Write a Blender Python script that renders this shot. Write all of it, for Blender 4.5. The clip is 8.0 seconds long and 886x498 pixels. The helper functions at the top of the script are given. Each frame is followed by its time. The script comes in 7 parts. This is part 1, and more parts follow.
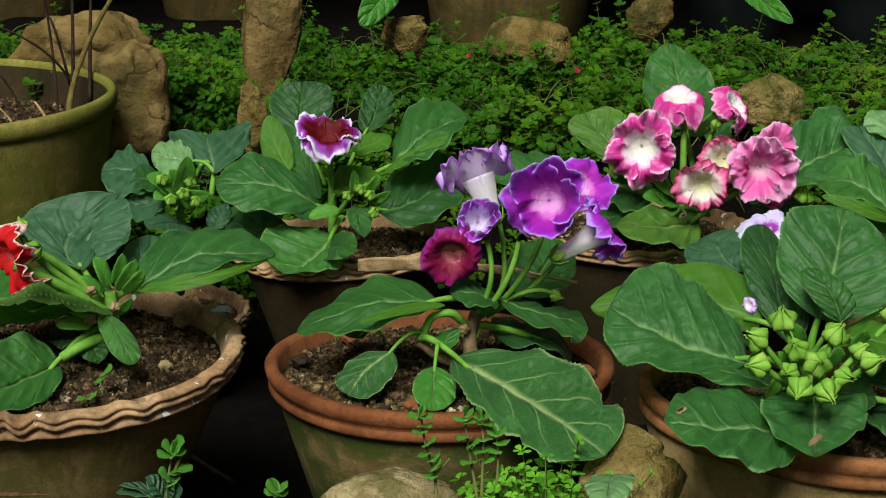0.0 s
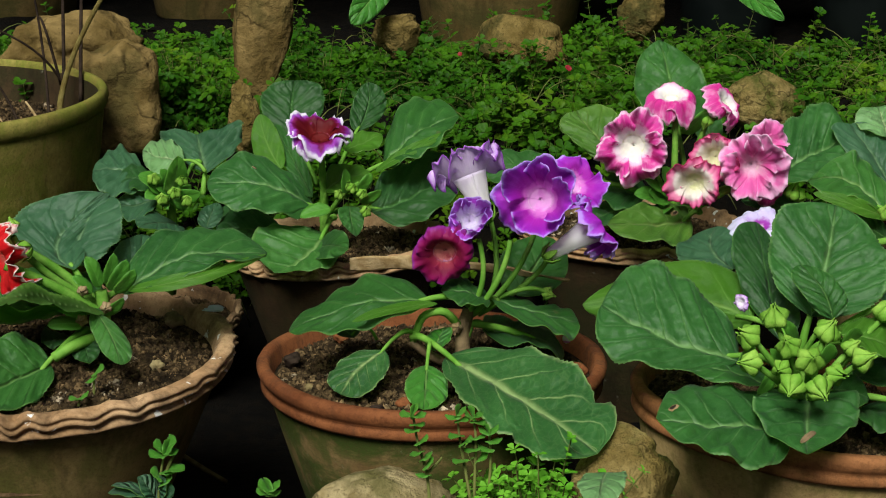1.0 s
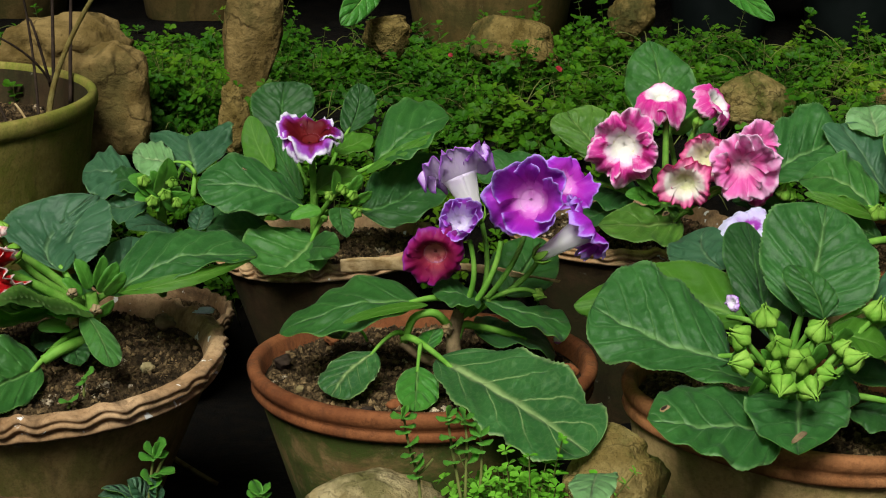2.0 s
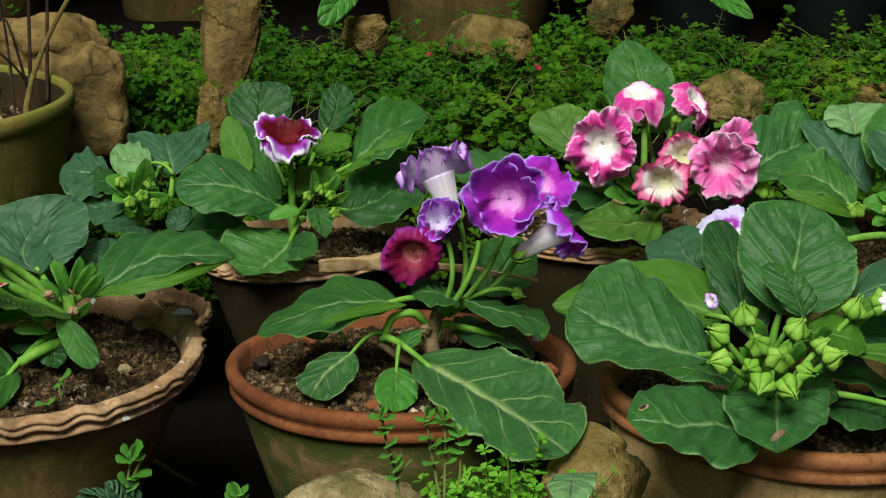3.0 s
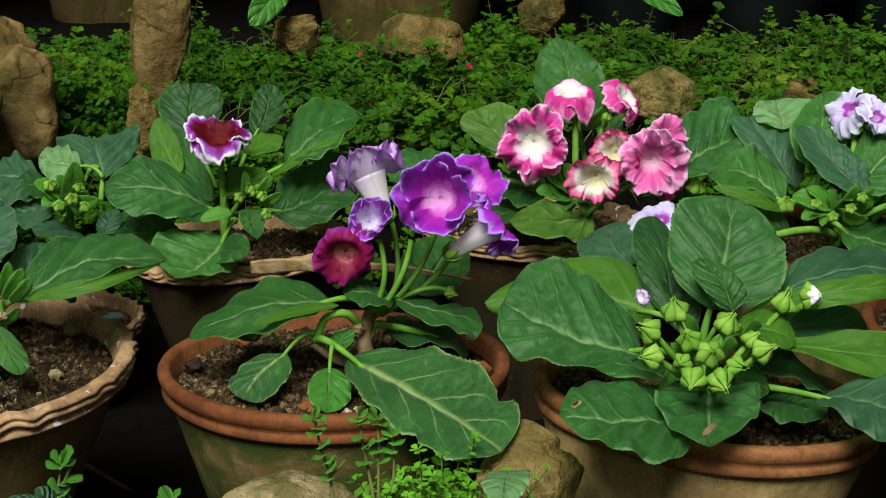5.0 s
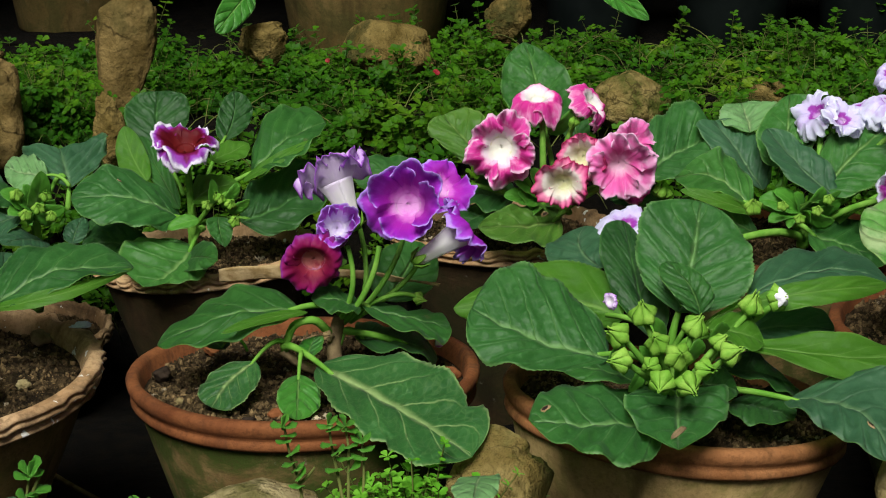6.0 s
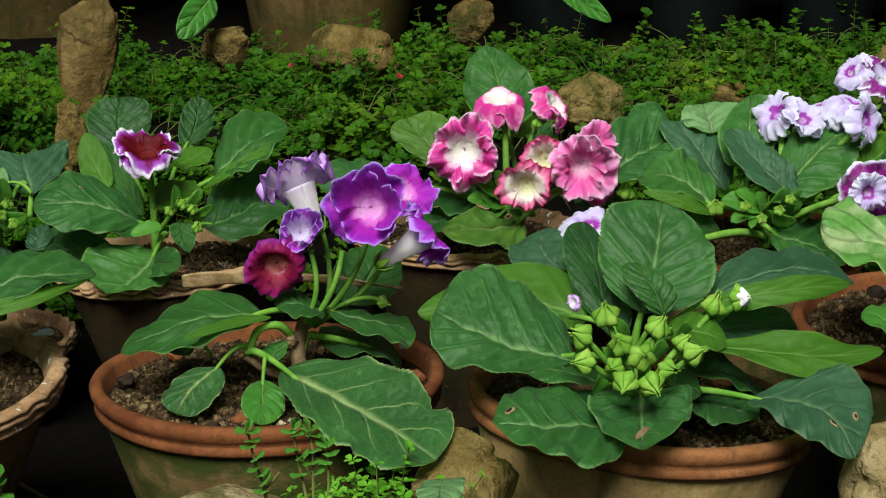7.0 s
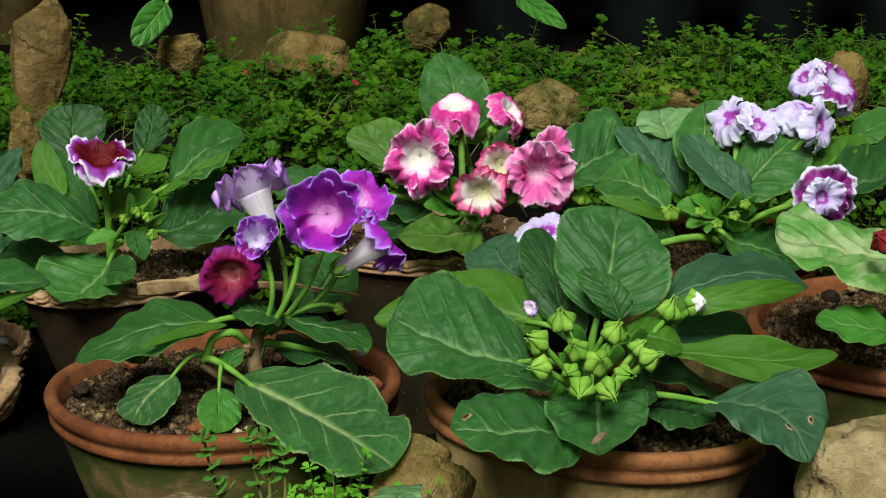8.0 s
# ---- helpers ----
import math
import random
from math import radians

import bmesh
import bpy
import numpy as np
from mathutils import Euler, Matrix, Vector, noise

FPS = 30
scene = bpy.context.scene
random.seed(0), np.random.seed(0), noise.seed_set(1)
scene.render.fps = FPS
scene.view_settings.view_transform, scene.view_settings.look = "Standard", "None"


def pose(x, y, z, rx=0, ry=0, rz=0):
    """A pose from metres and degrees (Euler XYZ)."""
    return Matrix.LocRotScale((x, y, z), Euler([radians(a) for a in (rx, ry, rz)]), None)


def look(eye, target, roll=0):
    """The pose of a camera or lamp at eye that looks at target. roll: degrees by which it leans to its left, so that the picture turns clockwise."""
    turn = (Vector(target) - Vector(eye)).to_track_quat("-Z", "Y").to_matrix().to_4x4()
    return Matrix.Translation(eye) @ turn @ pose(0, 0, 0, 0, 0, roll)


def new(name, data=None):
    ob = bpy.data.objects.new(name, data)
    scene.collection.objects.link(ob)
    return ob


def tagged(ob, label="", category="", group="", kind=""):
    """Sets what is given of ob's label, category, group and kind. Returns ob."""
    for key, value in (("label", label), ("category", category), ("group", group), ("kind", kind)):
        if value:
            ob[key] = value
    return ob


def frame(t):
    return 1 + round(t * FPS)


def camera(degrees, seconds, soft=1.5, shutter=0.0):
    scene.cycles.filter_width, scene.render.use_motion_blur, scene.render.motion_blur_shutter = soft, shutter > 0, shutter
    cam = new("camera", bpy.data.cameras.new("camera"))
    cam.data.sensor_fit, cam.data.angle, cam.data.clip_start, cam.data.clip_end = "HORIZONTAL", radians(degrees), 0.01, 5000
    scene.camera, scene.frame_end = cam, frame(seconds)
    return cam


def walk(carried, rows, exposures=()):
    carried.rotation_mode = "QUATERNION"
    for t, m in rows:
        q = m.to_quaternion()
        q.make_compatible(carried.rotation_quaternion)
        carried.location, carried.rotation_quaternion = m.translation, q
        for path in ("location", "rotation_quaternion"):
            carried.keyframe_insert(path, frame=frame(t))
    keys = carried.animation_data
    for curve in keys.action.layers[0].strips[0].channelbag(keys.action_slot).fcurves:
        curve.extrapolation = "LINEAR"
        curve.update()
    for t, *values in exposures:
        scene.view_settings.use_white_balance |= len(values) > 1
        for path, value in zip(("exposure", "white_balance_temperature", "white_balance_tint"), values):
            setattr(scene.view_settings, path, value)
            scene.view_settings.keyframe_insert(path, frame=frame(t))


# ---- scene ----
# ---- the camera and its pan ----
cam = camera(29.1, 8.0, soft=1.08)
ROWS = [
    (0.0, -0.0079, -0.0086, 0.8026, 73.061, -0.346, 2.452),
    (0.5, -0.0070, -0.0073, 0.8015, 73.052, -0.343, 2.377),
    (1.0, -0.0071, -0.0074, 0.8022, 73.013, -0.202, 2.151),
    (2.5, -0.0047, -0.0029, 0.8009, 73.071, -0.110, 1.592),
    (3.0, -0.0029, -0.0007, 0.8006, 73.030, -0.019, 1.173),
    (3.5, -0.0007, 0.0011, 0.8002, 73.009, 0.086, 0.689),
    (4.0, 0.0000, 0.0000, 0.8000, 73.000, -0.000, 0.000),
    (4.5, 0.0014, 0.0005, 0.7998, 72.983, 0.011, -0.530),
    (6.0, 0.0040, 0.0004, 0.7996, 73.216, 0.358, -2.184),
    (6.5, 0.0059, -0.0008, 0.7987, 73.282, 0.462, -2.746),
    (7.0, 0.0076, -0.0005, 0.7996, 73.321, 0.609, -3.407),
    (7.5, 0.0095, -0.0003, 0.7993, 73.424, 0.562, -4.070),
    (8.0, 0.0089, -0.0001, 0.7991, 73.535, 0.467, -4.849),
]
walk(cam, [(t, pose(x, y, z, rx, ry, rz)) for t, x, y, z, rx, ry, rz in ROWS], [(0.0, 0.62, 6200, 11), (8.0, 0.62, 6200, 11)])

# ---- light: a bright overcast day ----
world = bpy.data.worlds.new("overcast_sky")
scene.world = world
world.use_nodes = True
wn, wl = world.node_tree.nodes, world.node_tree.links
sky = wn.new("ShaderNodeTexSky")
sky.sky_type, sky.sun_disc, sky.sun_elevation, sky.sun_rotation = "NISHITA", False, radians(52), radians(195)
sky.air_density, sky.dust_density, sky.ozone_density = 0.45, 6.0, 0.3
wl.new(sky.outputs[0], wn["Background"].inputs[0])
wn["Background"].inputs[1].default_value = 0.027
sun = new("sun", bpy.data.lights.new("sun", "SUN"))
sun.data.energy, sun.data.angle, sun.data.color = 3.45, radians(26), (1.0, 1.0, 0.87)
sun.matrix_world = look((-0.45, -1.15, 2.3), (0, 0.6, 0))

# ---- materials ----
MATS = {}


def shade(name):
    m = bpy.data.materials.new(name)
    m.use_nodes = True
    n, l = m.node_tree.nodes, m.node_tree.links
    return m, n, l, n["Principled BSDF"]


def mixer(n, l, fac, a, b, kind="MIX"):
    """Mixes two colours; each argument is a value, a colour or a socket. Returns the socket."""
    x = n.new("ShaderNodeMix")
    x.data_type, x.blend_type, x.clamp_result = "RGBA", kind, True
    for slot, v in ((0, fac), (6, a), (7, b)):
        if isinstance(v, (int, float)):
            x.inputs[slot].default_value = v
        elif isinstance(v, tuple):
            x.inputs[slot].default_value = (*v, 1)
        else:
            l.new(v, x.inputs[slot])
    return x.outputs[2]


def calc(n, l, op, a, b=0.0, c=0.0):
    x = n.new("ShaderNodeMath")
    x.operation = op
    for i, v in enumerate((a, b, c)):
        if isinstance(v, (int, float)):
            x.inputs[i].default_value = v
        else:
            l.new(v, x.inputs[i])
    return x.outputs[0]


def band(n, l, v, lo, hi):
    """0 below lo, 1 above hi, smooth between; lo may lie above hi."""
    x = n.new("ShaderNodeMapRange")
    x.interpolation_type = "SMOOTHSTEP"
    l.new(v, x.inputs[0])
    if lo <= hi:
        x.inputs[1].default_value, x.inputs[2].default_value = lo, hi
    else:
        x.inputs[1].default_value, x.inputs[2].default_value = hi, lo
        x.inputs[3].default_value, x.inputs[4].default_value = 1, 0
    return x.outputs[0]


def cloud(n, l, scale, detail=4.0, rough=0.55, where=None, warp=0.0):
    x = n.new("ShaderNodeTexNoise")
    x.inputs["Scale"].default_value, x.inputs["Detail"].default_value = scale, detail
    x.inputs["Roughness"].default_value, x.inputs["Distortion"].default_value = rough, warp
    l.new(where if where else place(n), x.inputs["Vector"])
    return x.outputs[0]


def place(n):
    return n.new("ShaderNodeNewGeometry").outputs["Position"]


def relief(n, l, b, height, strength=0.4, distance=0.002, under=None):
    x = n.new("ShaderNodeBump")
    x.inputs["Strength"].default_value, x.inputs["Distance"].default_value = strength, distance
    l.new(height, x.inputs["Height"])
    if under:
        l.new(under, x.inputs["Normal"])
    l.new(x.outputs[0], b.inputs["Normal"])
    return x.outputs[0]


def glow_through(n, l, b, col, share, thin=0.5):
    """Thin tissue of two skins: part of the light passes through it, and each skin takes half of the colour."""
    tr = n.new("ShaderNodeBsdfTranslucent")
    half = n.new("ShaderNodeGamma")
    half.inputs[1].default_value = thin
    l.new(col, half.inputs[0])
    l.new(half.outputs[0], tr.inputs[0])
    mx = n.new("ShaderNodeMixShader")
    mx.inputs[0].default_value = share
    l.new(b.outputs[0], mx.inputs[1])
    l.new(tr.outputs[0], mx.inputs[2])
    l.new(mx.outputs[0], n["Material Output"].inputs[0])


def leaf_mat(name, dark, lit, vein, ribs=4.6, vein_w=0.09, pale=0.0, spots=0.25, puck=1.0, side_w=0.55, through_it=0.36, mid_w=0.105):
    """Quilted leaf: a midrib, side veins that run forward, a fine net, stains and dust."""
    m, n, l, b = shade(name)
    uv = n.new("ShaderNodeUVMap").outputs[0]
    sep = n.new("ShaderNodeSeparateXYZ")
    l.new(uv, sep.inputs[0])
    rnd = n.new("ShaderNodeObjectInfo").outputs["Random"]
    u = sep.outputs[0]
    s = calc(n, l, "ABSOLUTE", calc(n, l, "SUBTRACT", calc(n, l, "MULTIPLY", sep.outputs[1], 2.0), 1.0))
    wob = calc(n, l, "MULTIPLY", calc(n, l, "SUBTRACT", cloud(n, l, 20, 3), 0.5), 0.10)
    run = calc(n, l, "SUBTRACT", u, calc(n, l, "MULTIPLY", calc(n, l, "POWER", s, 0.85), 0.32))
    ph = calc(n, l, "FRACT", calc(n, l, "MULTIPLY", calc(n, l, "ADD", run, wob), ribs))
    d = calc(n, l, "MULTIPLY", calc(n, l, "ABSOLUTE", calc(n, l, "SUBTRACT", ph, 0.5)), 2.0)
    side = calc(n, l, "MULTIPLY", band(n, l, d, vein_w, 0.0), band(n, l, s, 0.95, 0.25))
    mid = band(n, l, calc(n, l, "ADD", s, calc(n, l, "MULTIPLY", u, mid_w * 0.48)), mid_w, 0.02)
    net = n.new("ShaderNodeTexVoronoi")
    net.feature = "DISTANCE_TO_EDGE"
    net.inputs["Scale"].default_value = 150
    l.new(place(n), net.inputs["Vector"])
    fine = band(n, l, net.outputs["Distance"], 0.10, 0.0)
    veins = calc(n, l, "MAXIMUM", mid, calc(n, l, "MULTIPLY", side, side_w))
    patch = calc(n, l, "MULTIPLY", band(n, l, cloud(n, l, 14, 3), 0.25, 0.75), calc(n, l, "MULTIPLY_ADD", band(n, l, d, 0.15, 0.75), -0.35, 1.0))
    col = mixer(n, l, patch, dark, lit)
    col = mixer(n, l, calc(n, l, "MULTIPLY", band(n, l, cloud(n, l, 55, 4), 0.5, 0.75), 0.12), col, tuple(min(1, c * 1.5) for c in lit))
    col = mixer(n, l, calc(n, l, "MULTIPLY", rnd, 0.30), col, lit)
    if pale:
        col = mixer(n, l, calc(n, l, "MULTIPLY", band(n, l, cloud(n, l, 22, 6, 0.65), 0.42, 0.62), pale), col, (0.42, 0.52, 0.26))
    col = mixer(n, l, calc(n, l, "MULTIPLY", fine, 0.07), col, vein)
    col = mixer(n, l, calc(n, l, "MULTIPLY", veins, 0.70), col, vein)
    mott = n.new("ShaderNodeTexVoronoi")
    mott.inputs["Scale"].default_value = 120
    l.new(place(n), mott.inputs["Vector"])
    col = mixer(n, l, calc(n, l, "MULTIPLY", band(n, l, mott.outputs["Distance"], 0.65, 0.1), 0.06), col, lit)
    dots = band(n, l, cloud(n, l, 420, 2), 0.73, 0.78)
    col = mixer(n, l, calc(n, l, "MULTIPLY", dots, 0.45), col, (0.33, 0.36, 0.20))
    edge = calc(n, l, "MULTIPLY", band(n, l, s, 0.93, 1.0), 0.50)
    col = mixer(n, l, edge, col, vein)
    sore = band(n, l, cloud(n, l, 31, 3), 0.715, 0.745)
    col = mixer(n, l, calc(n, l, "MULTIPLY", sore, spots), col, (0.20, 0.13, 0.06))
    l.new(col, b.inputs["Base Color"])
    b.inputs["Roughness"].default_value = 0.56
    b.inputs["Specular IOR Level"].default_value = 0.42
    b.inputs["Sheen Weight"].default_value = 0.03
    b.inputs["Sheen Roughness"].default_value = 0.45
    b.inputs["Sheen Tint"].default_value = (0.70, 0.95, 0.90, 1)
    glow_through(n, l, b, col, through_it, 0.25)
    hump = calc(n, l, "SUBTRACT", calc(n, l, "MULTIPLY", calc(n, l, "POWER", d, 0.6), 1.0), calc(n, l, "MULTIPLY", mid, 0.9))
    r1 = relief(n, l, b, hump, 0.80 * puck, 0.0040)
    cell = n.new("ShaderNodeTexVoronoi")
    cell.feature, cell.inputs["Scale"].default_value, cell.inputs["Randomness"].default_value = "SMOOTH_F1", 135, 1.0
    l.new(place(n), cell.inputs["Vector"])
    r2 = relief(n, l, b, calc(n, l, "ADD", calc(n, l, "MULTIPLY", cell.outputs["Distance"], -0.9), calc(n, l, "MULTIPLY", cloud(n, l, 60, 4, 0.6), 1.2)), 0.52 * puck + 0.06, 0.0034, r1)
    relief(n, l, b, cloud(n, l, 260, 3), 0.4, 0.0009, r2)
    MATS[name] = m


def under_mat(name, a, c):
    m, n, l, b = shade(name)
    uv = n.new("ShaderNodeUVMap").outputs[0]
    sep = n.new("ShaderNodeSeparateXYZ")
    l.new(uv, sep.inputs[0])
    s = calc(n, l, "ABSOLUTE", calc(n, l, "SUBTRACT", calc(n, l, "MULTIPLY", sep.outputs[1], 2.0), 1.0))
    mid = band(n, l, s, 0.12, 0.03)
    col = mixer(n, l, band(n, l, cloud(n, l, 30, 4), 0.35, 0.7), a, c)
    col = mixer(n, l, calc(n, l, "MULTIPLY", mid, 0.7), col, (0.34, 0.46, 0.16))
    l.new(col, b.inputs["Base Color"])
    b.inputs["Roughness"].default_value = 0.6
    b.inputs["Specular IOR Level"].default_value = 0.2
    glow_through(n, l, b, col, 0.88, 0.36)
    relief(n, l, b, cloud(n, l, 130, 3), 0.3, 0.001)
    MATS[name] = m


leaf_mat("mid", (0.010, 0.066, 0.008), (0.034, 0.140, 0.018), (0.16, 0.34, 0.08), side_w=0.40)
leaf_mat("broad", (0.010, 0.068, 0.010), (0.036, 0.148, 0.024), (0.20, 0.39, 0.12), ribs=5.4, side_w=0.55)
leaf_mat("veined_broad", (0.011, 0.068, 0.012), (0.036, 0.144, 0.028), (0.44, 0.60, 0.22), ribs=4.8, side_w=0.80, vein_w=0.10, mid_w=0.17)
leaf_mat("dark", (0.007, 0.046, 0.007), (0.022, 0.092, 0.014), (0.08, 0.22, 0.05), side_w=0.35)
leaf_mat("grey", (0.017, 0.072, 0.030), (0.047, 0.134, 0.060), (0.15, 0.28, 0.12), side_w=0.25)
leaf_mat("bright", (0.028, 0.170, 0.012), (0.070, 0.255, 0.026), (0.24, 0.44, 0.10))
leaf_mat("tuft", (0.040, 0.175, 0.010), (0.085, 0.270, 0.022), (0.13, 0.33, 0.05), puck=0.15)
leaf_mat("yellow", (0.042, 0.130, 0.010), (0.092, 0.205, 0.020), (0.24, 0.38, 0.09))
# pale underside green, brightened for light passing through the leaf
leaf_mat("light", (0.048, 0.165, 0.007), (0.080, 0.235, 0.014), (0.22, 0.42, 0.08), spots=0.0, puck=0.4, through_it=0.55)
leaf_mat("fresh", (0.020, 0.112, 0.012), (0.062, 0.200, 0.030), (0.24, 0.42, 0.12), side_w=0.45)
leaf_mat("pale", (0.12, 0.29, 0.085), (0.20, 0.37, 0.15), (0.36, 0.48, 0.22), spots=0.0)
leaf_mat("pale_broad", (0.060, 0.24, 0.030), (0.14, 0.36, 0.065), (0.42, 0.55, 0.20), pale=0.8)
under_mat("leaf_under", (0.070, 0.235, 0.010), (0.125, 0.325, 0.022))


def petal_mat(name, stops, edge, edge_at=0.9, vein=(0.4, 0.1, 0.5), vein_w=0.2, blotch=0.3, through_it=0.46):
    """Petal: colours from the throat outwards, a fringe of its own colour, fine streaks along the lobe."""
    m, n, l, b = shade(name)
    uv = n.new("ShaderNodeUVMap").outputs[0]
    sep = n.new("ShaderNodeSeparateXYZ")
    l.new(uv, sep.inputs[0])
    ns = cloud(n, l, 95, 4)
    u = calc(n, l, "ADD", sep.outputs[0], calc(n, l, "MULTIPLY", calc(n, l, "SUBTRACT", ns, 0.5), 0.46))
    ramp = n.new("ShaderNodeValToRGB")
    ramp.color_ramp.interpolation = "EASE"
    els = ramp.color_ramp.elements
    els[0].position, els[0].color = stops[0][0], (*stops[0][1], 1)
    els[1].position, els[1].color = stops[-1][0], (*stops[-1][1], 1)
    for at, c in stops[1:-1]:
        els.new(at).color = (*c, 1)
    l.new(u, ramp.inputs[0])
    rim = band(n, l, calc(n, l, "ADD", sep.outputs[0], calc(n, l, "MULTIPLY", calc(n, l, "SUBTRACT", cloud(n, l, 170, 3), 0.5), 0.22)), edge_at - 0.05, edge_at + 0.03)
    streak = n.new("ShaderNodeTexNoise")
    mp = n.new("ShaderNodeMapping")
    mp.inputs["Scale"].default_value = (1.2, 16, 1)
    l.new(uv, mp.inputs[0])
    l.new(mp.outputs[0], streak.inputs["Vector"])
    streak.inputs["Scale"].default_value = 2.0
    col = mixer(n, l, calc(n, l, "MULTIPLY", band(n, l, streak.outputs[0], 0.5, 0.75), vein_w), ramp.outputs[0], vein)
    col = mixer(n, l, calc(n, l, "MULTIPLY", band(n, l, cloud(n, l, 60, 3), 0.5, 0.7), blotch), col, vein)
    col = mixer(n, l, rim, col, edge)
    l.new(col, b.inputs["Base Color"])
    b.inputs["Roughness"].default_value = 0.55
    b.inputs["Specular IOR Level"].default_value = 0.2
    glow_through(n, l, b, col, through_it, 0.40)
    r1 = relief(n, l, b, streak.outputs[0], 0.35, 0.0012)
    relief(n, l, b, cloud(n, l, 160, 3), 0.35, 0.0012, r1)
    MATS[name] = m


petal_mat("purple", [(0.0, (0.80, 0.42, 0.78)), (0.12, (0.72, 0.20, 0.68)), (0.30, (0.46, 0.022, 0.48)), (0.75, (0.36, 0.020, 0.50)), (1.0, (0.42, 0.060, 0.70))], (0.56, 0.34, 0.92), 0.93, (0.60, 0.12, 0.74), 0.3)
petal_mat("half_open", [(0.0, (0.80, 0.74, 0.92)), (0.40, (0.74, 0.62, 0.92)), (0.60, (0.46, 0.06, 0.62)), (1.0, (0.42, 0.05, 0.62))], (0.58, 0.36, 0.92), 0.92, (0.60, 0.30, 0.82), 0.3)
petal_mat("lavender", [(0.0, (0.88, 0.80, 0.93)), (0.55, (0.80, 0.64, 0.90)), (1.0, (0.68, 0.42, 0.86))], (0.42, 0.12, 0.66), 0.95, (0.52, 0.28, 0.80), 0.25)
petal_mat("maroon", [(0.0, (0.62, 0.22, 0.20)), (0.12, (0.30, 0.020, 0.050)), (0.35, (0.20, 0.004, 0.045)), (0.7, (0.26, 0.006, 0.095)), (1.0, (0.31, 0.013, 0.20))], (0.28, 0.03, 0.28), 0.92, (0.34, 0.03, 0.12), 0.3)
petal_mat("fringe", [(0.0, (0.16, 0.010, 0.010)), (0.45, (0.11, 0.003, 0.010)), (0.62, (0.20, 0.008, 0.10)), (0.78, (0.36, 0.06, 0.50)), (1.0, (0.62, 0.46, 0.86))], (0.82, 0.76, 0.90), 0.90, (0.14, 0.004, 0.02), 0.2, 0.1)
petal_mat("pink", [(0.0, (0.90, 0.88, 0.80)), (0.22, (0.88, 0.85, 0.86)), (0.36, (0.88, 0.60, 0.78)), (0.50, (0.66, 0.024, 0.30)), (1.0, (0.72, 0.075, 0.40))], (0.90, 0.50, 0.72), 0.94, (0.90, 0.62, 0.82), 0.4, 0.40)
petal_mat("magenta", [(0.0, (0.90, 0.88, 0.80)), (0.17, (0.88, 0.85, 0.86)), (0.28, (0.88, 0.56, 0.76)), (0.42, (0.66, 0.030, 0.32)), (1.0, (0.74, 0.095, 0.44))], (0.90, 0.58, 0.78), 0.92, (0.90, 0.60, 0.82), 0.55, 0.60)
petal_mat("rose", [(0.0, (0.88, 0.52, 0.70)), (0.35, (0.76, 0.11, 0.42)), (0.7, (0.80, 0.17, 0.50)), (1.0, (0.86, 0.40, 0.66))], (0.88, 0.56, 0.78), 0.94, (0.88, 0.62, 0.82), 0.40, 0.55)
petal_mat("faded", [(0.0, (0.72, 0.72, 0.40)), (0.15, (0.86, 0.82, 0.66)), (0.5, (0.88, 0.82, 0.78)), (0.72, (0.80, 0.26, 0.46)), (1.0, (0.62, 0.04, 0.24))], (0.40, 0.03, 0.10), 0.95, (0.76, 0.25, 0.38), 0.2, 0.15)
petal_mat("lilac", [(0.0, (0.62, 0.40, 0.70)), (0.08, (0.36, 0.03, 0.40)), (0.17, (0.38, 0.05, 0.46)), (0.28, (0.68, 0.60, 0.88)), (1.0, (0.76, 0.76, 0.93))], (0.80, 0.81, 0.95), 0.93, (0.42, 0.16, 0.66), 0.25, 0.42)
petal_mat("plum", [(0.0, (0.76, 0.74, 0.88)), (0.30, (0.66, 0.60, 0.86)), (0.48, (0.30, 0.02, 0.30)), (0.80, (0.24, 0.015, 0.20)), (1.0, (0.66, 0.60, 0.88))], (0.80, 0.78, 0.94), 0.92, (0.70, 0.64, 0.90), 0.3, 0.4)
petal_mat("red", [(0.0, (0.60, 0.10, 0.08)), (0.2, (0.58, 0.02, 0.02)), (1.0, (0.60, 0.006, 0.012))], (0.80, 0.66, 0.62), 0.95, (0.68, 0.06, 0.06), 0.2, 0.1)
petal_mat("tube_white", [(0.0, (0.80, 0.82, 0.60)), (0.3, (0.86, 0.83, 0.88)), (0.75, (0.70, 0.56, 0.86)), (1.0, (0.46, 0.24, 0.74))], (0.40, 0.22, 0.70), 1.3, (0.70, 0.58, 0.84), 0.3, 0.15)
petal_mat("tube_pale", [(0.0, (0.86, 0.88, 0.72)), (0.3, (0.92, 0.91, 0.93)), (0.85, (0.90, 0.86, 0.94)), (1.0, (0.84, 0.74, 0.92))], (0.50, 0.30, 0.80), 1.3, (0.76, 0.66, 0.88), 0.3, 0.15, 0.62)
petal_mat("tube_pink", [(0.0, (0.78, 0.80, 0.52)), (0.4, (0.88, 0.85, 0.78)), (1.0, (0.86, 0.50, 0.62))], (0.74, 0.2, 0.36), 1.3, (0.86, 0.5, 0.62), 0.2, 0.1)
petal_mat("tube_dark", [(0.0, (0.50, 0.20, 0.34)), (1.0, (0.28, 0.02, 0.14))], (0.2, 0.02, 0.1), 1.3, (0.34, 0.04, 0.24), 0.3, 0.1)
petal_mat("tube_red", [(0.0, (0.66, 0.44, 0.34)), (1.0, (0.58, 0.04, 0.04))], (0.5, 0.02, 0.02), 1.3, (0.6, 0.1, 0.1), 0.3, 0.1)


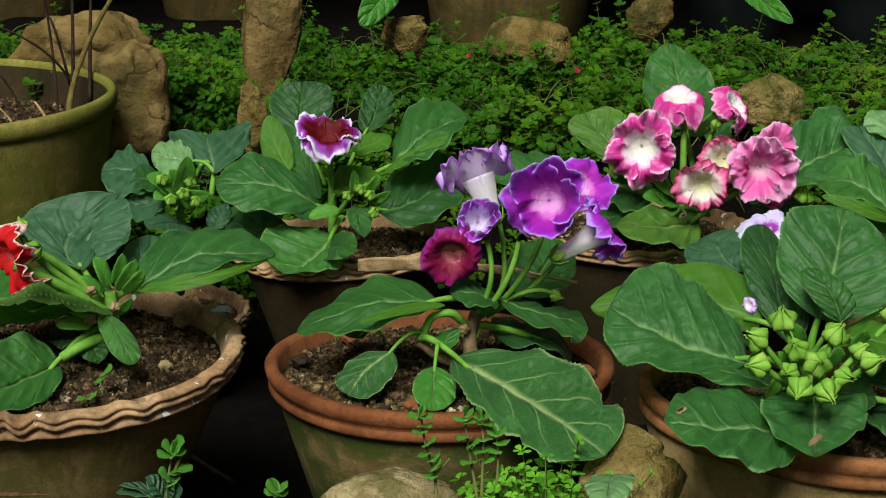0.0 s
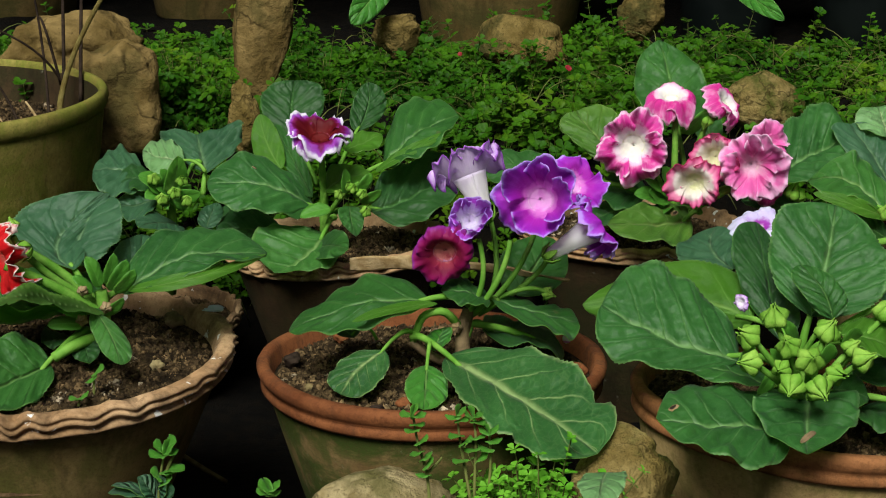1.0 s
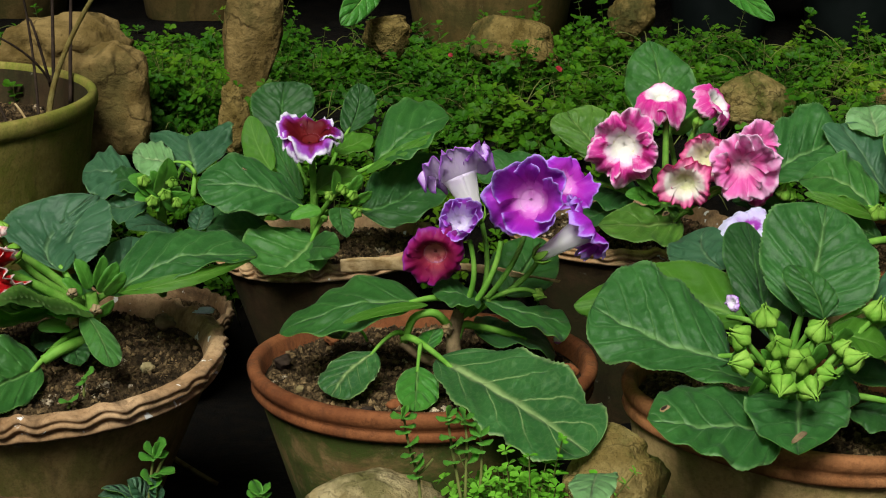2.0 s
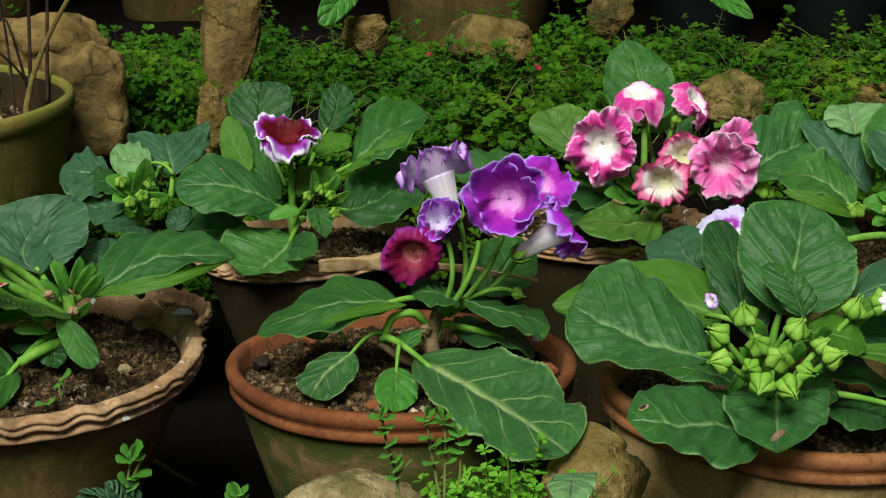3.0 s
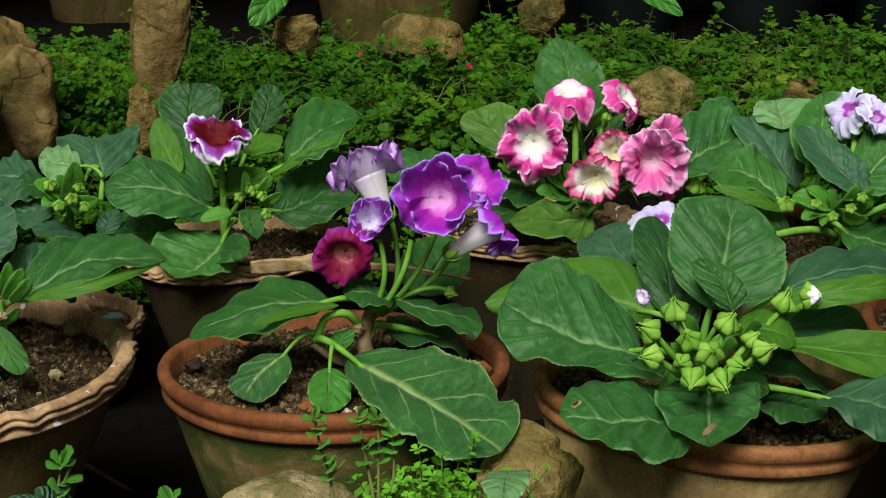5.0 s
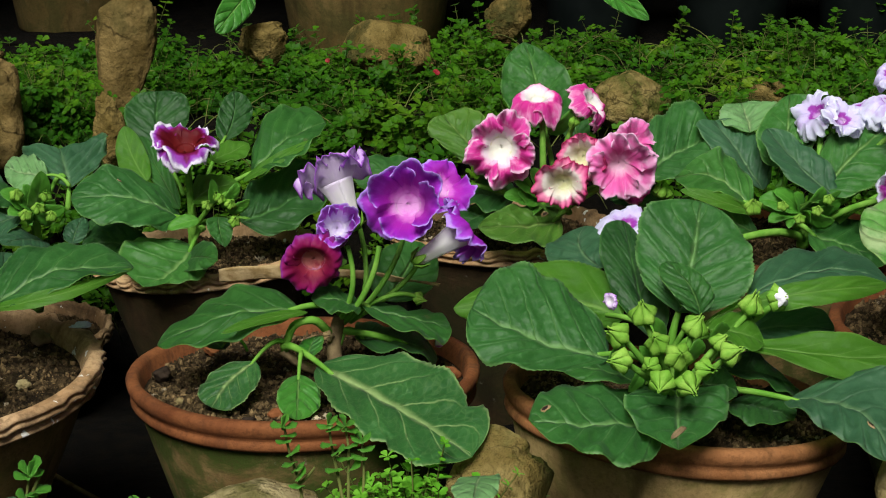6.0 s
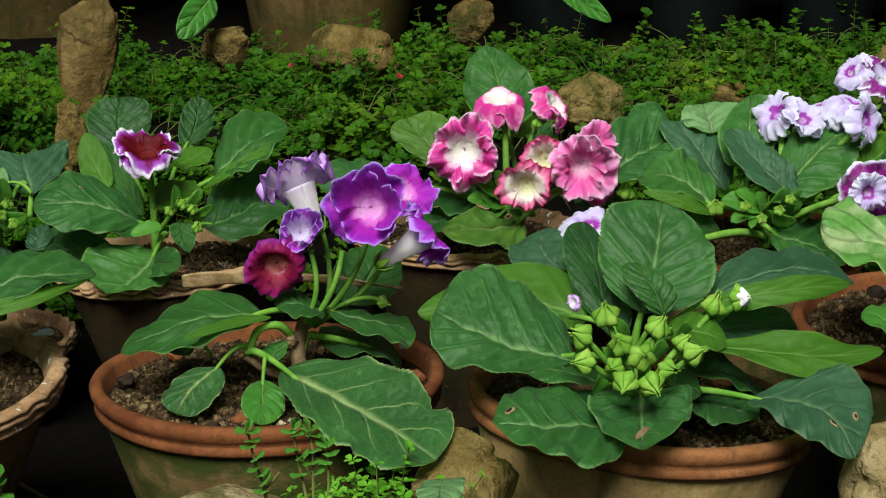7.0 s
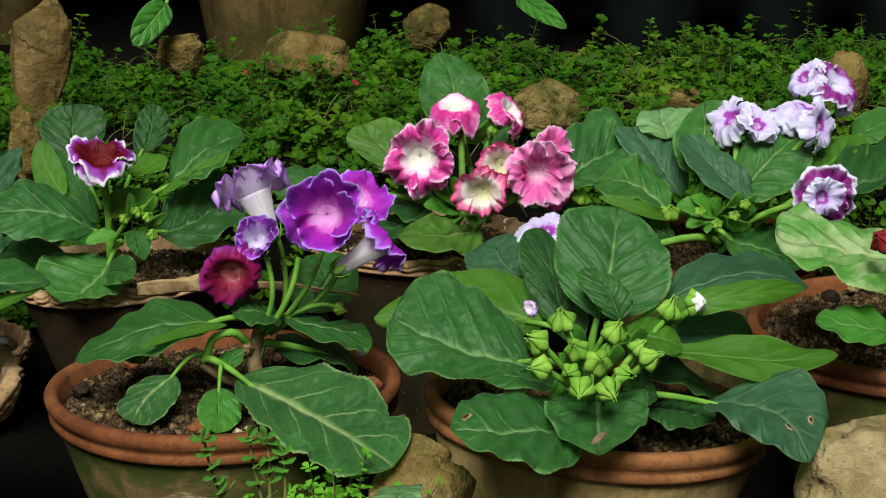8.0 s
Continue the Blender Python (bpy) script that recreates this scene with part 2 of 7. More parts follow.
def blend_mat(name, a, c, scale=40.0, rough=0.6, bump=0.4, deep=0.0015, third=None, third_at=(0.55, 0.7), fine=1.0, gloss=0.08):
    m, n, l, b = shade(name)
    col = mixer(n, l, band(n, l, cloud(n, l, scale, 5, 0.6), 0.35, 0.68), a, c)
    if third:
        col = mixer(n, l, band(n, l, cloud(n, l, scale * 0.31, 5, 0.65), *third_at), col, third)
    tone = calc(n, l, "MULTIPLY", n.new("ShaderNodeNewGeometry").outputs["Random Per Island"], 0.80 if name == "crumb" else 0.35)
    col = mixer(n, l, tone, col, tuple(x * 0.45 for x in a))
    l.new(col, b.inputs["Base Color"])
    b.inputs["Roughness"].default_value = rough
    b.inputs["Specular IOR Level"].default_value = gloss
    if name.startswith("cover"):
        glow_through(n, l, b, col, 0.25)
    if name.startswith("stone"):
        net = n.new("ShaderNodeTexVoronoi")
        net.feature, net.inputs["Scale"].default_value = "DISTANCE_TO_EDGE", scale * 0.7
        jit = n.new("ShaderNodeTexNoise")
        jit.inputs["Scale"].default_value = scale * 1.5
        l.new(place(n), jit.inputs["Vector"])
        add = n.new("ShaderNodeVectorMath")
        add.operation = "MULTIPLY_ADD"
        l.new(jit.outputs["Color"], add.inputs[0])
        add.inputs[1].default_value = (0.05, 0.05, 0.05)
        l.new(place(n), add.inputs[2])
        l.new(add.outputs[0], net.inputs["Vector"])
        crack = calc(n, l, "MULTIPLY", band(n, l, net.outputs["Distance"], 0.05, 0.0), band(n, l, cloud(n, l, scale * 0.5, 3), 0.44, 0.58))
        col = mixer(n, l, calc(n, l, "MULTIPLY", crack, 0.75), col, tuple(x * 0.25 for x in a))
        pits = band(n, l, cloud(n, l, scale * 6, 3, 0.6), 0.60, 0.72)
        col = mixer(n, l, calc(n, l, "MULTIPLY", pits, 0.6), col, tuple(x * 0.4 for x in a))
        l.new(col, b.inputs["Base Color"])
    r1 = relief(n, l, b, cloud(n, l, scale * 2.2, 6, 0.65), bump, deep * 2)
    relief(n, l, b, cloud(n, l, scale * 9, 3, 0.6), bump * fine, deep * fine, r1)
    MATS[name] = m


blend_mat("stem", (0.095, 0.25, 0.026), (0.18, 0.36, 0.055), 60, 0.55, 0.2)
blend_mat("woody", (0.12, 0.085, 0.045), (0.24, 0.17, 0.09), 80, 0.8)
blend_mat("bud", (0.135, 0.31, 0.030), (0.27, 0.46, 0.070), 70, 0.55, 0.3)
blend_mat("dry", (0.22, 0.15, 0.07), (0.34, 0.26, 0.15), 90, 0.8)
blend_mat("white_petal", (0.70, 0.66, 0.76), (0.82, 0.80, 0.86), 60, 0.5)
blend_mat("red_petal", (0.17, 0.008, 0.016), (0.34, 0.05, 0.05), 80, 0.45)
blend_mat("soil", (0.012, 0.008, 0.004), (0.080, 0.052, 0.025), 60, 0.95, 0.9, 0.004, (0.14, 0.088, 0.040), (0.58, 0.72))
blend_mat("crumb", (0.024, 0.016, 0.008), (0.25, 0.165, 0.078), 90, 0.95, 0.7, 0.002, (0.52, 0.42, 0.29), (0.62, 0.67))
# soil colour cut nearly to black for the shade between the pots
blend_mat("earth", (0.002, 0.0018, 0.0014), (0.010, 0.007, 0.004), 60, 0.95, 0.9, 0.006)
blend_mat("stone", (0.090, 0.062, 0.015), (0.22, 0.158, 0.052), 22, 0.95, 0.9, 0.009, (0.050, 0.048, 0.014), (0.54, 0.66), fine=0.3)
blend_mat("stone_ochre", (0.090, 0.060, 0.017), (0.215, 0.148, 0.055), 20, 0.92, 0.7, 0.006, (0.080, 0.062, 0.020), (0.56, 0.68), fine=0.4)
blend_mat("stone_pale", (0.20, 0.150, 0.060), (0.40, 0.325, 0.17), 26, 0.9, 0.8, 0.008, (0.095, 0.088, 0.028), (0.50, 0.64), fine=0.3)
blend_mat("stone_moss", (0.15, 0.105, 0.030), (0.30, 0.225, 0.085), 30, 0.9, 0.9, 0.009, (0.065, 0.075, 0.014), (0.50, 0.64), fine=0.3)
# black plastic, with the darkness at the back also put into its colour
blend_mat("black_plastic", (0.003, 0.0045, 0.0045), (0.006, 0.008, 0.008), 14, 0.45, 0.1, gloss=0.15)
blend_mat("straw", (0.30, 0.20, 0.085), (0.55, 0.41, 0.22), 70, 0.8, 0.5)
blend_mat("twig_dark", (0.018, 0.012, 0.009), (0.045, 0.030, 0.020), 80, 0.8)
blend_mat("mossy_twig", (0.12, 0.085, 0.022), (0.20, 0.17, 0.055), 90, 0.9, 0.8)
blend_mat("pale_paint", (0.42, 0.52, 0.52), (0.62, 0.70, 0.68), 120, 0.7, 0.4)
# near black for the added walls and board, standing in for shade
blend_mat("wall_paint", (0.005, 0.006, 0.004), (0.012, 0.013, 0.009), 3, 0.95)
blend_mat("cover_leaf", (0.018, 0.073, 0.003), (0.053, 0.146, 0.005), 9, 0.5, 0.1, 0.0005, (0.125, 0.205, 0.009), (0.55, 0.72))
blend_mat("cover_front", (0.082, 0.270, 0.013), (0.165, 0.410, 0.034), 14, 0.5, 0.1)
blend_mat("cover_stem", (0.10, 0.12, 0.03), (0.20, 0.22, 0.06), 30, 0.7)


def pot_mat(name, clay, clay2, moss, moss_at, lime=0.0, bloom=0.5):
    """Fired clay with lime bloom, damp stains and a film of algae in patches."""
    m, n, l, b = shade(name)
    col = mixer(n, l, band(n, l, cloud(n, l, 14, 6, 0.65), 0.32, 0.7), clay, clay2)
    col = mixer(n, l, calc(n, l, "MULTIPLY", band(n, l, cloud(n, l, 130, 4), 0.52, 0.8), 0.4), col, tuple(min(1, x * 1.7) for x in clay2))
    col = mixer(n, l, band(n, l, cloud(n, l, 9, 7, 0.72, None, 0.6), *moss_at), col, moss)
    run = n.new("ShaderNodeMapping")
    run.inputs["Scale"].default_value = (1.0, 1.0, 0.22)
    l.new(place(n), run.inputs[0])
    col = mixer(n, l, calc(n, l, "MULTIPLY", band(n, l, cloud(n, l, 42, 5, 0.6, run.outputs[0]), 0.50, 0.68), 0.75), col, moss)
    col = mixer(n, l, calc(n, l, "MULTIPLY", band(n, l, cloud(n, l, 30, 5, 0.6, run.outputs[0]), 0.56, 0.70), 0.5), col, tuple(x * 0.3 for x in clay))
    col = mixer(n, l, calc(n, l, "MULTIPLY", band(n, l, cloud(n, l, 37, 6, 0.7), 0.64, 0.72), bloom), col, (0.24, 0.23, 0.17))
    col = mixer(n, l, calc(n, l, "MULTIPLY", band(n, l, cloud(n, l, 21, 6, 0.7), 0.60, 0.75), 0.6), col, tuple(x * 0.35 for x in clay))
    grain = band(n, l, cloud(n, l, 260, 3, 0.7), 0.46, 0.66)
    col = mixer(n, l, calc(n, l, "MULTIPLY", grain, 0.40), col, tuple(x * 0.45 for x in clay))
    if lime:
        col = mixer(n, l, calc(n, l, "MULTIPLY", band(n, l, cloud(n, l, 75, 3, 0.5), 0.66, 0.69), lime), col, (0.72, 0.72, 0.68))
    l.new(col, b.inputs["Base Color"])
    b.inputs["Roughness"].default_value = 0.85
    b.inputs["Specular IOR Level"].default_value = 0.15
    r1 = relief(n, l, b, cloud(n, l, 60, 6, 0.65), 0.4, 0.002)
    relief(n, l, b, cloud(n, l, 320, 4, 0.65), 0.55, 0.0014, r1)
    MATS[name] = m


pot_mat("clay_rim", (0.105, 0.032, 0.010), (0.195, 0.070, 0.024), (0.070, 0.028, 0.012), (0.56, 0.74), bloom=0.10)
pot_mat("clay_body", (0.095, 0.058, 0.020), (0.170, 0.110, 0.045), (0.030, 0.044, 0.006), (0.36, 0.54))
pot_mat("dry_clay", (0.24, 0.160, 0.062), (0.36, 0.255, 0.110), (0.16, 0.135, 0.040), (0.46, 0.64))
pot_mat("warm_rim", (0.170, 0.066, 0.022), (0.290, 0.125, 0.048), (0.110, 0.052, 0.020), (0.56, 0.74), bloom=0.10)
pot_mat("wavy_rim", (0.23, 0.128, 0.056), (0.42, 0.275, 0.150), (0.09, 0.055, 0.028), (0.52, 0.70), lime=0.9)
# clay of the rear wavy pots, darkened for the shade they stand in
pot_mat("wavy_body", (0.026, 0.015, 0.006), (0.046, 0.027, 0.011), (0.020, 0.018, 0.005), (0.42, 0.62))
pot_mat("algae_clay", (0.16, 0.125, 0.028), (0.26, 0.215, 0.058), (0.125, 0.135, 0.018), (0.42, 0.62))
pot_mat("olive_clay", (0.19, 0.130, 0.042), (0.29, 0.205, 0.080), (0.120, 0.110, 0.026), (0.44, 0.64))
pot_mat("old_clay", (0.095, 0.062, 0.018), (0.150, 0.104, 0.036), (0.060, 0.052, 0.014), (0.44, 0.64))


# ---- mesh helpers ----
def solid(name, verts, faces, mats, parent=None, label="", smooth=True, uvs=None, slots=None):
    """One mesh object from numpy-like verts and faces; a part when it has a parent."""
    me = bpy.data.meshes.new(name)
    me.from_pydata([tuple(v) for v in verts], [], faces)
    for k in ([mats] if isinstance(mats, str) else mats):
        me.materials.append(MATS[k])
    if slots is not None:
        me.polygons.foreach_set("material_index", slots)
    if smooth:
        me.polygons.foreach_set("use_smooth", [True] * len(me.polygons))
    if uvs is not None:
        lay = me.uv_layers.new(name="UVMap")
        idx = np.empty(len(me.loops), dtype=np.int32)
        me.loops.foreach_get("vertex_index", idx)
        lay.data.foreach_set("uv", np.asarray(uvs, dtype=np.float32)[idx].ravel())
    me.update()
    ob = new(name, me)
    if parent:
        ob.parent = parent
        ob.matrix_parent_inverse = HOME[parent.name].inverted()
        HOME[ob.name] = Matrix.Identity(4)
    if label:
        tagged(ob, label)
    return ob


HOME = {}


def thing(name, at, label, category, group="", kind=""):
    """An Empty at the base of a thing."""
    ob = new(name)
    ob.empty_display_size = 0.05
    ob.location = at
    HOME[ob.name] = Matrix.Translation(at)
    return tagged(ob, label, category, group, kind)


def sheet(name, grid, thick, mats, parent, label="", flip=False, back_u=1.0, us=None):
    """A closed two-sided skin over a grid of points (rows along, columns across)."""
    g = np.asarray(grid, dtype=float)
    nu, nv = g.shape[:2]
    du, dv = np.gradient(g, axis=0), np.gradient(g, axis=1)
    nrm = np.cross(du, dv)
    nrm /= np.linalg.norm(nrm, axis=2, keepdims=True) + 1e-12
    if flip:
        nrm = -nrm
    low = g - nrm * thick
    verts = np.concatenate([g.reshape(-1, 3), low.reshape(-1, 3)])
    uu, vv = np.meshgrid(np.linspace(0, 1, nu) if us is None else us, np.linspace(0, 1, nv), indexing="ij")
    uv = np.stack([uu, vv], 2).reshape(-1, 2)
    uvs = np.concatenate([uv, uv * np.array([back_u, 1.0])])
    o, faces, slots = nu * nv, [], []
    for i in range(nu - 1):
        for j in range(nv - 1):
            a, b2, c, d = i * nv + j, (i + 1) * nv + j, (i + 1) * nv + j + 1, i * nv + j + 1
            for tri in ((a, b2, c), (a, c, d)):
                tri = tri[::-1] if flip else tri
                faces.append(tri)
                slots.append(0)
                faces.append(tuple(o + k for k in tri[::-1]))
                slots.append(1)
    ring = [j for j in range(nv)] + [i * nv + nv - 1 for i in range(1, nu)] + [(nu - 1) * nv + j for j in range(nv - 2, -1, -1)] + [i * nv for i in range(nu - 2, 0, -1)]
    for a, b2 in zip(ring, ring[1:] + ring[:1]):
        faces.append((a, b2, o + b2, o + a) if not flip else (b2, a, o + a, o + b2))
        slots.append(1)
    return solid(name, verts, faces, mats, parent, label, True, uvs, slots)


def tube_data(points, r0, r1, sides=8, steps=14):
    """A smooth tapered tube along a bent line: verts and faces."""
    p = np.asarray(points, dtype=float)
    k = np.linspace(0, len(p) - 1, steps)
    if len(p) == 3:
        s = k[:, None] / 2
        ctrl = 2 * p[1] - (p[0] + p[2]) / 2
        c = (1 - s) ** 2 * p[0] + 2 * s * (1 - s) * ctrl + s * s * p[2]
    else:
        c = np.stack([np.interp(k, range(len(p)), p[:, a]) for a in range(3)], 1)
        for _ in range(2):
            c[1:-1] = (c[:-2] + 2 * c[1:-1] + c[2:]) / 4
    t = np.gradient(c, axis=0)
    t /= np.linalg.norm(t, axis=1, keepdims=True) + 1e-12
    ref = np.array([0.31, 0.9, 0.2])
    e1 = np.cross(t, ref)
    e1 /= np.linalg.norm(e1, axis=1, keepdims=True) + 1e-12
    e2 = np.cross(t, e1)
    rad = np.linspace(r0, r1, steps)[:, None]
    verts = []
    for q in range(sides):
        a = 2 * math.pi * q / sides
        verts.append(c + rad * (math.cos(a) * e1 + math.sin(a) * e2))
    verts = np.stack(verts, 1).reshape(-1, 3)
    faces = [(i * sides + q, i * sides + (q + 1) % sides, (i + 1) * sides + (q + 1) % sides, (i + 1) * sides + q) for i in range(steps - 1) for q in range(sides)]
    faces += [tuple(range(sides))[::-1], tuple((steps - 1) * sides + q for q in range(sides))]
    return verts, faces


def stem(plant, points, r0, r1, mat):
    v, f = tube_data(points, r0, r1)
    return solid("stem", v, f, mat, plant)


LEAF_SEED = [0]


def leaf(plant, base, tip, half, arch, fold, mat, ragged=0.012, stalk=None, name="leaf", roll=0.0, marks=()):
    """A broad toothed leaf from base to tip; half: half of its width, as a vector. Its upper face looks up and towards the path."""
    LEAF_SEED[0] += 1
    rng = random.Random(LEAF_SEED[0])
    a, s = np.subtract(tip, base), np.array(half)
    ln = np.linalg.norm(a)
    s = s - a * (s @ a) / (ln * ln)
    w = max(np.linalg.norm(s), 1e-4)
    nrm = np.cross(a, s)
    nrm /= np.linalg.norm(nrm)
    if nrm @ np.array([0, -0.75, 0.66]) < 0:
        nrm = -nrm
    big = ln > 0.045
    nu, nv = (57, 15) if big else (15, 7)
    ribs = 4.8 if mat == "veined_broad" else 5.4 if "broad" in mat else 4.6
    ph = [rng.uniform(0, 6.28) for _ in range(5)]
    skew, bend = rng.uniform(-0.05, 0.05), rng.uniform(-0.05, 0.05)
    grid = np.zeros((nu, nv, 3))
    for i in range(nu):
        u = i / (nu - 1)
        shape = max(0.0, 1 - abs(2 * u ** 0.90 - 1) ** 2.5) ** 0.50
        shape = max(shape, 0.035)
        tooth = (0.012 + 0.022 * math.sin(i * 2.3 + ph[0]) ** 2 if i % 2 else -0.012) if 0.08 < u < 0.99 else 0
        for j in range(nv):
            v = 2 * j / (nv - 1) - 1
            av = abs(v)
            rag = ragged * (math.sin(9 * u + ph[0] + 2 * v) + 0.7 * math.sin(21 * u + ph[1] - 3 * v) + 0.5 * math.sin(37 * u + ph[4]))
            reach = v * shape * (1 + (tooth + rag) * av ** 3)
            lift = arch * ln * 4 * u * (1 - u)
            lift += -0.10 * ln * max(0, u - 0.72) ** 2 * 6
            lift += fold * w * (av ** 1.4) * shape
            run = ribs * (u - 0.32 * av ** 0.85)
            lift += 0.075 * w * (0.5 - 0.5 * math.cos(2 * math.pi * run)) ** 0.6 * math.sin(math.pi * min(1, av * 0.9 + 0.08)) * shape
            lift += roll * w * max(0, v - 0.60) ** 2 * 6 * shape
            lift += 0.03 * w * av * noise.noise(Vector((u * 6 + ph[0], v * 4, ph[1]))) * shape
            lift += 0.11 * w * av * av * math.sin(6 * u + ph[2] + 1.6 * v) * shape + 0.04 * w * av ** 3 * math.sin(19 * u + ph[3])
            lift -= 0.05 * w * math.exp(-(v / 0.10) ** 2) * shape
            side = reach + bend * math.sin(math.pi * u) + skew * u * (1 - u) * 2
            grid[i, j] = np.array(base) + a * (u + 0.06 * av * shape * (0.5 - u)) + s * side + nrm * lift
    flip = (np.cross(a, s) @ nrm) < 0
    ob = sheet(name, grid, 0.0004, [mat, "leaf_under"], plant, flip=flip)
    for mu, mv, ms in marks:
        i, j = int(mu * (nu - 2)), int((mv * 0.5 + 0.5) * (nv - 2))
        blemish(ob, grid[i, j], grid[i + 1, j] - grid[i, j], grid[i, j + 1] - grid[i, j], nrm, ms, rng)
    if stalk is not None:
        b0 = np.array(base) + a * 0.02
        q = (np.array(stalk) + b0) / 2 + np.array([0, 0, 0.012])
        v, f = tube_data([stalk, q, b0 + a * 0.10 - nrm * 0.001], min(0.0045, ln * 0.045), min(0.0026, ln * 0.03))
        solid("leaf_stalk", v, f, "stem", ob)
    return ob


def blade(plant, base, mid, tip, left, right, mat, belly=(0.5, 0.5), blunt=(2.2, 2.2), ragged=0.012, stalk=None, marks=(), notch=(), wave=0.10):
    """A broad toothed leaf: its rib bends from base through mid to tip; left and right are the margins beside mid, so the halves may cup, droop or curl.
    belly: where each half is widest; blunt: how full its end is; notch: bites (along, side, depth); marks: blemishes (along, across, size)."""
    LEAF_SEED[0] += 1
    rng = random.Random(LEAF_SEED[0])
    base, mid, tip = np.array(base), np.array(mid), np.array(tip)
    ctrl = 2 * mid - (base + tip) / 2
    arms = (np.array(left) - mid, np.array(right) - mid)
    ln = np.linalg.norm(tip - mid) + np.linalg.norm(mid - base)
    wid = (np.linalg.norm(arms[0]) + np.linalg.norm(arms[1])) / 2
    nrm = np.cross(tip - base, arms[1] - arms[0])
    nrm /= np.linalg.norm(nrm)
    flip = nrm @ np.array([0, -0.75, 0.66]) < 0
    up = -nrm if flip else nrm
    nu, nv = (61, 23) if ln > 0.07 else (33, 15)
    ribs = 4.8 if mat == "veined_broad" else 5.4 if "broad" in mat else 4.6
    ph = [rng.uniform(0, 6.28) for _ in range(7)]
    off = Vector((ph[0] * 3, ph[1] * 3, ph[2]))
    grid = np.zeros((nu, nv, 3))
    for i in range(nu):
        u = i / (nu - 1)
        rib = (1 - u) ** 2 * base + 2 * u * (1 - u) * ctrl + u * u * tip
        along = 2 * (1 - u) * (ctrl - base) + 2 * u * (tip - ctrl)
        along /= np.linalg.norm(along)
        for j in range(nv):
            v = 2 * j / (nv - 1) - 1
            k = 0 if v < 0 else 1
            av = abs(v)
            b = belly[k]
            if u < b:
                shape = max(0.0, 1 - (1 - u / b) ** 2.3) ** 0.62
            else:
                shape = max(0.0, 1 - ((u - b) / (1 - b)) ** blunt[k]) ** 0.60
            shape = max(shape, 0.03)
            tooth = 0.048 * (abs(math.sin(i * 1.57 + ph[0] * 0.1)) - 0.5) * (0.6 + 0.4 * math.sin(u * 23 + ph[3])) if 0.06 < u < 0.97 else 0
            rag = ragged * (math.sin(9 * u + ph[0] + 2 * v) + 0.7 * math.sin(21 * u + ph[1] - 3 * v) + 0.5 * math.sin(37 * u + ph[4]))
            reach = shape * (1 + (tooth + rag) * av ** 4)
            for nu_at, side, deep in notch:
                if side * v > 0:
                    reach *= 1 - deep * math.exp(-((u - nu_at) / 0.045) ** 2) * av ** 2
            run = ribs * (u - 0.32 * av ** 0.85)
            quilt = 0.5 - 0.5 * math.cos(2 * math.pi * run)
            lift = 0.105 * wid * quilt ** 0.9 * math.sin(math.pi * min(1, av * 0.9 + 0.08)) * shape
            lift += wave * wid * av * av * math.sin(7.5 * u + ph[2] + 1.3 * v) * math.sin(math.pi * u) ** 0.5 * shape
            lift += 0.05 * wid * av ** 3 * math.sin(24 * u + ph[3] + 2 * v) * shape
            lift += 0.08 * wid * noise.noise(Vector((u * 3.1, v * 1.9, 0)) + off) * shape
            lift += 0.035 * wid * noise.noise(Vector((u * 9, v * 6, 2)) + off) * shape
            lift -= 0.10 * wid * (av - av * av) * shape
            lift -= 0.035 * wid * math.exp(-(v / 0.09) ** 2) * shape
            grid[i, j] = rib + arms[k] * (av * reach) + along * (0.10 * wid * av * av * shape * math.sin(math.pi * u)) + up * lift
    ob = sheet("leaf", grid, 0.0005, [mat, "leaf_under"], plant, flip=flip)
    for mu, mv, ms in marks:
        i, j = int(mu * (nu - 2)), int((mv * 0.5 + 0.5) * (nv - 2))
        blemish(ob, grid[i, j], grid[i + 1, j] - grid[i, j], grid[i, j + 1] - grid[i, j], up, ms, rng)
    if stalk is not None:
        v, f = tube_data([stalk, (np.array(stalk) + base) / 2 + np.array([0, 0, 0.006]), base + (mid - base) * 0.22 - up * 0.0012], min(0.0042, ln * 0.045), min(0.0022, ln * 0.024))
        solid("leaf_stalk", v, f, "stem", ob)
    return ob


def blemish(ob, c0, du, dv, nrm, ms, rng):
    """A brown-ringed hole in a leaf, drawn as a dark-hearted disc laid on it."""
    e1 = du / np.linalg.norm(du)
    up = np.cross(du, dv)
    up /= np.linalg.norm(up)
    up = up if up @ nrm > 0 else -up
    e2 = np.cross(up, e1)
    ring = [c0 + up * 0.0012]
    for rr in (0.55, 1.0):
        for k in range(12):
            q = rr * ms * (0.75 + 0.35 * rng.random())
            ring.append(c0 + up * (0.0012 - 0.0008 * (rr > 0.9)) + q * (1.4 * math.cos(k * math.pi / 6) * e1 + 0.8 * math.sin(k * math.pi / 6) * e2))
    fc = [(0, 1 + k, 1 + (k + 1) % 12) for k in range(12)] + [(1 + k, 13 + k, 13 + (k + 1) % 12, 1 + (k + 1) % 12) for k in range(12)]
    solid("blemish", ring, fc, ["twig_dark", "dry"], ob, "", True, None, [0] * 12 + [1] * 12)


TUBES = {"half_open": "tube_white", "purple": "tube_pale", "lavender": "tube_pale", "lilac": "tube_pale", "plum": "tube_pale", "pink": "tube_pink", "rose": "tube_pink", "magenta": "tube_pink", "faded": "tube_pink", "maroon": "tube_dark", "fringe": "tube_dark", "red": "tube_red"}


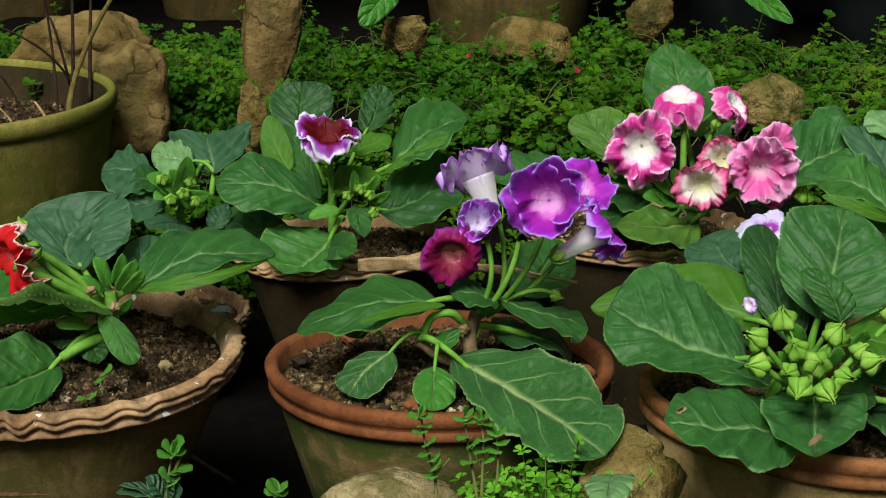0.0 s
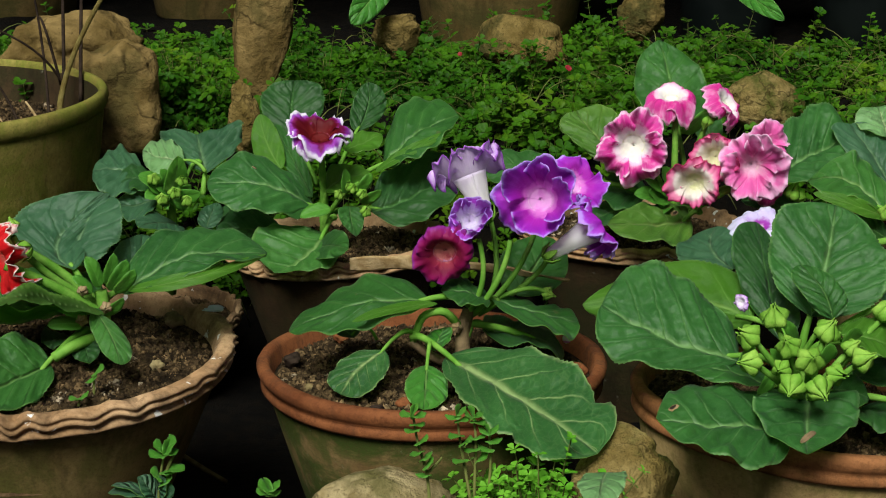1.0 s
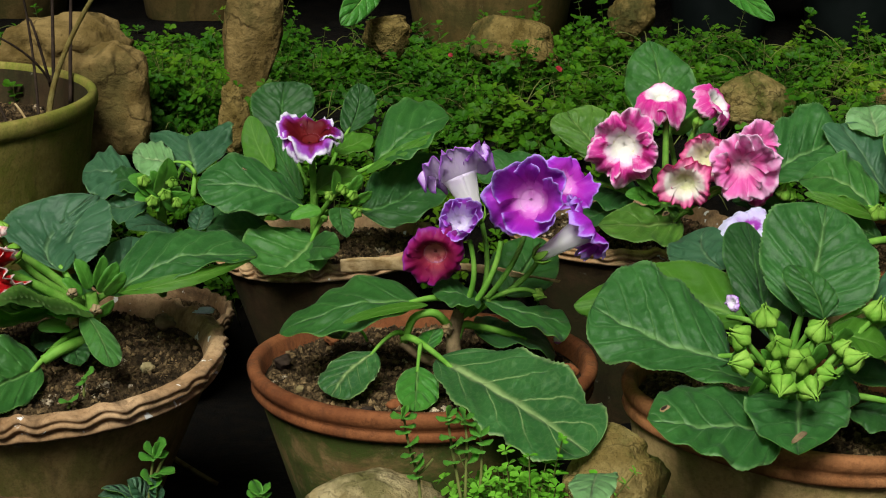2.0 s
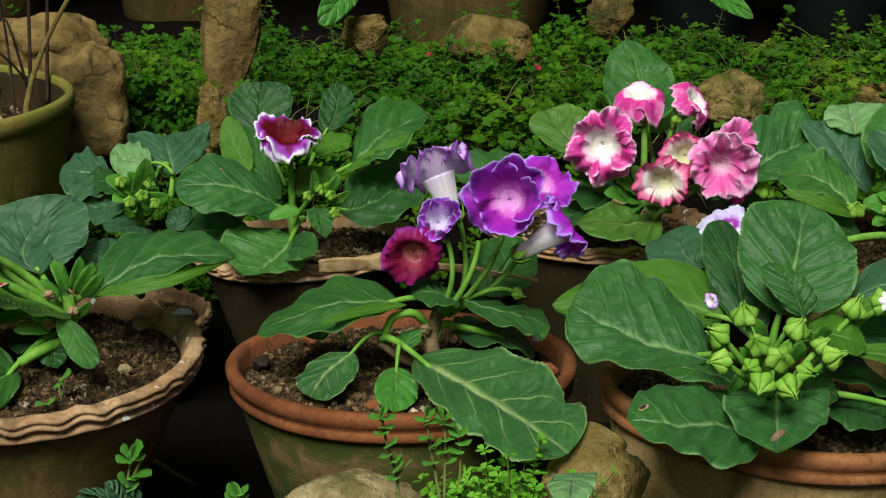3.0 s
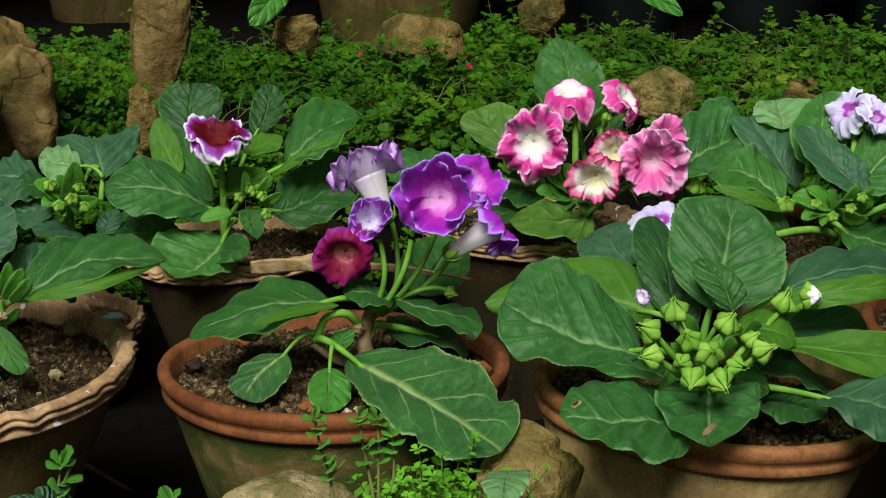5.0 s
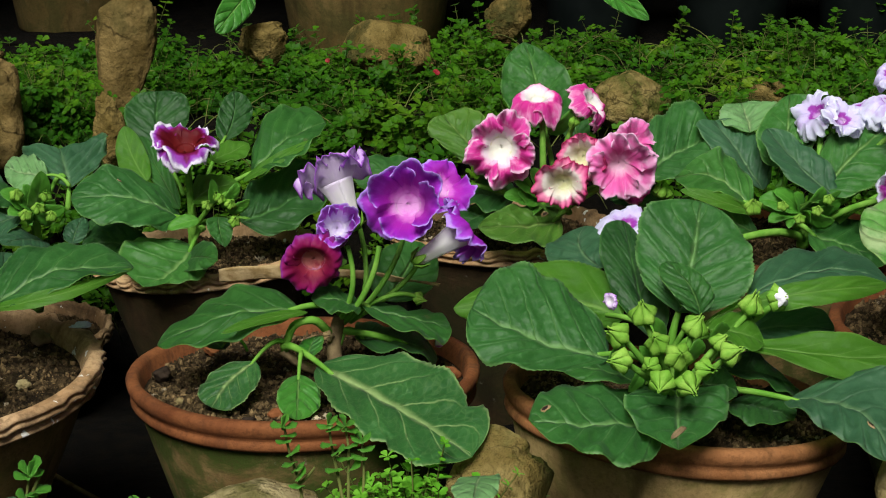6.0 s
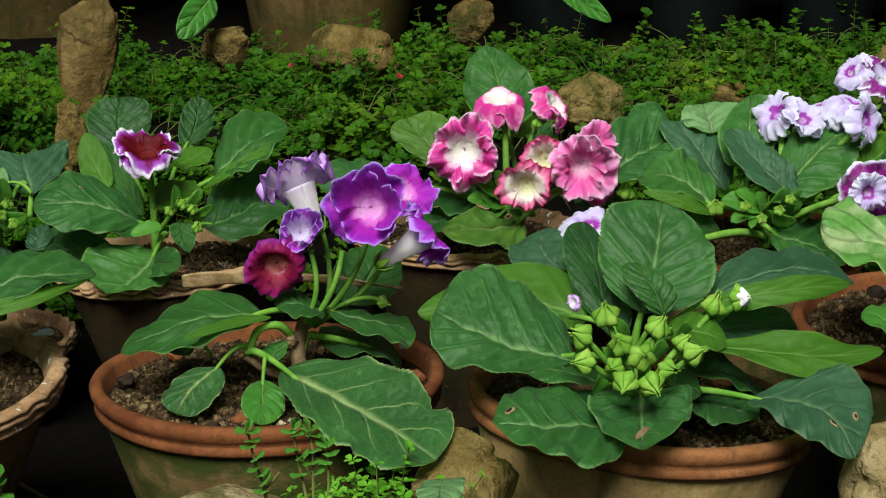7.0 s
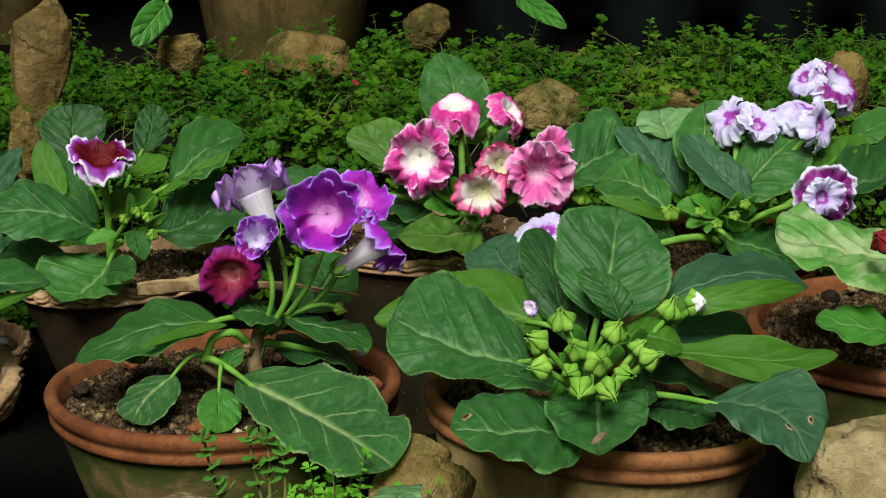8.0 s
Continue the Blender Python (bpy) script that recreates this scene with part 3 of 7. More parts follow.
def flower(plant, at, axis, radius, tube, kind, seed=0, curl=0.2, ruffle=0.14, lobes=5, throat=0.38):
    """A trumpet flower whose mouth is centred at a place and opens along axis: a bell, a calyx and ruffled lobes."""
    rng = random.Random(seed)
    cup = 0.22 if kind in ("lilac", "plum") else 0.31
    throat *= 0.75 if cup < 0.3 else 1.0
    ax = Vector(axis).normalized()
    q = ax.to_track_quat("Z", "Y").to_matrix() @ Matrix.Rotation(rng.uniform(0, 6.28), 3, "Z")
    q, at = np.array(q), np.array(at)
    nu, nv = 16, 31
    g = np.zeros((nu, nv, 3))
    for i in range(nu):
        u = i / (nu - 1)
        rr = radius * (0.03 + 0.14 * min(1, u * 9) + max(0.0, throat * 0.81 - 0.17) * u ** 1.4)
        for j in range(nv):
            a = 2 * math.pi * j / (nv - 1)
            ridge = 1 + 0.05 * math.sin(math.pi * u) * math.cos(lobes * a)
            g[i, j] = at + q @ np.array([rr * ridge * math.cos(a), rr * ridge * math.sin(a), -tube + (tube - (cup + 0.015) * radius) * u])
    core = sheet("flower", g, 0.0006, [TUBES[kind], TUBES[kind]], plant, flip=True, back_u=0.10)
    # calyx of pointed green sepals round the foot of the bell
    for k in range(5):
        g = np.zeros((7, 5, 3))
        for i in range(7):
            u = i / 6
            for j in range(5):
                a = 2 * math.pi * k / 5 + (j - 2) / 2 * 0.60 * (1 - u) ** 0.7
                f = 0.45 * radius * u / max(1e-6, tube - (cup + 0.015) * radius)
                rr = radius * max(0.09 + 0.14 * min(1, u * 3) + 0.07 * u, 0.22 * min(1, u * 4) + (throat * 0.81 - 0.17) * min(1.2, f) ** 1.4 + 0.03)
                g[i, j] = at + q @ np.array([rr * math.cos(a), rr * math.sin(a), -tube - 0.03 * radius + radius * 0.42 * u])
        sheet("sepal", g, 0.0006, ["bud", "bud"], core)
    for k in range(lobes):
        mid = 2 * math.pi * k / lobes + rng.uniform(-0.14, 0.14)
        span = math.pi / lobes * (1.38 if kind == "magenta" else 1.60)
        nu, nv, deep = 19, 31, 7
        g = np.zeros((nu + deep, nv, 3))
        size, lift = rng.uniform(0.86, 1.10), 0.05 * (k % 2)
        bend = curl + rng.uniform(-0.25, 0.25)
        off = Vector((seed * 1.7 + k * 5.3, k * 2.9, seed))
        tuck = rng.uniform(-0.10, 0.10)
        for i in range(deep):
            w = i / deep
            low = min(tube * 0.9, (cup + 0.15) * radius)
            z = -low + (low - cup * radius) * w
            f = min(1.0, (z + tube) / max(1e-6, tube - (cup + 0.015) * radius))
            wall = radius * (0.17 + max(0.0, throat * 0.81 - 0.17) * max(0, f) ** 1.4) * 0.975
            rr = min(wall, radius * (0.02 + throat * 0.81 * math.sin(math.pi / 2 * w) ** 0.8)) - 0.00035 * (k % 3) - 0.0004
            for j in range(nv):
                a = mid + (2 * j / (nv - 1) - 1) * span * 0.82
                g[i, j] = at + q @ np.array([rr * math.cos(a), rr * math.sin(a), z])
        for i in range(nu):
            s = i / (nu - 1)
            for j in range(nv):
                v = 2 * j / (nv - 1) - 1
                edge = (1 - (0.42 if kind == "magenta" else 0.30) * abs(v) ** 3.2 - 0.04 * math.exp(-(v / 0.12) ** 2)) * size
                crin = 0.15 * noise.noise(Vector((v * 2.6, 0, 0)) + off) + 0.07 * noise.noise(Vector((v * 7.5, 3, 0)) + off)
                reach = radius * (throat * 0.80 + (edge + crin * s * s - throat * 0.80) * s ** 0.9)
                a = mid + v * span * (0.82 + 0.26 * s)
                h = radius * (-cup + (cup + 0.32) * s - (0.28 + bend) * s * s)
                wave = noise.noise(Vector((v * 1.7, s * 0.8, 1)) + off) * 2.0 + noise.noise(Vector((v * 5.2, s * 1.2, 4)) + off) * 1.0 * s + noise.noise(Vector((v * 11, s * 2, 7)) + off) * 0.4 * s * s
                h += radius * ruffle * s * s * wave * 1.5 + radius * (lift + tuck * v) * s
                h += radius * 0.09 * math.cos(v * 1.5) * math.sin(math.pi * s)
                shrink = 1 - max(0, bend - 0.30) * 0.26 * s * s
                if bend < 0:
                    h += radius * (-bend) * s * 1.1
                    shrink = 1 + bend * 0.55 * s
                g[deep + i, j] = at + q @ np.array([reach * shrink * math.cos(a), reach * shrink * math.sin(a), h])
        sheet("petal", g, 0.0005, [kind, kind], core, us=np.concatenate([np.linspace(0, 0.06, deep, endpoint=False), np.linspace(0.06, 1, nu)]))
    return core


def bud(plant, at, axis, size, kind, seed=0):
    """A closed five-angled bud: pointed sepals round a swollen core."""
    rng = random.Random(round(at[0] * 9999))
    q = np.array(Vector(axis).normalized().to_track_quat("Z", "Y").to_matrix() @ Matrix.Rotation(rng.uniform(0, 6.28), 3, "Z"))
    at = np.array(at)
    core = {"white_bud": "white_petal", "red_bud": "red_petal", "dry": "dry"}.get(kind, "bud")
    sep = "dry" if kind == "dry" else "red_petal" if kind == "red_bud" else "bud"
    size *= 0.76
    nu, nv = 9, 20
    verts, faces = [], []
    r = size * 0.35
    for i in range(nu):
        u = i / (nu - 1)
        rr = r * (1.12 if core == 'white_petal' else 0.96) * math.sin(math.pi * (0.10 + 0.87 * u)) ** 0.8
        for j in range(nv):
            a = 2 * math.pi * j / nv
            star = 1 + 0.24 * math.cos(5 * a) * math.sin(math.pi * u)
            verts.append(at + q @ np.array([rr * star * math.cos(a), rr * star * math.sin(a), size * (u - 0.5) * 0.76]))
    faces = [(i * nv + j, i * nv + (j + 1) % nv, (i + 1) * nv + (j + 1) % nv, (i + 1) * nv + j) for i in range(nu - 1) for j in range(nv)]
    faces += [tuple(range(nv))[::-1], tuple((nu - 1) * nv + j for j in range(nv))]
    ob = solid("bud", verts, faces, core, plant, {"dry": "dried brown spent flower bud", "white_bud": "bud just opening white", "red_bud": "crimson opening bud"}.get(kind, ""))
    flare = rng.uniform(0.0, 0.32) if kind == 'bud' else 0.2
    for k in range(5):
        mid = 2 * math.pi * k / 5
        tipz = rng.uniform(0.58, 0.84) if kind != "white_bud" else 0.40
        g = np.zeros((7, 5, 3))
        for i in range(7):
            u = i / 6
            for j in range(5):
                v = (j - 2) / 2
                rr = r * (0.50 + 0.78 * math.sin(math.pi / 2 * u / 0.38) if u < 0.38 else 1.28 - 1.25 * math.sin(math.pi / 2 * (u - 0.38) / 0.62) ** 1.25)
                a = mid + v * 0.74 * (1 - 0.80 * min(1, max(0, u - 0.45) / 0.50) ** 1.8)
                rr *= 1 + 0.46 * (1 - abs(v)) ** 1.3
                rr += r * flare * max(0, u - 0.62) ** 1.5 * 5.0
                g[i, j] = at + q @ np.array([rr * math.cos(a), rr * math.sin(a), size * (-0.46 + (tipz + 0.46) * u)])
        sheet("sepal", g, 0.0006, [sep, sep], ob)
    return ob


def lathe(name, prof, centre, mats, parent=None, label="", seg=72, waves=0, wave_amp=0.0, wave_from=0.0, wob=0.002, turn=None, lift=0.0):
    wave_in = max(r for r, z in prof) * 0.93
    rng = random.Random(round(centre[0] * 1000) + seg)
    p1, p2 = rng.uniform(0, 6.28), rng.uniform(0, 6.28)
    verts = []
    for r, z in prof:
        for j in range(seg):
            a = 2 * math.pi * j / seg
            rr = r * (1 + wob * math.sin(2 * a + p1) / max(r, 0.05) * 0.6 + wob * 0.5 * math.sin(5 * a + p2) / max(r, 0.05))
            zz = z
            if waves and z >= wave_from:
                k = min(1, (z - wave_from) / 0.012) * (1.0 if r > wave_in else 0.12)
                jit = 0.55 + 0.40 * math.sin(2 * a + p2) + 0.35 * math.sin(11 * a + p1)
                rr += wave_amp * k * math.sin(waves * a + (1.1 * math.sin(3 * a + p1) + 0.6 * math.sin(8 * a + p2)) + 25 * (z - wave_from)) * jit
                zz += lift * k * math.cos(waves * a + (1.1 * math.sin(3 * a + p1) + 0.6 * math.sin(8 * a + p2)) + 25 * (z - wave_from)) * jit
            v = Vector((rr * math.cos(a), rr * math.sin(a), zz))
            if turn is not None:
                v = turn @ v
            verts.append((centre[0] + v.x, centre[1] + v.y, centre[2] + v.z))
    n = len(prof)
    faces = [(i * seg + j, i * seg + (j + 1) % seg, (i + 1) * seg + (j + 1) % seg, (i + 1) * seg + j) for i in range(n - 1) for j in range(seg)]
    return solid(name, verts, faces, mats, parent, label)


def lump(p, seed):
    o = Vector((seed, 0, 0))
    return 0.009 * noise.noise(p * 22 + o) + 0.005 * noise.noise(p * 65 + o) + 0.0035 * abs(noise.noise(p * 150 + o))


def soil_fill(plant, centre, radius, z, turn, seed, crumbs=9000):
    """Lumpy potting soil and its loose crumbs and bits."""
    rng = random.Random(seed)
    verts, faces, nr, ns = [], [], 44, 150
    for i in range(nr):
        r = radius * i / (nr - 1)
        for j in range(ns):
            a = 2 * math.pi * j / ns
            p = Vector((r * math.cos(a), r * math.sin(a), 0))
            h = lump(p, seed) * (1 - (i / (nr - 1)) ** 5) - 0.006 * (i / (nr - 1)) ** 8
            v = turn @ Vector((p.x, p.y, z + h))
            verts.append((centre[0] + v.x, centre[1] + v.y, centre[2] + v.z))
    faces = [(i * ns + j, (i + 1) * ns + j, (i + 1) * ns + (j + 1) % ns, i * ns + (j + 1) % ns) for i in range(nr - 1) for j in range(ns)]
    solid("soil", verts, faces, "soil", plant, "dark crumbly potting soil")
    verts, faces = [], []
    for _ in range(crumbs):
        a, r = rng.uniform(0, 6.28), radius * 0.97 * math.sqrt(rng.random())
        p = Vector((r * math.cos(a), r * math.sin(a), 0))
        h = lump(p, seed) * (1 - (r / radius) ** 5) - 0.006 * (r / radius) ** 8
        size = 0.0007 + 0.0042 * rng.random() ** 4.5
        rot = Euler((rng.uniform(0, 6), rng.uniform(0, 6), rng.uniform(0, 6))).to_matrix()
        k = len(verts)
        flat, long = rng.uniform(0.4, 1.0), 1.0
        if rng.random() < 0.035:
            size, flat, long = rng.uniform(0.0006, 0.0010), 0.8, rng.uniform(5, 13)
            rot = Euler((rng.uniform(-0.3, 0.3), rng.uniform(-0.35, 0.35), rng.uniform(0, 6))).to_matrix()
        for c in ((1, 0, 0), (-1, 0, 0), (0, 1, 0), (0, -1, 0), (0, 0, 1), (0, 0, -1)):
            o = rot @ (Vector((c[0] * long, c[1] * 0.8, c[2] * flat)) * size * rng.uniform(0.7, 1.3))
            v = turn @ (Vector((p.x, p.y, z + h + size * 0.3)) + o)
            verts.append((centre[0] + v.x, centre[1] + v.y, centre[2] + v.z))
        for f in ((0, 2, 4), (2, 1, 4), (1, 3, 4), (3, 0, 4), (2, 0, 5), (1, 2, 5), (3, 1, 5), (0, 3, 5)):
            faces.append(tuple(k + q for q in f))
    tagged(solid("soil_grit", verts, faces, "crumb", plant, "", False), kind="stuff")


def plain_pot(plant, centre, r, h, tilt=(0, 0), body="clay_body", rim="clay_rim", seed=1, band_h=0.026):
    turn = Euler((radians(tilt[0]), radians(tilt[1]), 0)).to_matrix()
    base = r * 0.53
    lo = h - band_h
    lathe("body", [(0.001, 0.0), (base * 0.97, 0.0), (base, 0.006), ((base + r * 0.95) / 2, lo * 0.5), (r * 0.945, lo), (r * 0.93, lo + 0.006)], centre, body, plant, "clay wall stained green with algae", turn=turn)
    lathe("rim", [(r * 0.93, lo - 0.002), (r * 0.972, lo), (r * 0.985, lo + 0.003), (r * 0.98, lo + 0.008), (r * 0.966, lo + 0.010), (r * 0.985, lo + 0.013), (r * 1.0, lo + 0.017), (r * 1.005, h - 0.004), (r * 0.99, h), (r * 0.945, h + 0.001), (r * 0.925, h - 0.004), (r * 0.89, h - 0.03), (r * 0.79, h - 0.08)], centre, rim, plant, "rounded clay rim with a groove", turn=turn)
    soil_fill(plant, centre, r * 0.915, h - 0.011, turn, seed)
    return turn


def lipped_pot(plant, centre, r, h, mat, seed=1):
    base = r * 0.76
    turn = Matrix.Identity(3)
    lathe("body", [(0.001, 0.0), (base * 0.97, 0.0), (base, 0.006), (r * 0.87, h * 0.45), (r * 0.955, h - 0.05), (r * 0.968, h - 0.030), (r * 0.966, h - 0.022)], centre, mat, plant, "straight clay wall green with algae")
    lathe("rim", [(r * 0.95, h - 0.024), (r * 0.975, h - 0.023), (r * 0.990, h - 0.018), (r * 0.996, h - 0.010), (r * 0.990, h - 0.003), (r * 0.982, h), (r * 0.957, h + 0.001), (r * 0.945, h - 0.004), (r * 0.942, h - 0.008)], centre, mat, plant, "rounded lip")
    lathe("inner_wall", [(r * 0.943, h - 0.007), (r * 0.925, h - 0.03), (r * 0.88, h - 0.09)], centre, "wavy_body", plant, "inner wall, darker than the outside")
    soil_fill(plant, centre, r * 0.905, h - 0.048, turn, seed)


def wavy_pot(plant, centre, r, h, tilt=(0, 0), seed=1, waves=27, body="wavy_body", amp=0.0050, lip=0.62):
    turn = Euler((radians(tilt[0]), radians(tilt[1]), 0)).to_matrix()
    base = r * (0.37 + 0.10 * lip)
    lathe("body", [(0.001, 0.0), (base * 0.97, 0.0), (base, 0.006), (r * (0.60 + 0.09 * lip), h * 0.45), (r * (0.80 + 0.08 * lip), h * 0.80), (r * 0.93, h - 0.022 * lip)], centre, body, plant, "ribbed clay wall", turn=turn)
    lathe("rim", [(r * 0.92, h - 0.030 * lip), (r * 0.952, h - 0.029 * lip), (r * 0.978, h - 0.026 * lip), (r * 0.986, h - 0.023 * lip), (r * 0.976, h - 0.0205 * lip), (r * 0.962, h - 0.0185 * lip), (r * 0.968, h - 0.0165 * lip), (r * 0.990, h - 0.0145 * lip), (r * 1.002, h - 0.0115 * lip), (r * 0.996, h - 0.009 * lip), (r * 0.984, h - 0.0075 * lip), (r * 0.990, h - 0.006 * lip), (r * 1.000, h - 0.0035 * lip), (r * 0.992, h - 0.001 * lip), (r * 0.972, h + 0.001), (r * 0.960, h), (r * 0.950, h + 0.0015), (r * 0.930, h + 0.001), (r * 0.910, h - 0.003), (r * 0.885, h - 0.014), (r * 0.850, h - 0.034), (r * (0.66 + 0.17 * lip), h - 0.07), (r * (0.61 + 0.19 * lip), h - 0.09)], centre, "wavy_rim", plant, "pinched wavy clay rim flecked with lime", seg=300, waves=waves, wave_amp=amp, wave_from=h - 0.029 * lip, turn=turn, lift=0.0034)
    soil_fill(plant, centre, r * 0.885, h - 0.013, turn, seed)
    return turn


def boulder(name, at, size, mat, label, seed, turn=0.0, rough=0.34, flare=0.0, lean=0.0, block=0.0):
    """A weathered stone: a lumpy closed body with flattened facets."""
    bm = bmesh.new()
    bmesh.ops.create_icosphere(bm, subdivisions=5, radius=1.0)
    off = Vector((seed * 3.7, seed * 1.3, seed * 2.1))
    facets = [Vector((random.Random(seed * 31 + i).uniform(-1, 1), random.Random(seed * 37 + i).uniform(-1, 1), random.Random(seed * 41 + i).uniform(-0.4, 1))).normalized() for i in range(14)]
    rz = Matrix.Rotation(radians(turn), 3, "Z")
    for v in bm.verts:
        d = v.co.normalized()
        k = 1 + rough * noise.noise(d * 1.3 + off) + rough * 0.5 * noise.noise(d * 3.1 + off) + rough * 0.22 * noise.noise(d * 8 + off) + rough * 0.10 * noise.noise(d * 20 + off)
        for f in facets:
            over = d.dot(f) * k - 0.80
            if over > 0:
                k -= over * 0.8
        d = d / max(abs(d.x), abs(d.y), abs(d.z)) * block + d * (1 - block)
        p = rz @ Vector((d.x * k * size[0] * (1 + flare * d.z) + lean * d.z * size[0], d.y * k * size[1], d.z * k * size[2]))
        v.co = p
    me = bpy.data.meshes.new(name)
    bm.to_mesh(me)
    bm.free()
    me.materials.append(MATS[mat])
    me.polygons.foreach_set("use_smooth", [True] * len(me.polygons))
    ob = new(name, me)
    ob.location = at
    return tagged(ob, label, "stone")


# ---- the ground: a low terrace for the pots, a bank in front, a raised bed behind ----
def smooth(e0, e1, x):
    t = min(1.0, max(0.0, (x - e0) / (e1 - e0)))
    return t * t * (3 - 2 * t)


def ground_z(x, y):
    near = 0.15 * smooth(1.34, 1.24, y)
    bed = 0.255 * smooth(2.04, 2.30, y)
    lump = 0.020 * noise.noise(Vector((x * 4, y * 4, 0))) + 0.012 * noise.noise(Vector((x * 13, y * 13, 3)))
    fade = 1 - smooth(3, 8, math.hypot(x, y - 2))
    return (near * smooth(0.4, 0.9, y) + bed * (1 - smooth(4.5, 7, y))) * (0.3 + 0.7 * fade) + lump * fade


def axis_steps(lo, hi, step, far):
    inner = list(np.arange(lo, hi + 1e-6, step))
    left = [lo - (1.35 ** k) * step * 3 for k in range(1, 30) if (1.35 ** k) * step * 3 < far]
    right = [hi + (1.35 ** k) * step * 3 for k in range(1, 30) if (1.35 ** k) * step * 3 < far]
    return sorted(left) + inner + right


xs, ys = axis_steps(-1.4, 1.8, 0.025, 150), axis_steps(0.9, 3.5, 0.025, 150)
gv = [(x, y, ground_z(x, y)) for y in ys for x in xs]
gf = [(j * len(xs) + i, j * len(xs) + i + 1, (j + 1) * len(xs) + i + 1, (j + 1) * len(xs) + i) for j in range(len(ys) - 1) for i in range(len(xs) - 1)]
ground = tagged(solid("ground", gv, gf, "earth"), "garden soil, its colour blackened for the shade between the pots", "ground", kind="structure")


def wall_box(name, x0, x1, y0, y1, top, label):
    v = [(x, y, z) for z in (-0.4, top) for x, y in ((x0, y0), (x1, y0), (x1, y1), (x0, y1))]
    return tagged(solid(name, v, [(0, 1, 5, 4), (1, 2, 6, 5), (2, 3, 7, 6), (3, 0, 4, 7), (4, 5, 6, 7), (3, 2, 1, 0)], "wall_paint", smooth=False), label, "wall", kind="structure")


# backdrop added behind the containers; deep shade is put into its colour
wall_box("dark_backdrop", -3.5, 4.5, 4.4, 4.6, 3.0, "added backdrop, near black in place of deep shade behind the pots")
# three walls added out of view to hold back low sky light
wall_box("sky_block_front", -3.5, 4.5, -2.6, -2.4, 0.9, "added unseen wall behind the camera, blocks low sky light")
wall_box("sky_block_left", -3.7, -3.5, -2.6, 4.6, 3.0, "added unseen wall at one end, blocks low sky light")
wall_box("sky_block_right", 4.5, 4.7, -2.6, 4.6, 3.0, "added unseen wall at the other end, blocks low sky light")

# board added above the view to shade the rear containers
shade_board_v = [(x, y, z) for z in (1.30, 1.36) for x, y in ((-3.5, 2.58), (4.5, 2.58), (4.5, 4.4), (-3.5, 4.4))]
tagged(solid("shade_board", shade_board_v, [(0, 1, 5, 4), (1, 2, 6, 5), (2, 3, 7, 6), (3, 0, 4, 7), (4, 5, 6, 7), (3, 2, 1, 0)], "wall_paint", smooth=False), "added unseen board that shades the back of the bed", "roof", kind="structure")

# ---- the pots ----
POTS = "clay pots with flowering plants"
mid_plant = thing("potted_gloxinia", (-0.071, 1.478, 0.0), "purple and maroon gloxinia in a plain round clay pot", "potted plant", POTS)
plain_pot(mid_plant, (-0.071, 1.478, 0.0), 0.162, 0.240, (-2.5, 0), seed=2)
bud_plant = thing("potted_gloxinia", (0.239, 1.381, 0.0), "budding gloxinia with broad leaves in a tilted plain clay pot", "potted plant", POTS)
plain_pot(bud_plant, (0.233, 1.381, 0.0), 0.152, 0.243, (-4, 6.5), body="dry_clay", rim="warm_rim", seed=3)
red_plant = thing("potted_gloxinia", (-0.445, 1.500, 0.0), "red-flowered gloxinia in a clay pot with wavy rim", "potted plant", POTS)
wavy_pot(red_plant, (-0.445, 1.500, 0.0), 0.186, 0.240, seed=4, waves=34, body="olive_clay", amp=0.0042, lip=0.8)
fringe_plant = thing("potted_gloxinia", (-0.202, 1.865, 0.0), "gloxinia with one white-fringed dark red flower, in a wavy clay pot", "potted plant", POTS)
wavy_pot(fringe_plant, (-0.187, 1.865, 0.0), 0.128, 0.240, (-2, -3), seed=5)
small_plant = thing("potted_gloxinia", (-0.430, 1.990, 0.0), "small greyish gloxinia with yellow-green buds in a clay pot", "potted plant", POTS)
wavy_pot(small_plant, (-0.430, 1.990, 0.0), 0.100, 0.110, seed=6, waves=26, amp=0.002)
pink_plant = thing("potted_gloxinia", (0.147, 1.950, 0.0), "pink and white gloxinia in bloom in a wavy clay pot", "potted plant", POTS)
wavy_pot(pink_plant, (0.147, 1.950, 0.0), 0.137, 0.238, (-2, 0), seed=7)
lilac_plant = thing("potted_gloxinia", (0.480, 1.920, 0.0), "lilac and white gloxinia in bloom in a clay pot", "potted plant", POTS)
plain_pot(lilac_plant, (0.480, 1.920, 0.0), 0.140, 0.230, seed=8)
pale_plant = thing("potted_gloxinia", (0.607, 1.580, 0.0), "gloxinia with pale mottled leaves in a plain clay pot", "potted plant", POTS)
plain_pot(pale_plant, (0.607, 1.580, 0.0), 0.160, 0.240, seed=9)

old_pot = thing("potted_shrub", (-0.740, 2.060, 0.0), "bare twiggy shrub in an algae-green clay pot", "potted plant")
lipped_pot(old_pot, (-0.740, 2.060, 0.0), 0.235, 0.365, "algae_clay", seed=10)

# the plain pot in the middle: purple and maroon flowers

blade(mid_plant, (-0.057, 1.435, 0.259), (0.008, 1.335, 0.262), (0.070, 1.235, 0.256), (0.042, 1.365, 0.285), (-0.018, 1.295, 0.256), "veined_broad", belly=(0.58, 0.55), blunt=(4.0, 3.4), ragged=0.05, notch=((0.60, 1, 0.22), (0.80, -1, 0.28)), stalk=(-0.089, 1.468, 0.266))
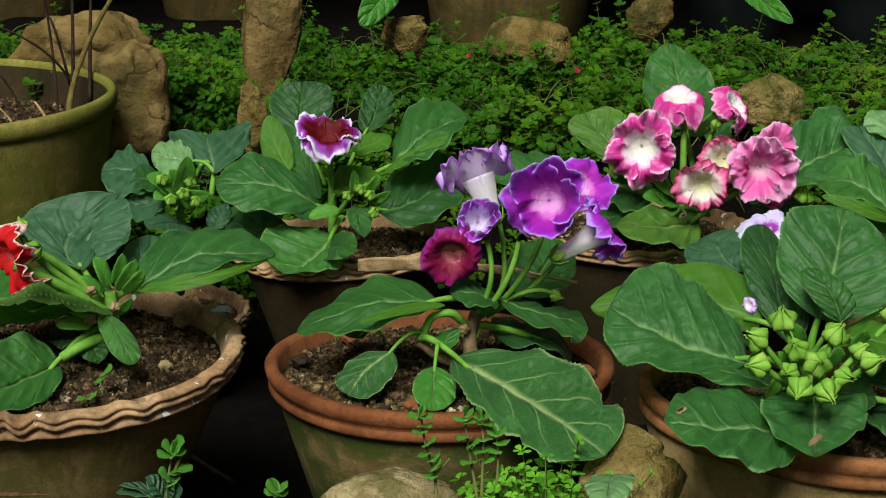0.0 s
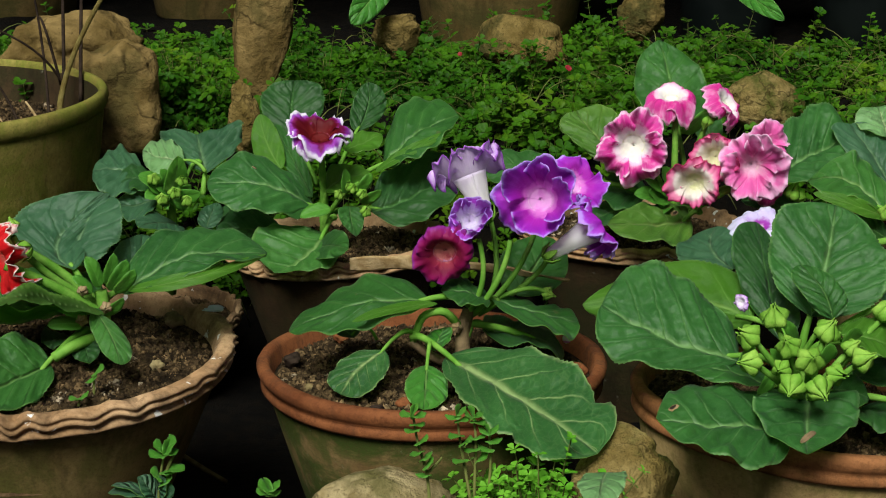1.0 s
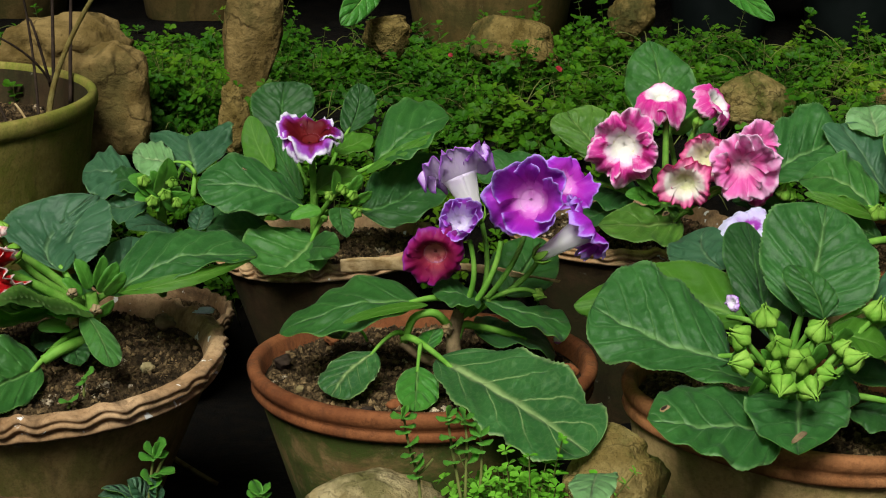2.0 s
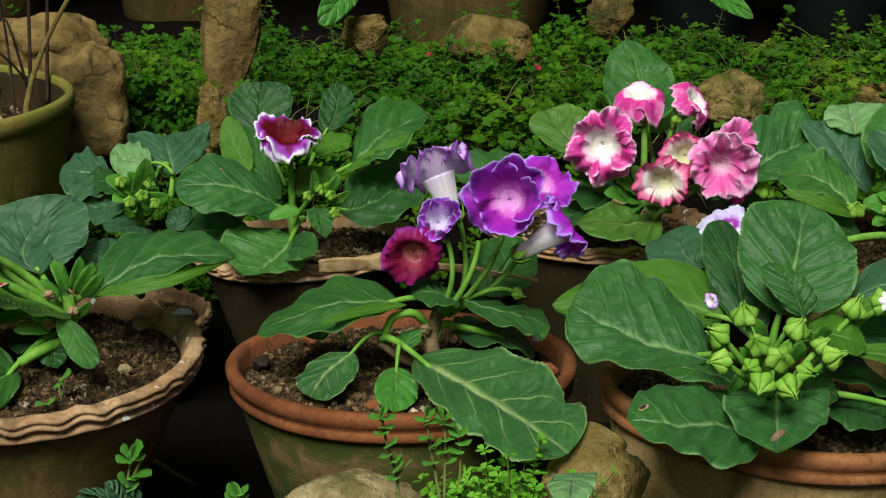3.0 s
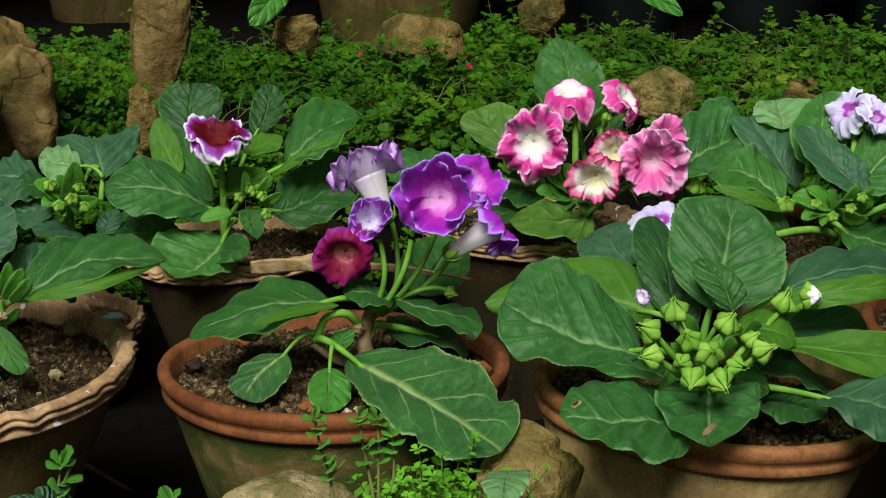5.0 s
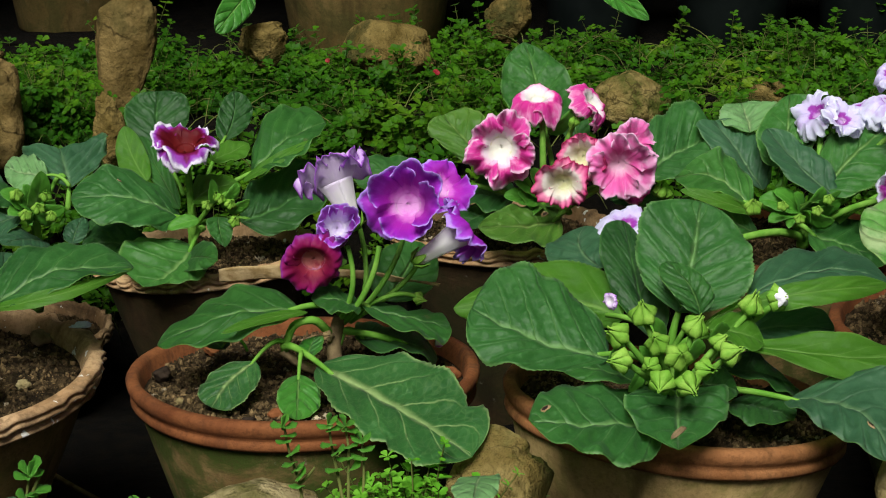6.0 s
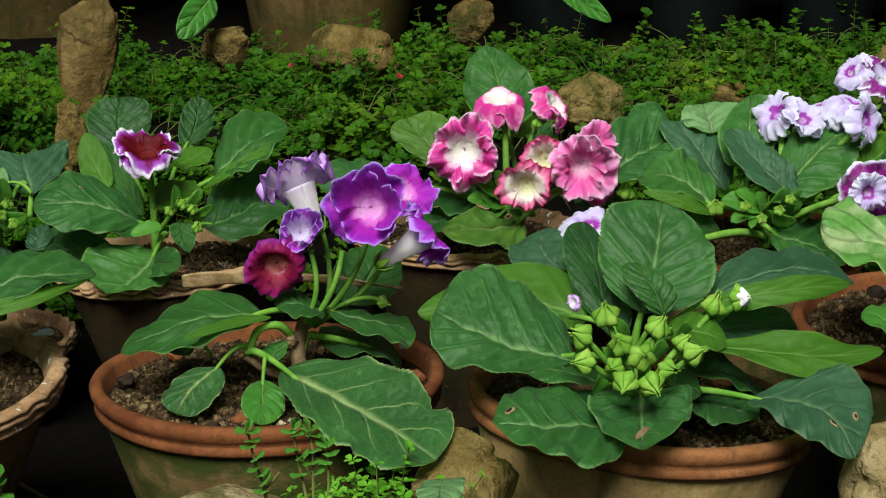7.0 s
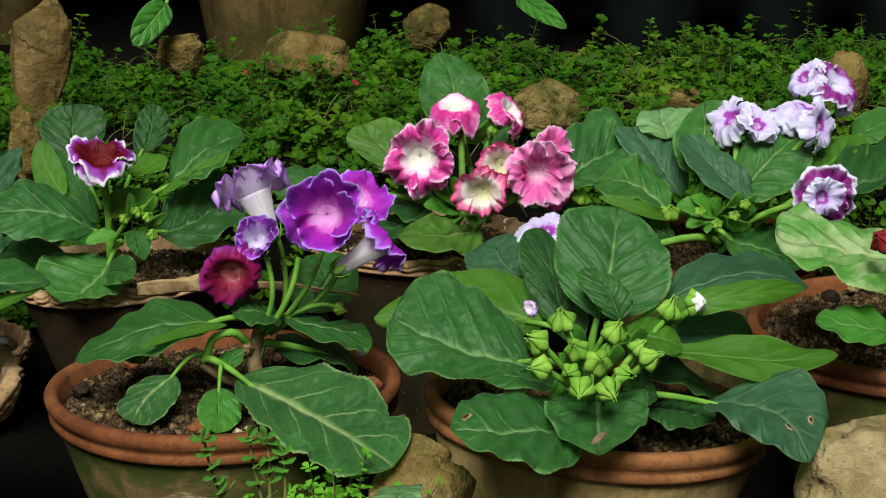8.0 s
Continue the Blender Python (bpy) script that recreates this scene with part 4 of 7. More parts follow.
blade(mid_plant, (-0.074, 1.470, 0.301), (-0.138, 1.445, 0.303), (-0.200, 1.450, 0.278), (-0.141, 1.500, 0.308), (-0.142, 1.410, 0.295), "mid", belly=(0.42, 0.5), blunt=(2.0, 2.0), ragged=0.03, stalk=(-0.037, 1.487, 0.292))
# added blade: the curled, lit-through margin of this leaf as a pale strip
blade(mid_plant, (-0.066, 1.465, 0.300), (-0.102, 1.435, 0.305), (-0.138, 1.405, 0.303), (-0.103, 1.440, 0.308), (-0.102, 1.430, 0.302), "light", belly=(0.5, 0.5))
blade(mid_plant, (-0.112, 1.430, 0.267), (-0.134, 1.410, 0.255), (-0.148, 1.390, 0.240), (-0.156, 1.420, 0.256), (-0.114, 1.390, 0.250), "veined_broad", belly=(0.5, 0.5), stalk=(-0.089, 1.468, 0.271))
blade(mid_plant, (-0.073, 1.415, 0.259), (-0.073, 1.390, 0.248), (-0.073, 1.360, 0.239), (-0.091, 1.390, 0.250), (-0.053, 1.390, 0.247), "bright", belly=(0.5, 0.5), stalk=(-0.071, 1.455, 0.265))
blade(mid_plant, (-0.018, 1.490, 0.299), (0.023, 1.485, 0.286), (0.064, 1.490, 0.276), (0.029, 1.520, 0.285), (0.032, 1.450, 0.279), "mid", belly=(0.5, 0.6), stalk=(-0.031, 1.487, 0.289))
blade(mid_plant, (-0.018, 1.480, 0.299), (-0.040, 1.475, 0.308), (-0.063, 1.480, 0.308), (-0.041, 1.510, 0.310), (-0.035, 1.440, 0.307), "mid", belly=(0.5, 0.4))
blade(mid_plant, (0.006, 1.530, 0.288), (0.024, 1.560, 0.307), (0.041, 1.600, 0.324), (-0.008, 1.570, 0.315), (0.052, 1.560, 0.295), "mid", belly=(0.5, 0.45))
leaf(mid_plant, (-0.068, 1.457, 0.257), (-0.059, 1.483, 0.272), (0.010, -0.010, 0.001), 0.08, 0.06, "bright")
# low rear leaf; the shade it lies in is put into its darker green
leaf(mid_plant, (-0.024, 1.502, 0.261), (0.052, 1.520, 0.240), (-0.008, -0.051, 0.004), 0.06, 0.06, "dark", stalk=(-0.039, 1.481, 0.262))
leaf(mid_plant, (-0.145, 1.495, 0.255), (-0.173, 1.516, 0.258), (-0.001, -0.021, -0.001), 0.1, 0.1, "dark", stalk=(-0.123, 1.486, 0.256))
stem(mid_plant, [(-0.040, 1.473, 0.238), (-0.043, 1.481, 0.262), (-0.037, 1.488, 0.287)], 0.008, 0.006, "woody")
stem(mid_plant, [(-0.088, 1.468, 0.262), (-0.080, 1.466, 0.289), (-0.059, 1.468, 0.293), (-0.046, 1.483, 0.272)], 0.0035, 0.004, "stem")
stem(mid_plant, [(-0.090, 1.468, 0.263), (-0.064, 1.474, 0.242), (-0.041, 1.475, 0.243)], 0.004, 0.005, "woody")
stem(mid_plant, [(-0.039, 1.487, 0.282), (-0.025, 1.477, 0.319), (-0.029, 1.479, 0.358)], 0.0028, 0.0024, "stem")
stem(mid_plant, [(-0.034, 1.487, 0.282), (-0.014, 1.507, 0.309), (-0.018, 1.532, 0.359)], 0.0028, 0.0024, "stem")
stem(mid_plant, [(-0.034, 1.487, 0.282), (-0.011, 1.478, 0.319), (0.000, 1.480, 0.357)], 0.003, 0.0026, "stem")
stem(mid_plant, [(-0.029, 1.497, 0.279), (0.004, 1.499, 0.318), (0.023, 1.522, 0.354)], 0.0028, 0.0024, "stem")
stem(mid_plant, [(-0.029, 1.506, 0.276), (0.018, 1.517, 0.306), (0.037, 1.526, 0.331)], 0.0028, 0.0024, "stem")
stem(mid_plant, [(-0.024, 1.490, 0.290), (0.013, 1.505, 0.302), (0.037, 1.514, 0.294)], 0.0025, 0.002, "stem")
stem(mid_plant, [(-0.044, 1.484, 0.275), (-0.008, 1.494, 0.267), (0.024, 1.502, 0.253)], 0.0035, 0.003, "stem")
flower(mid_plant, (-0.043, 1.515, 0.419), (-0.38, 0.28, 0.88), 0.036, 0.058, "lavender", seed=1, curl=0.15, ruffle=0.24, throat=0.56)
flower(mid_plant, (0.025, 1.460, 0.402), (-0.10, -0.92, 0.30), 0.040, 0.044, "purple", seed=2, curl=-0.08, ruffle=0.17, lobes=5, throat=0.36)
flower(mid_plant, (0.062, 1.527, 0.402), (0.469, -0.625, 0.625), 0.029, 0.042, "purple", seed=3, curl=0.15, ruffle=0.14)
flower(mid_plant, (0.081, 1.475, 0.375), (0.84, 0.28, 0.46), 0.032, 0.060, "purple", seed=4, curl=0.45, ruffle=0.20, throat=0.50)
flower(mid_plant, (-0.037, 1.484, 0.375), (0.099, -0.890, 0.445), 0.023, 0.021, "half_open", seed=5, curl=-0.40, ruffle=0.16)
flower(mid_plant, (-0.060, 1.463, 0.345), (-0.048, -0.969, -0.242), 0.029, 0.021, "maroon", seed=6, curl=0.35, ruffle=0.16, throat=0.46)
flower(mid_plant, (-0.046, 1.498, 0.354), (0.424, -0.566, 0.707), 0.018, 0.016, "maroon", seed=7, curl=-0.2, ruffle=0.14)
bud(mid_plant, (0.036, 1.515, 0.295), (0.824, -0.549, -0.137), 0.014, "bud")
bud(mid_plant, (-0.048, 1.473, 0.274), (0.254, -0.889, 0.381), 0.011, "dry")

# the tilted plain pot full of green buds

blade(bud_plant, (0.191, 1.335, 0.298), (0.128, 1.335, 0.319), (0.078, 1.370, 0.334), (0.146, 1.400, 0.352), (0.105, 1.300, 0.305), "broad", belly=(0.5, 0.55), blunt=(2.7, 2.4), stalk=(0.229, 1.355, 0.286))
blade(bud_plant, (0.211, 1.400, 0.311), (0.148, 1.435, 0.320), (0.066, 1.455, 0.305), (0.166, 1.470, 0.343), (0.143, 1.430, 0.295), "light", belly=(0.4, 0.5), blunt=(2.0, 2.4), stalk=(0.241, 1.381, 0.297))
blade(bud_plant, (0.200, 1.460, 0.339), (0.183, 1.490, 0.349), (0.192, 1.530, 0.358), (0.153, 1.500, 0.339), (0.206, 1.490, 0.353), "grey", belly=(0.45, 0.6))
blade(bud_plant, (0.232, 1.380, 0.301), (0.226, 1.430, 0.341), (0.223, 1.490, 0.374), (0.197, 1.440, 0.352), (0.249, 1.420, 0.333), "dark", belly=(0.55, 0.4), blunt=(1.8, 1.8), stalk=(0.247, 1.370, 0.291))
blade(bud_plant, (0.253, 1.360, 0.330), (0.270, 1.400, 0.362), (0.285, 1.450, 0.402), (0.221, 1.410, 0.377), (0.319, 1.380, 0.359), "broad", belly=(0.58, 0.40), blunt=(2.4, 2.3), stalk=(0.246, 1.360, 0.294))
blade(bud_plant, (0.266, 1.335, 0.336), (0.259, 1.345, 0.357), (0.243, 1.370, 0.372), (0.240, 1.345, 0.356), (0.275, 1.345, 0.360), "mid", belly=(0.55, 0.42), stalk=(0.247, 1.355, 0.296))
blade(bud_plant, (0.313, 1.370, 0.339), (0.384, 1.390, 0.355), (0.447, 1.400, 0.338), (0.387, 1.450, 0.359), (0.379, 1.365, 0.353), "grey", belly=(0.42, 0.5), blunt=(2.2, 2.2), stalk=(0.254, 1.360, 0.291))
# added pale strip for the glowing rolled edge of the grey leaf
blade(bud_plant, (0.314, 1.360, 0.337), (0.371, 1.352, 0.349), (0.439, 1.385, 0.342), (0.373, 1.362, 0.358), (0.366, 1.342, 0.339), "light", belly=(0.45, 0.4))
# underside glow put into a pale, flat upper face instead of a fold
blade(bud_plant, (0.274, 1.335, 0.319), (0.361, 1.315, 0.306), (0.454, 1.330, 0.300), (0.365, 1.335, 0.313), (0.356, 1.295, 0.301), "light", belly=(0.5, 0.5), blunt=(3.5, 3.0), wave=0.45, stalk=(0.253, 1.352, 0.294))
blade(bud_plant, (0.300, 1.370, 0.306), (0.356, 1.385, 0.307), (0.398, 1.400, 0.297), (0.365, 1.410, 0.315), (0.353, 1.360, 0.299), "grey", belly=(0.5, 0.5))
blade(bud_plant, (0.335, 1.300, 0.273), (0.376, 1.250, 0.284), (0.393, 1.200, 0.261), (0.415, 1.290, 0.296), (0.348, 1.230, 0.279), "grey", belly=(0.5, 0.45), blunt=(2.8, 2.2), ragged=0.03, marks=((0.72, 0.15, 0.004), (0.78, -0.35, 0.003)), stalk=(0.247, 1.345, 0.263))
blade(bud_plant, (0.242, 1.290, 0.286), (0.234, 1.245, 0.278), (0.227, 1.200, 0.274), (0.193, 1.260, 0.287), (0.278, 1.260, 0.286), "broad", belly=(0.38, 0.36), blunt=(2.1, 2.1), stalk=(0.248, 1.320, 0.286))
blade(bud_plant, (0.224, 1.270, 0.264), (0.162, 1.235, 0.282), (0.115, 1.235, 0.287), (0.169, 1.300, 0.291), (0.172, 1.180, 0.275), "broad", belly=(0.5, 0.38), blunt=(2.6, 2.2), ragged=0.02, marks=((0.88, -0.25, 0.004),), stalk=(0.239, 1.330, 0.265))
leaf(bud_plant, (0.271, 1.321, 0.328), (0.316, 1.315, 0.319), (-0.005, -0.027, -0.005), 0.06, 0.1, "light", stalk=(0.261, 1.352, 0.288))
leaf(bud_plant, (0.319, 1.374, 0.305), (0.394, 1.397, 0.298), (-0.010, -0.047, -0.003), 0.06, 0.06, "grey")
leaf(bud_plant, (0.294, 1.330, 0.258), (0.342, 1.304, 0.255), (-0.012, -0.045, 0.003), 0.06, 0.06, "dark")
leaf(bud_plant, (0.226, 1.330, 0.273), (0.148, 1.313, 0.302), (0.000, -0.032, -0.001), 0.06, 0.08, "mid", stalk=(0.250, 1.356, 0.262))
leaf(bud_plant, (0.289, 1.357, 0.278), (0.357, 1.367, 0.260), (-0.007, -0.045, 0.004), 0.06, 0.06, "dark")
leaf(bud_plant, (0.267, 1.318, 0.281), (0.297, 1.314, 0.276), (-0.002, -0.022, -0.005), 0.06, 0.06, "mid")
leaf(bud_plant, (0.197, 1.300, 0.327), (0.184, 1.285, 0.313), (-0.007, -0.006, 0.003), 0.06, 0.12, "tuft")
leaf(bud_plant, (0.214, 1.300, 0.302), (0.201, 1.285, 0.288), (-0.007, -0.006, 0.003), 0.06, 0.12, "tuft")
leaf(bud_plant, (0.231, 1.300, 0.327), (0.219, 1.285, 0.351), (-0.007, -0.006, 0.003), 0.06, 0.12, "tuft")
leaf(bud_plant, (0.251, 1.300, 0.307), (0.256, 1.285, 0.332), (-0.007, -0.006, 0.003), 0.06, 0.12, "tuft")
leaf(bud_plant, (0.238, 1.300, 0.282), (0.250, 1.285, 0.276), (-0.007, -0.006, 0.003), 0.06, 0.12, "tuft")
leaf(bud_plant, (0.260, 1.300, 0.297), (0.273, 1.285, 0.308), (-0.007, -0.006, 0.003), 0.06, 0.12, "tuft")
leaf(bud_plant, (0.223, 1.300, 0.307), (0.209, 1.285, 0.327), (-0.007, -0.006, 0.003), 0.06, 0.12, "tuft")
leaf(bud_plant, (0.270, 1.300, 0.327), (0.275, 1.285, 0.346), (-0.007, -0.006, 0.003), 0.06, 0.12, "tuft")
bud(bud_plant, (0.211, 1.292, 0.353), (-0.199, -0.398, 0.896), 0.026, "bud")
stem(bud_plant, [(0.247, 1.325, 0.264), (0.226, 1.295, 0.316), (0.214, 1.299, 0.344)], 0.0034, 0.0024, "stem")
bud(bud_plant, (0.189, 1.279, 0.340), (-0.704, -0.503, 0.503), 0.025, "bud")
stem(bud_plant, [(0.247, 1.325, 0.264), (0.215, 1.289, 0.310), (0.195, 1.288, 0.334)], 0.0034, 0.0024, "stem")
bud(bud_plant, (0.190, 1.264, 0.323), (-0.830, -0.518, 0.207), 0.023, "bud")
stem(bud_plant, [(0.247, 1.325, 0.264), (0.216, 1.281, 0.301), (0.196, 1.272, 0.318)], 0.0034, 0.0024, "stem")
bud(bud_plant, (0.221, 1.275, 0.333), (-0.333, -0.667, 0.667), 0.023, "bud")
stem(bud_plant, [(0.247, 1.325, 0.264), (0.231, 1.287, 0.306), (0.224, 1.283, 0.326)], 0.0034, 0.0024, "stem")
bud(bud_plant, (0.234, 1.252, 0.330), (0.000, -0.848, 0.530), 0.026, "bud")
stem(bud_plant, [(0.247, 1.325, 0.264), (0.238, 1.275, 0.305), (0.235, 1.260, 0.324)], 0.0034, 0.0024, "stem")
bud(bud_plant, (0.255, 1.295, 0.340), (0.318, -0.424, 0.848), 0.025, "bud")
stem(bud_plant, [(0.247, 1.325, 0.264), (0.248, 1.297, 0.310), (0.254, 1.303, 0.332)], 0.0034, 0.0024, "stem")
bud(bud_plant, (0.219, 1.238, 0.314), (-0.309, -0.928, -0.206), 0.025, "bud")
stem(bud_plant, [(0.247, 1.325, 0.264), (0.230, 1.268, 0.296), (0.222, 1.247, 0.311)], 0.0034, 0.0024, "stem")
bud(bud_plant, (0.240, 1.236, 0.313), (0.212, -0.954, -0.212), 0.025, "bud")
stem(bud_plant, [(0.247, 1.325, 0.264), (0.241, 1.267, 0.296), (0.241, 1.245, 0.310)], 0.0034, 0.0024, "stem")
bud(bud_plant, (0.279, 1.268, 0.326), (0.647, -0.539, 0.539), 0.023, "bud")
stem(bud_plant, [(0.247, 1.325, 0.264), (0.261, 1.283, 0.302), (0.277, 1.276, 0.319)], 0.0034, 0.0024, "stem")
bud(bud_plant, (0.256, 1.257, 0.317), (0.518, -0.830, 0.207), 0.020, "bud")
stem(bud_plant, [(0.247, 1.325, 0.264), (0.249, 1.278, 0.298), (0.255, 1.266, 0.313)], 0.0034, 0.0024, "stem")
bud(bud_plant, (0.214, 1.261, 0.319), (-0.436, -0.873, 0.218), 0.018, "bud")
stem(bud_plant, [(0.247, 1.325, 0.264), (0.228, 1.280, 0.299), (0.218, 1.269, 0.315)], 0.0034, 0.0024, "stem")
bud(bud_plant, (0.274, 1.290, 0.329), (0.456, -0.570, 0.684), 0.020, "bud")
stem(bud_plant, [(0.247, 1.325, 0.264), (0.258, 1.294, 0.304), (0.274, 1.299, 0.322)], 0.0034, 0.0024, "stem")
bud(bud_plant, (0.309, 1.334, 0.344), (0.206, -0.309, 0.928), 0.024, "bud")
stem(bud_plant, [(0.247, 1.325, 0.264), (0.275, 1.316, 0.311), (0.310, 1.341, 0.336)], 0.0034, 0.0024, "stem")
bud(bud_plant, (0.332, 1.333, 0.350), (0.667, -0.667, 0.333), 0.026, "white_bud")
stem(bud_plant, [(0.263, 1.348, 0.274), (0.300, 1.346, 0.314), (0.326, 1.332, 0.344)], 0.0035, 0.003, "stem")
stem(bud_plant, [(0.252, 1.341, 0.249), (0.250, 1.338, 0.274), (0.252, 1.345, 0.296)], 0.009, 0.007, "stem")
flower(bud_plant, (0.230, 1.514, 0.368), (0.123, -0.369, 0.921), 0.028, 0.024, "lilac", throat=0.32, seed=11, curl=0.6, ruffle=0.12)
flower(bud_plant, (0.195, 1.372, 0.337), (-0.745, -0.596, 0.298), 0.008, 0.010, "lavender", seed=12, curl=0.3)

# the wavy pot: a plant whose red flower leans out over the soil

blade(red_plant, (-0.363, 1.500, 0.294), (-0.300, 1.520, 0.324), (-0.234, 1.560, 0.316), (-0.319, 1.580, 0.336), (-0.289, 1.485, 0.320), "broad", belly=(0.42, 0.48), blunt=(1.9, 2.2), stalk=(-0.385, 1.505, 0.277))
# added strip, pale as if light shone through the broad leaf's margin
blade(red_plant, (-0.357, 1.492, 0.300), (-0.286, 1.482, 0.317), (-0.234, 1.550, 0.318), (-0.289, 1.490, 0.321), (-0.287, 1.475, 0.312), "light", belly=(0.4, 0.4))
blade(red_plant, (-0.408, 1.500, 0.316), (-0.431, 1.540, 0.333), (-0.395, 1.580, 0.369), (-0.481, 1.550, 0.348), (-0.400, 1.560, 0.340), "grey", belly=(0.55, 0.6), blunt=(1.5, 1.5), ragged=0.02, stalk=(-0.395, 1.505, 0.280))
blade(red_plant, (-0.407, 1.480, 0.284), (-0.458, 1.450, 0.281), (-0.527, 1.460, 0.279), (-0.488, 1.540, 0.290), (-0.456, 1.430, 0.301), "mid", belly=(0.45, 0.5), stalk=(-0.389, 1.500, 0.277))
blade(red_plant, (-0.418, 1.440, 0.243), (-0.449, 1.390, 0.242), (-0.483, 1.340, 0.235), (-0.464, 1.425, 0.272), (-0.426, 1.360, 0.235), "mid", belly=(0.5, 0.4), stalk=(-0.396, 1.490, 0.260))
blade(red_plant, (-0.382, 1.470, 0.286), (-0.361, 1.440, 0.272), (-0.347, 1.410, 0.257), (-0.377, 1.440, 0.270), (-0.345, 1.440, 0.267), "fresh", belly=(0.5, 0.55), blunt=(1.7, 1.7))
leaf(red_plant, (-0.418, 1.527, 0.309), (-0.397, 1.587, 0.366), (0.035, -0.023, -0.011), 0.06, 0.12, "grey", ragged=0.03, stalk=(-0.405, 1.514, 0.265))
leaf(red_plant, (-0.376, 1.499, 0.278), (-0.515, 1.474, 0.285), (0.020, -0.073, -0.001), 0.1, 0.1, "mid", roll=0.25)
leaf(red_plant, (-0.397, 1.480, 0.255), (-0.384, 1.446, 0.245), (0.014, 0.001, 0.001), 0.06, 0.06, "dark")
leaf(red_plant, (-0.415, 1.498, 0.248), (-0.439, 1.487, 0.249), (0.007, -0.030, 0.002), 0.06, 0.06, "dark")
leaf(red_plant, (-0.378, 1.534, 0.293), (-0.343, 1.597, 0.320), (0.013, -0.013, -0.010), 0.1, 0.1, "grey")
leaf(red_plant, (-0.380, 1.485, 0.304), (-0.391, 1.484, 0.334), (-0.005, -0.006, -0.001), 0.06, 0.12, "tuft")
leaf(red_plant, (-0.374, 1.486, 0.306), (-0.365, 1.485, 0.337), (-0.005, -0.004, 0.003), 0.06, 0.12, "tuft")
leaf(red_plant, (-0.372, 1.485, 0.301), (-0.353, 1.484, 0.331), (-0.005, -0.004, 0.005), 0.06, 0.12, "tuft")
leaf(red_plant, (-0.387, 1.483, 0.299), (-0.403, 1.478, 0.317), (-0.002, -0.006, -0.002), 0.06, 0.12, "tuft")
leaf(red_plant, (-0.366, 1.484, 0.299), (-0.346, 1.482, 0.322), (-0.004, -0.004, 0.005), 0.06, 0.12, "tuft")
leaf(red_plant, (-0.392, 1.477, 0.279), (-0.418, 1.469, 0.289), (-0.000, -0.007, -0.004), 0.06, 0.12, "tuft")
leaf(red_plant, (-0.395, 1.475, 0.271), (-0.426, 1.464, 0.274), (0.001, -0.007, -0.005), 0.06, 0.12, "tuft")
leaf(red_plant, (-0.376, 1.478, 0.279), (-0.356, 1.474, 0.297), (-0.002, -0.004, 0.005), 0.06, 0.12, "tuft")
stem(red_plant, [(-0.388, 1.507, 0.237), (-0.381, 1.496, 0.272), (-0.382, 1.494, 0.298)], 0.008, 0.006, "stem")
stem(red_plant, [(-0.379, 1.487, 0.275), (-0.416, 1.465, 0.310), (-0.457, 1.450, 0.335)], 0.005, 0.004, "stem")
stem(red_plant, [(-0.384, 1.507, 0.274), (-0.416, 1.506, 0.307), (-0.453, 1.493, 0.338)], 0.005, 0.004, "stem")
stem(red_plant, [(-0.386, 1.490, 0.252), (-0.397, 1.460, 0.257), (-0.417, 1.446, 0.248)], 0.006, 0.005, "stem")
stem(red_plant, [(-0.381, 1.498, 0.277), (-0.405, 1.478, 0.283), (-0.447, 1.477, 0.284)], 0.004, 0.003, "stem")
bud(red_plant, (-0.394, 1.474, 0.304), (0.000, -0.995, 0.100), 0.011, "dry")
bud(red_plant, (-0.394, 1.466, 0.278), (0.000, -0.995, 0.100), 0.012, "dry")
bud(red_plant, (-0.372, 1.471, 0.289), (0.099, -0.990, 0.099), 0.012, "dry")
flower(red_plant, (-0.464, 1.445, 0.341), (-0.80, -0.55, -0.20), 0.032, 0.034, "red", seed=21, curl=0.55, ruffle=0.22)
bud(red_plant, (-0.451, 1.461, 0.371), (-0.206, -0.309, 0.928), 0.014, "bud")
stem(red_plant, [(-0.381, 1.499, 0.280), (-0.429, 1.478, 0.321), (-0.450, 1.458, 0.360)], 0.004, 0.003, "stem")

# the wavy pot behind: dark red flower with a white fringe

blade(fringe_plant, (-0.219, 1.830, 0.287), (-0.270, 1.810, 0.318), (-0.335, 1.810, 0.319), (-0.278, 1.860, 0.337), (-0.272, 1.770, 0.297), "broad", belly=(0.5, 0.5), blunt=(2.2, 2.3), marks=((0.62, -0.4, 0.0025),), stalk=(-0.210, 1.835, 0.269))
blade(fringe_plant, (-0.253, 1.920, 0.345), (-0.257, 1.950, 0.373), (-0.257, 1.980, 0.401), (-0.294, 1.950, 0.378), (-0.219, 1.950, 0.380), "dark", belly=(0.55, 0.55), blunt=(2.4, 2.4), stalk=(-0.219, 1.860, 0.305))
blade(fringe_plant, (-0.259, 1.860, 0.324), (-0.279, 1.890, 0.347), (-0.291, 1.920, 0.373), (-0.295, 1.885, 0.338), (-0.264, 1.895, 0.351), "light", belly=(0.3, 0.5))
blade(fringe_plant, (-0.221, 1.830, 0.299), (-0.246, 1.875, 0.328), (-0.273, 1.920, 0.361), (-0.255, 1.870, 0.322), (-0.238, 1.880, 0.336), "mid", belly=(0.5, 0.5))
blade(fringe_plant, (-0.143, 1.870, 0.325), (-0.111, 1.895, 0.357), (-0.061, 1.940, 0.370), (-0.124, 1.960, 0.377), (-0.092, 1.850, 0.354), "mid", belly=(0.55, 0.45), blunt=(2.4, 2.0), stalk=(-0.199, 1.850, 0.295))
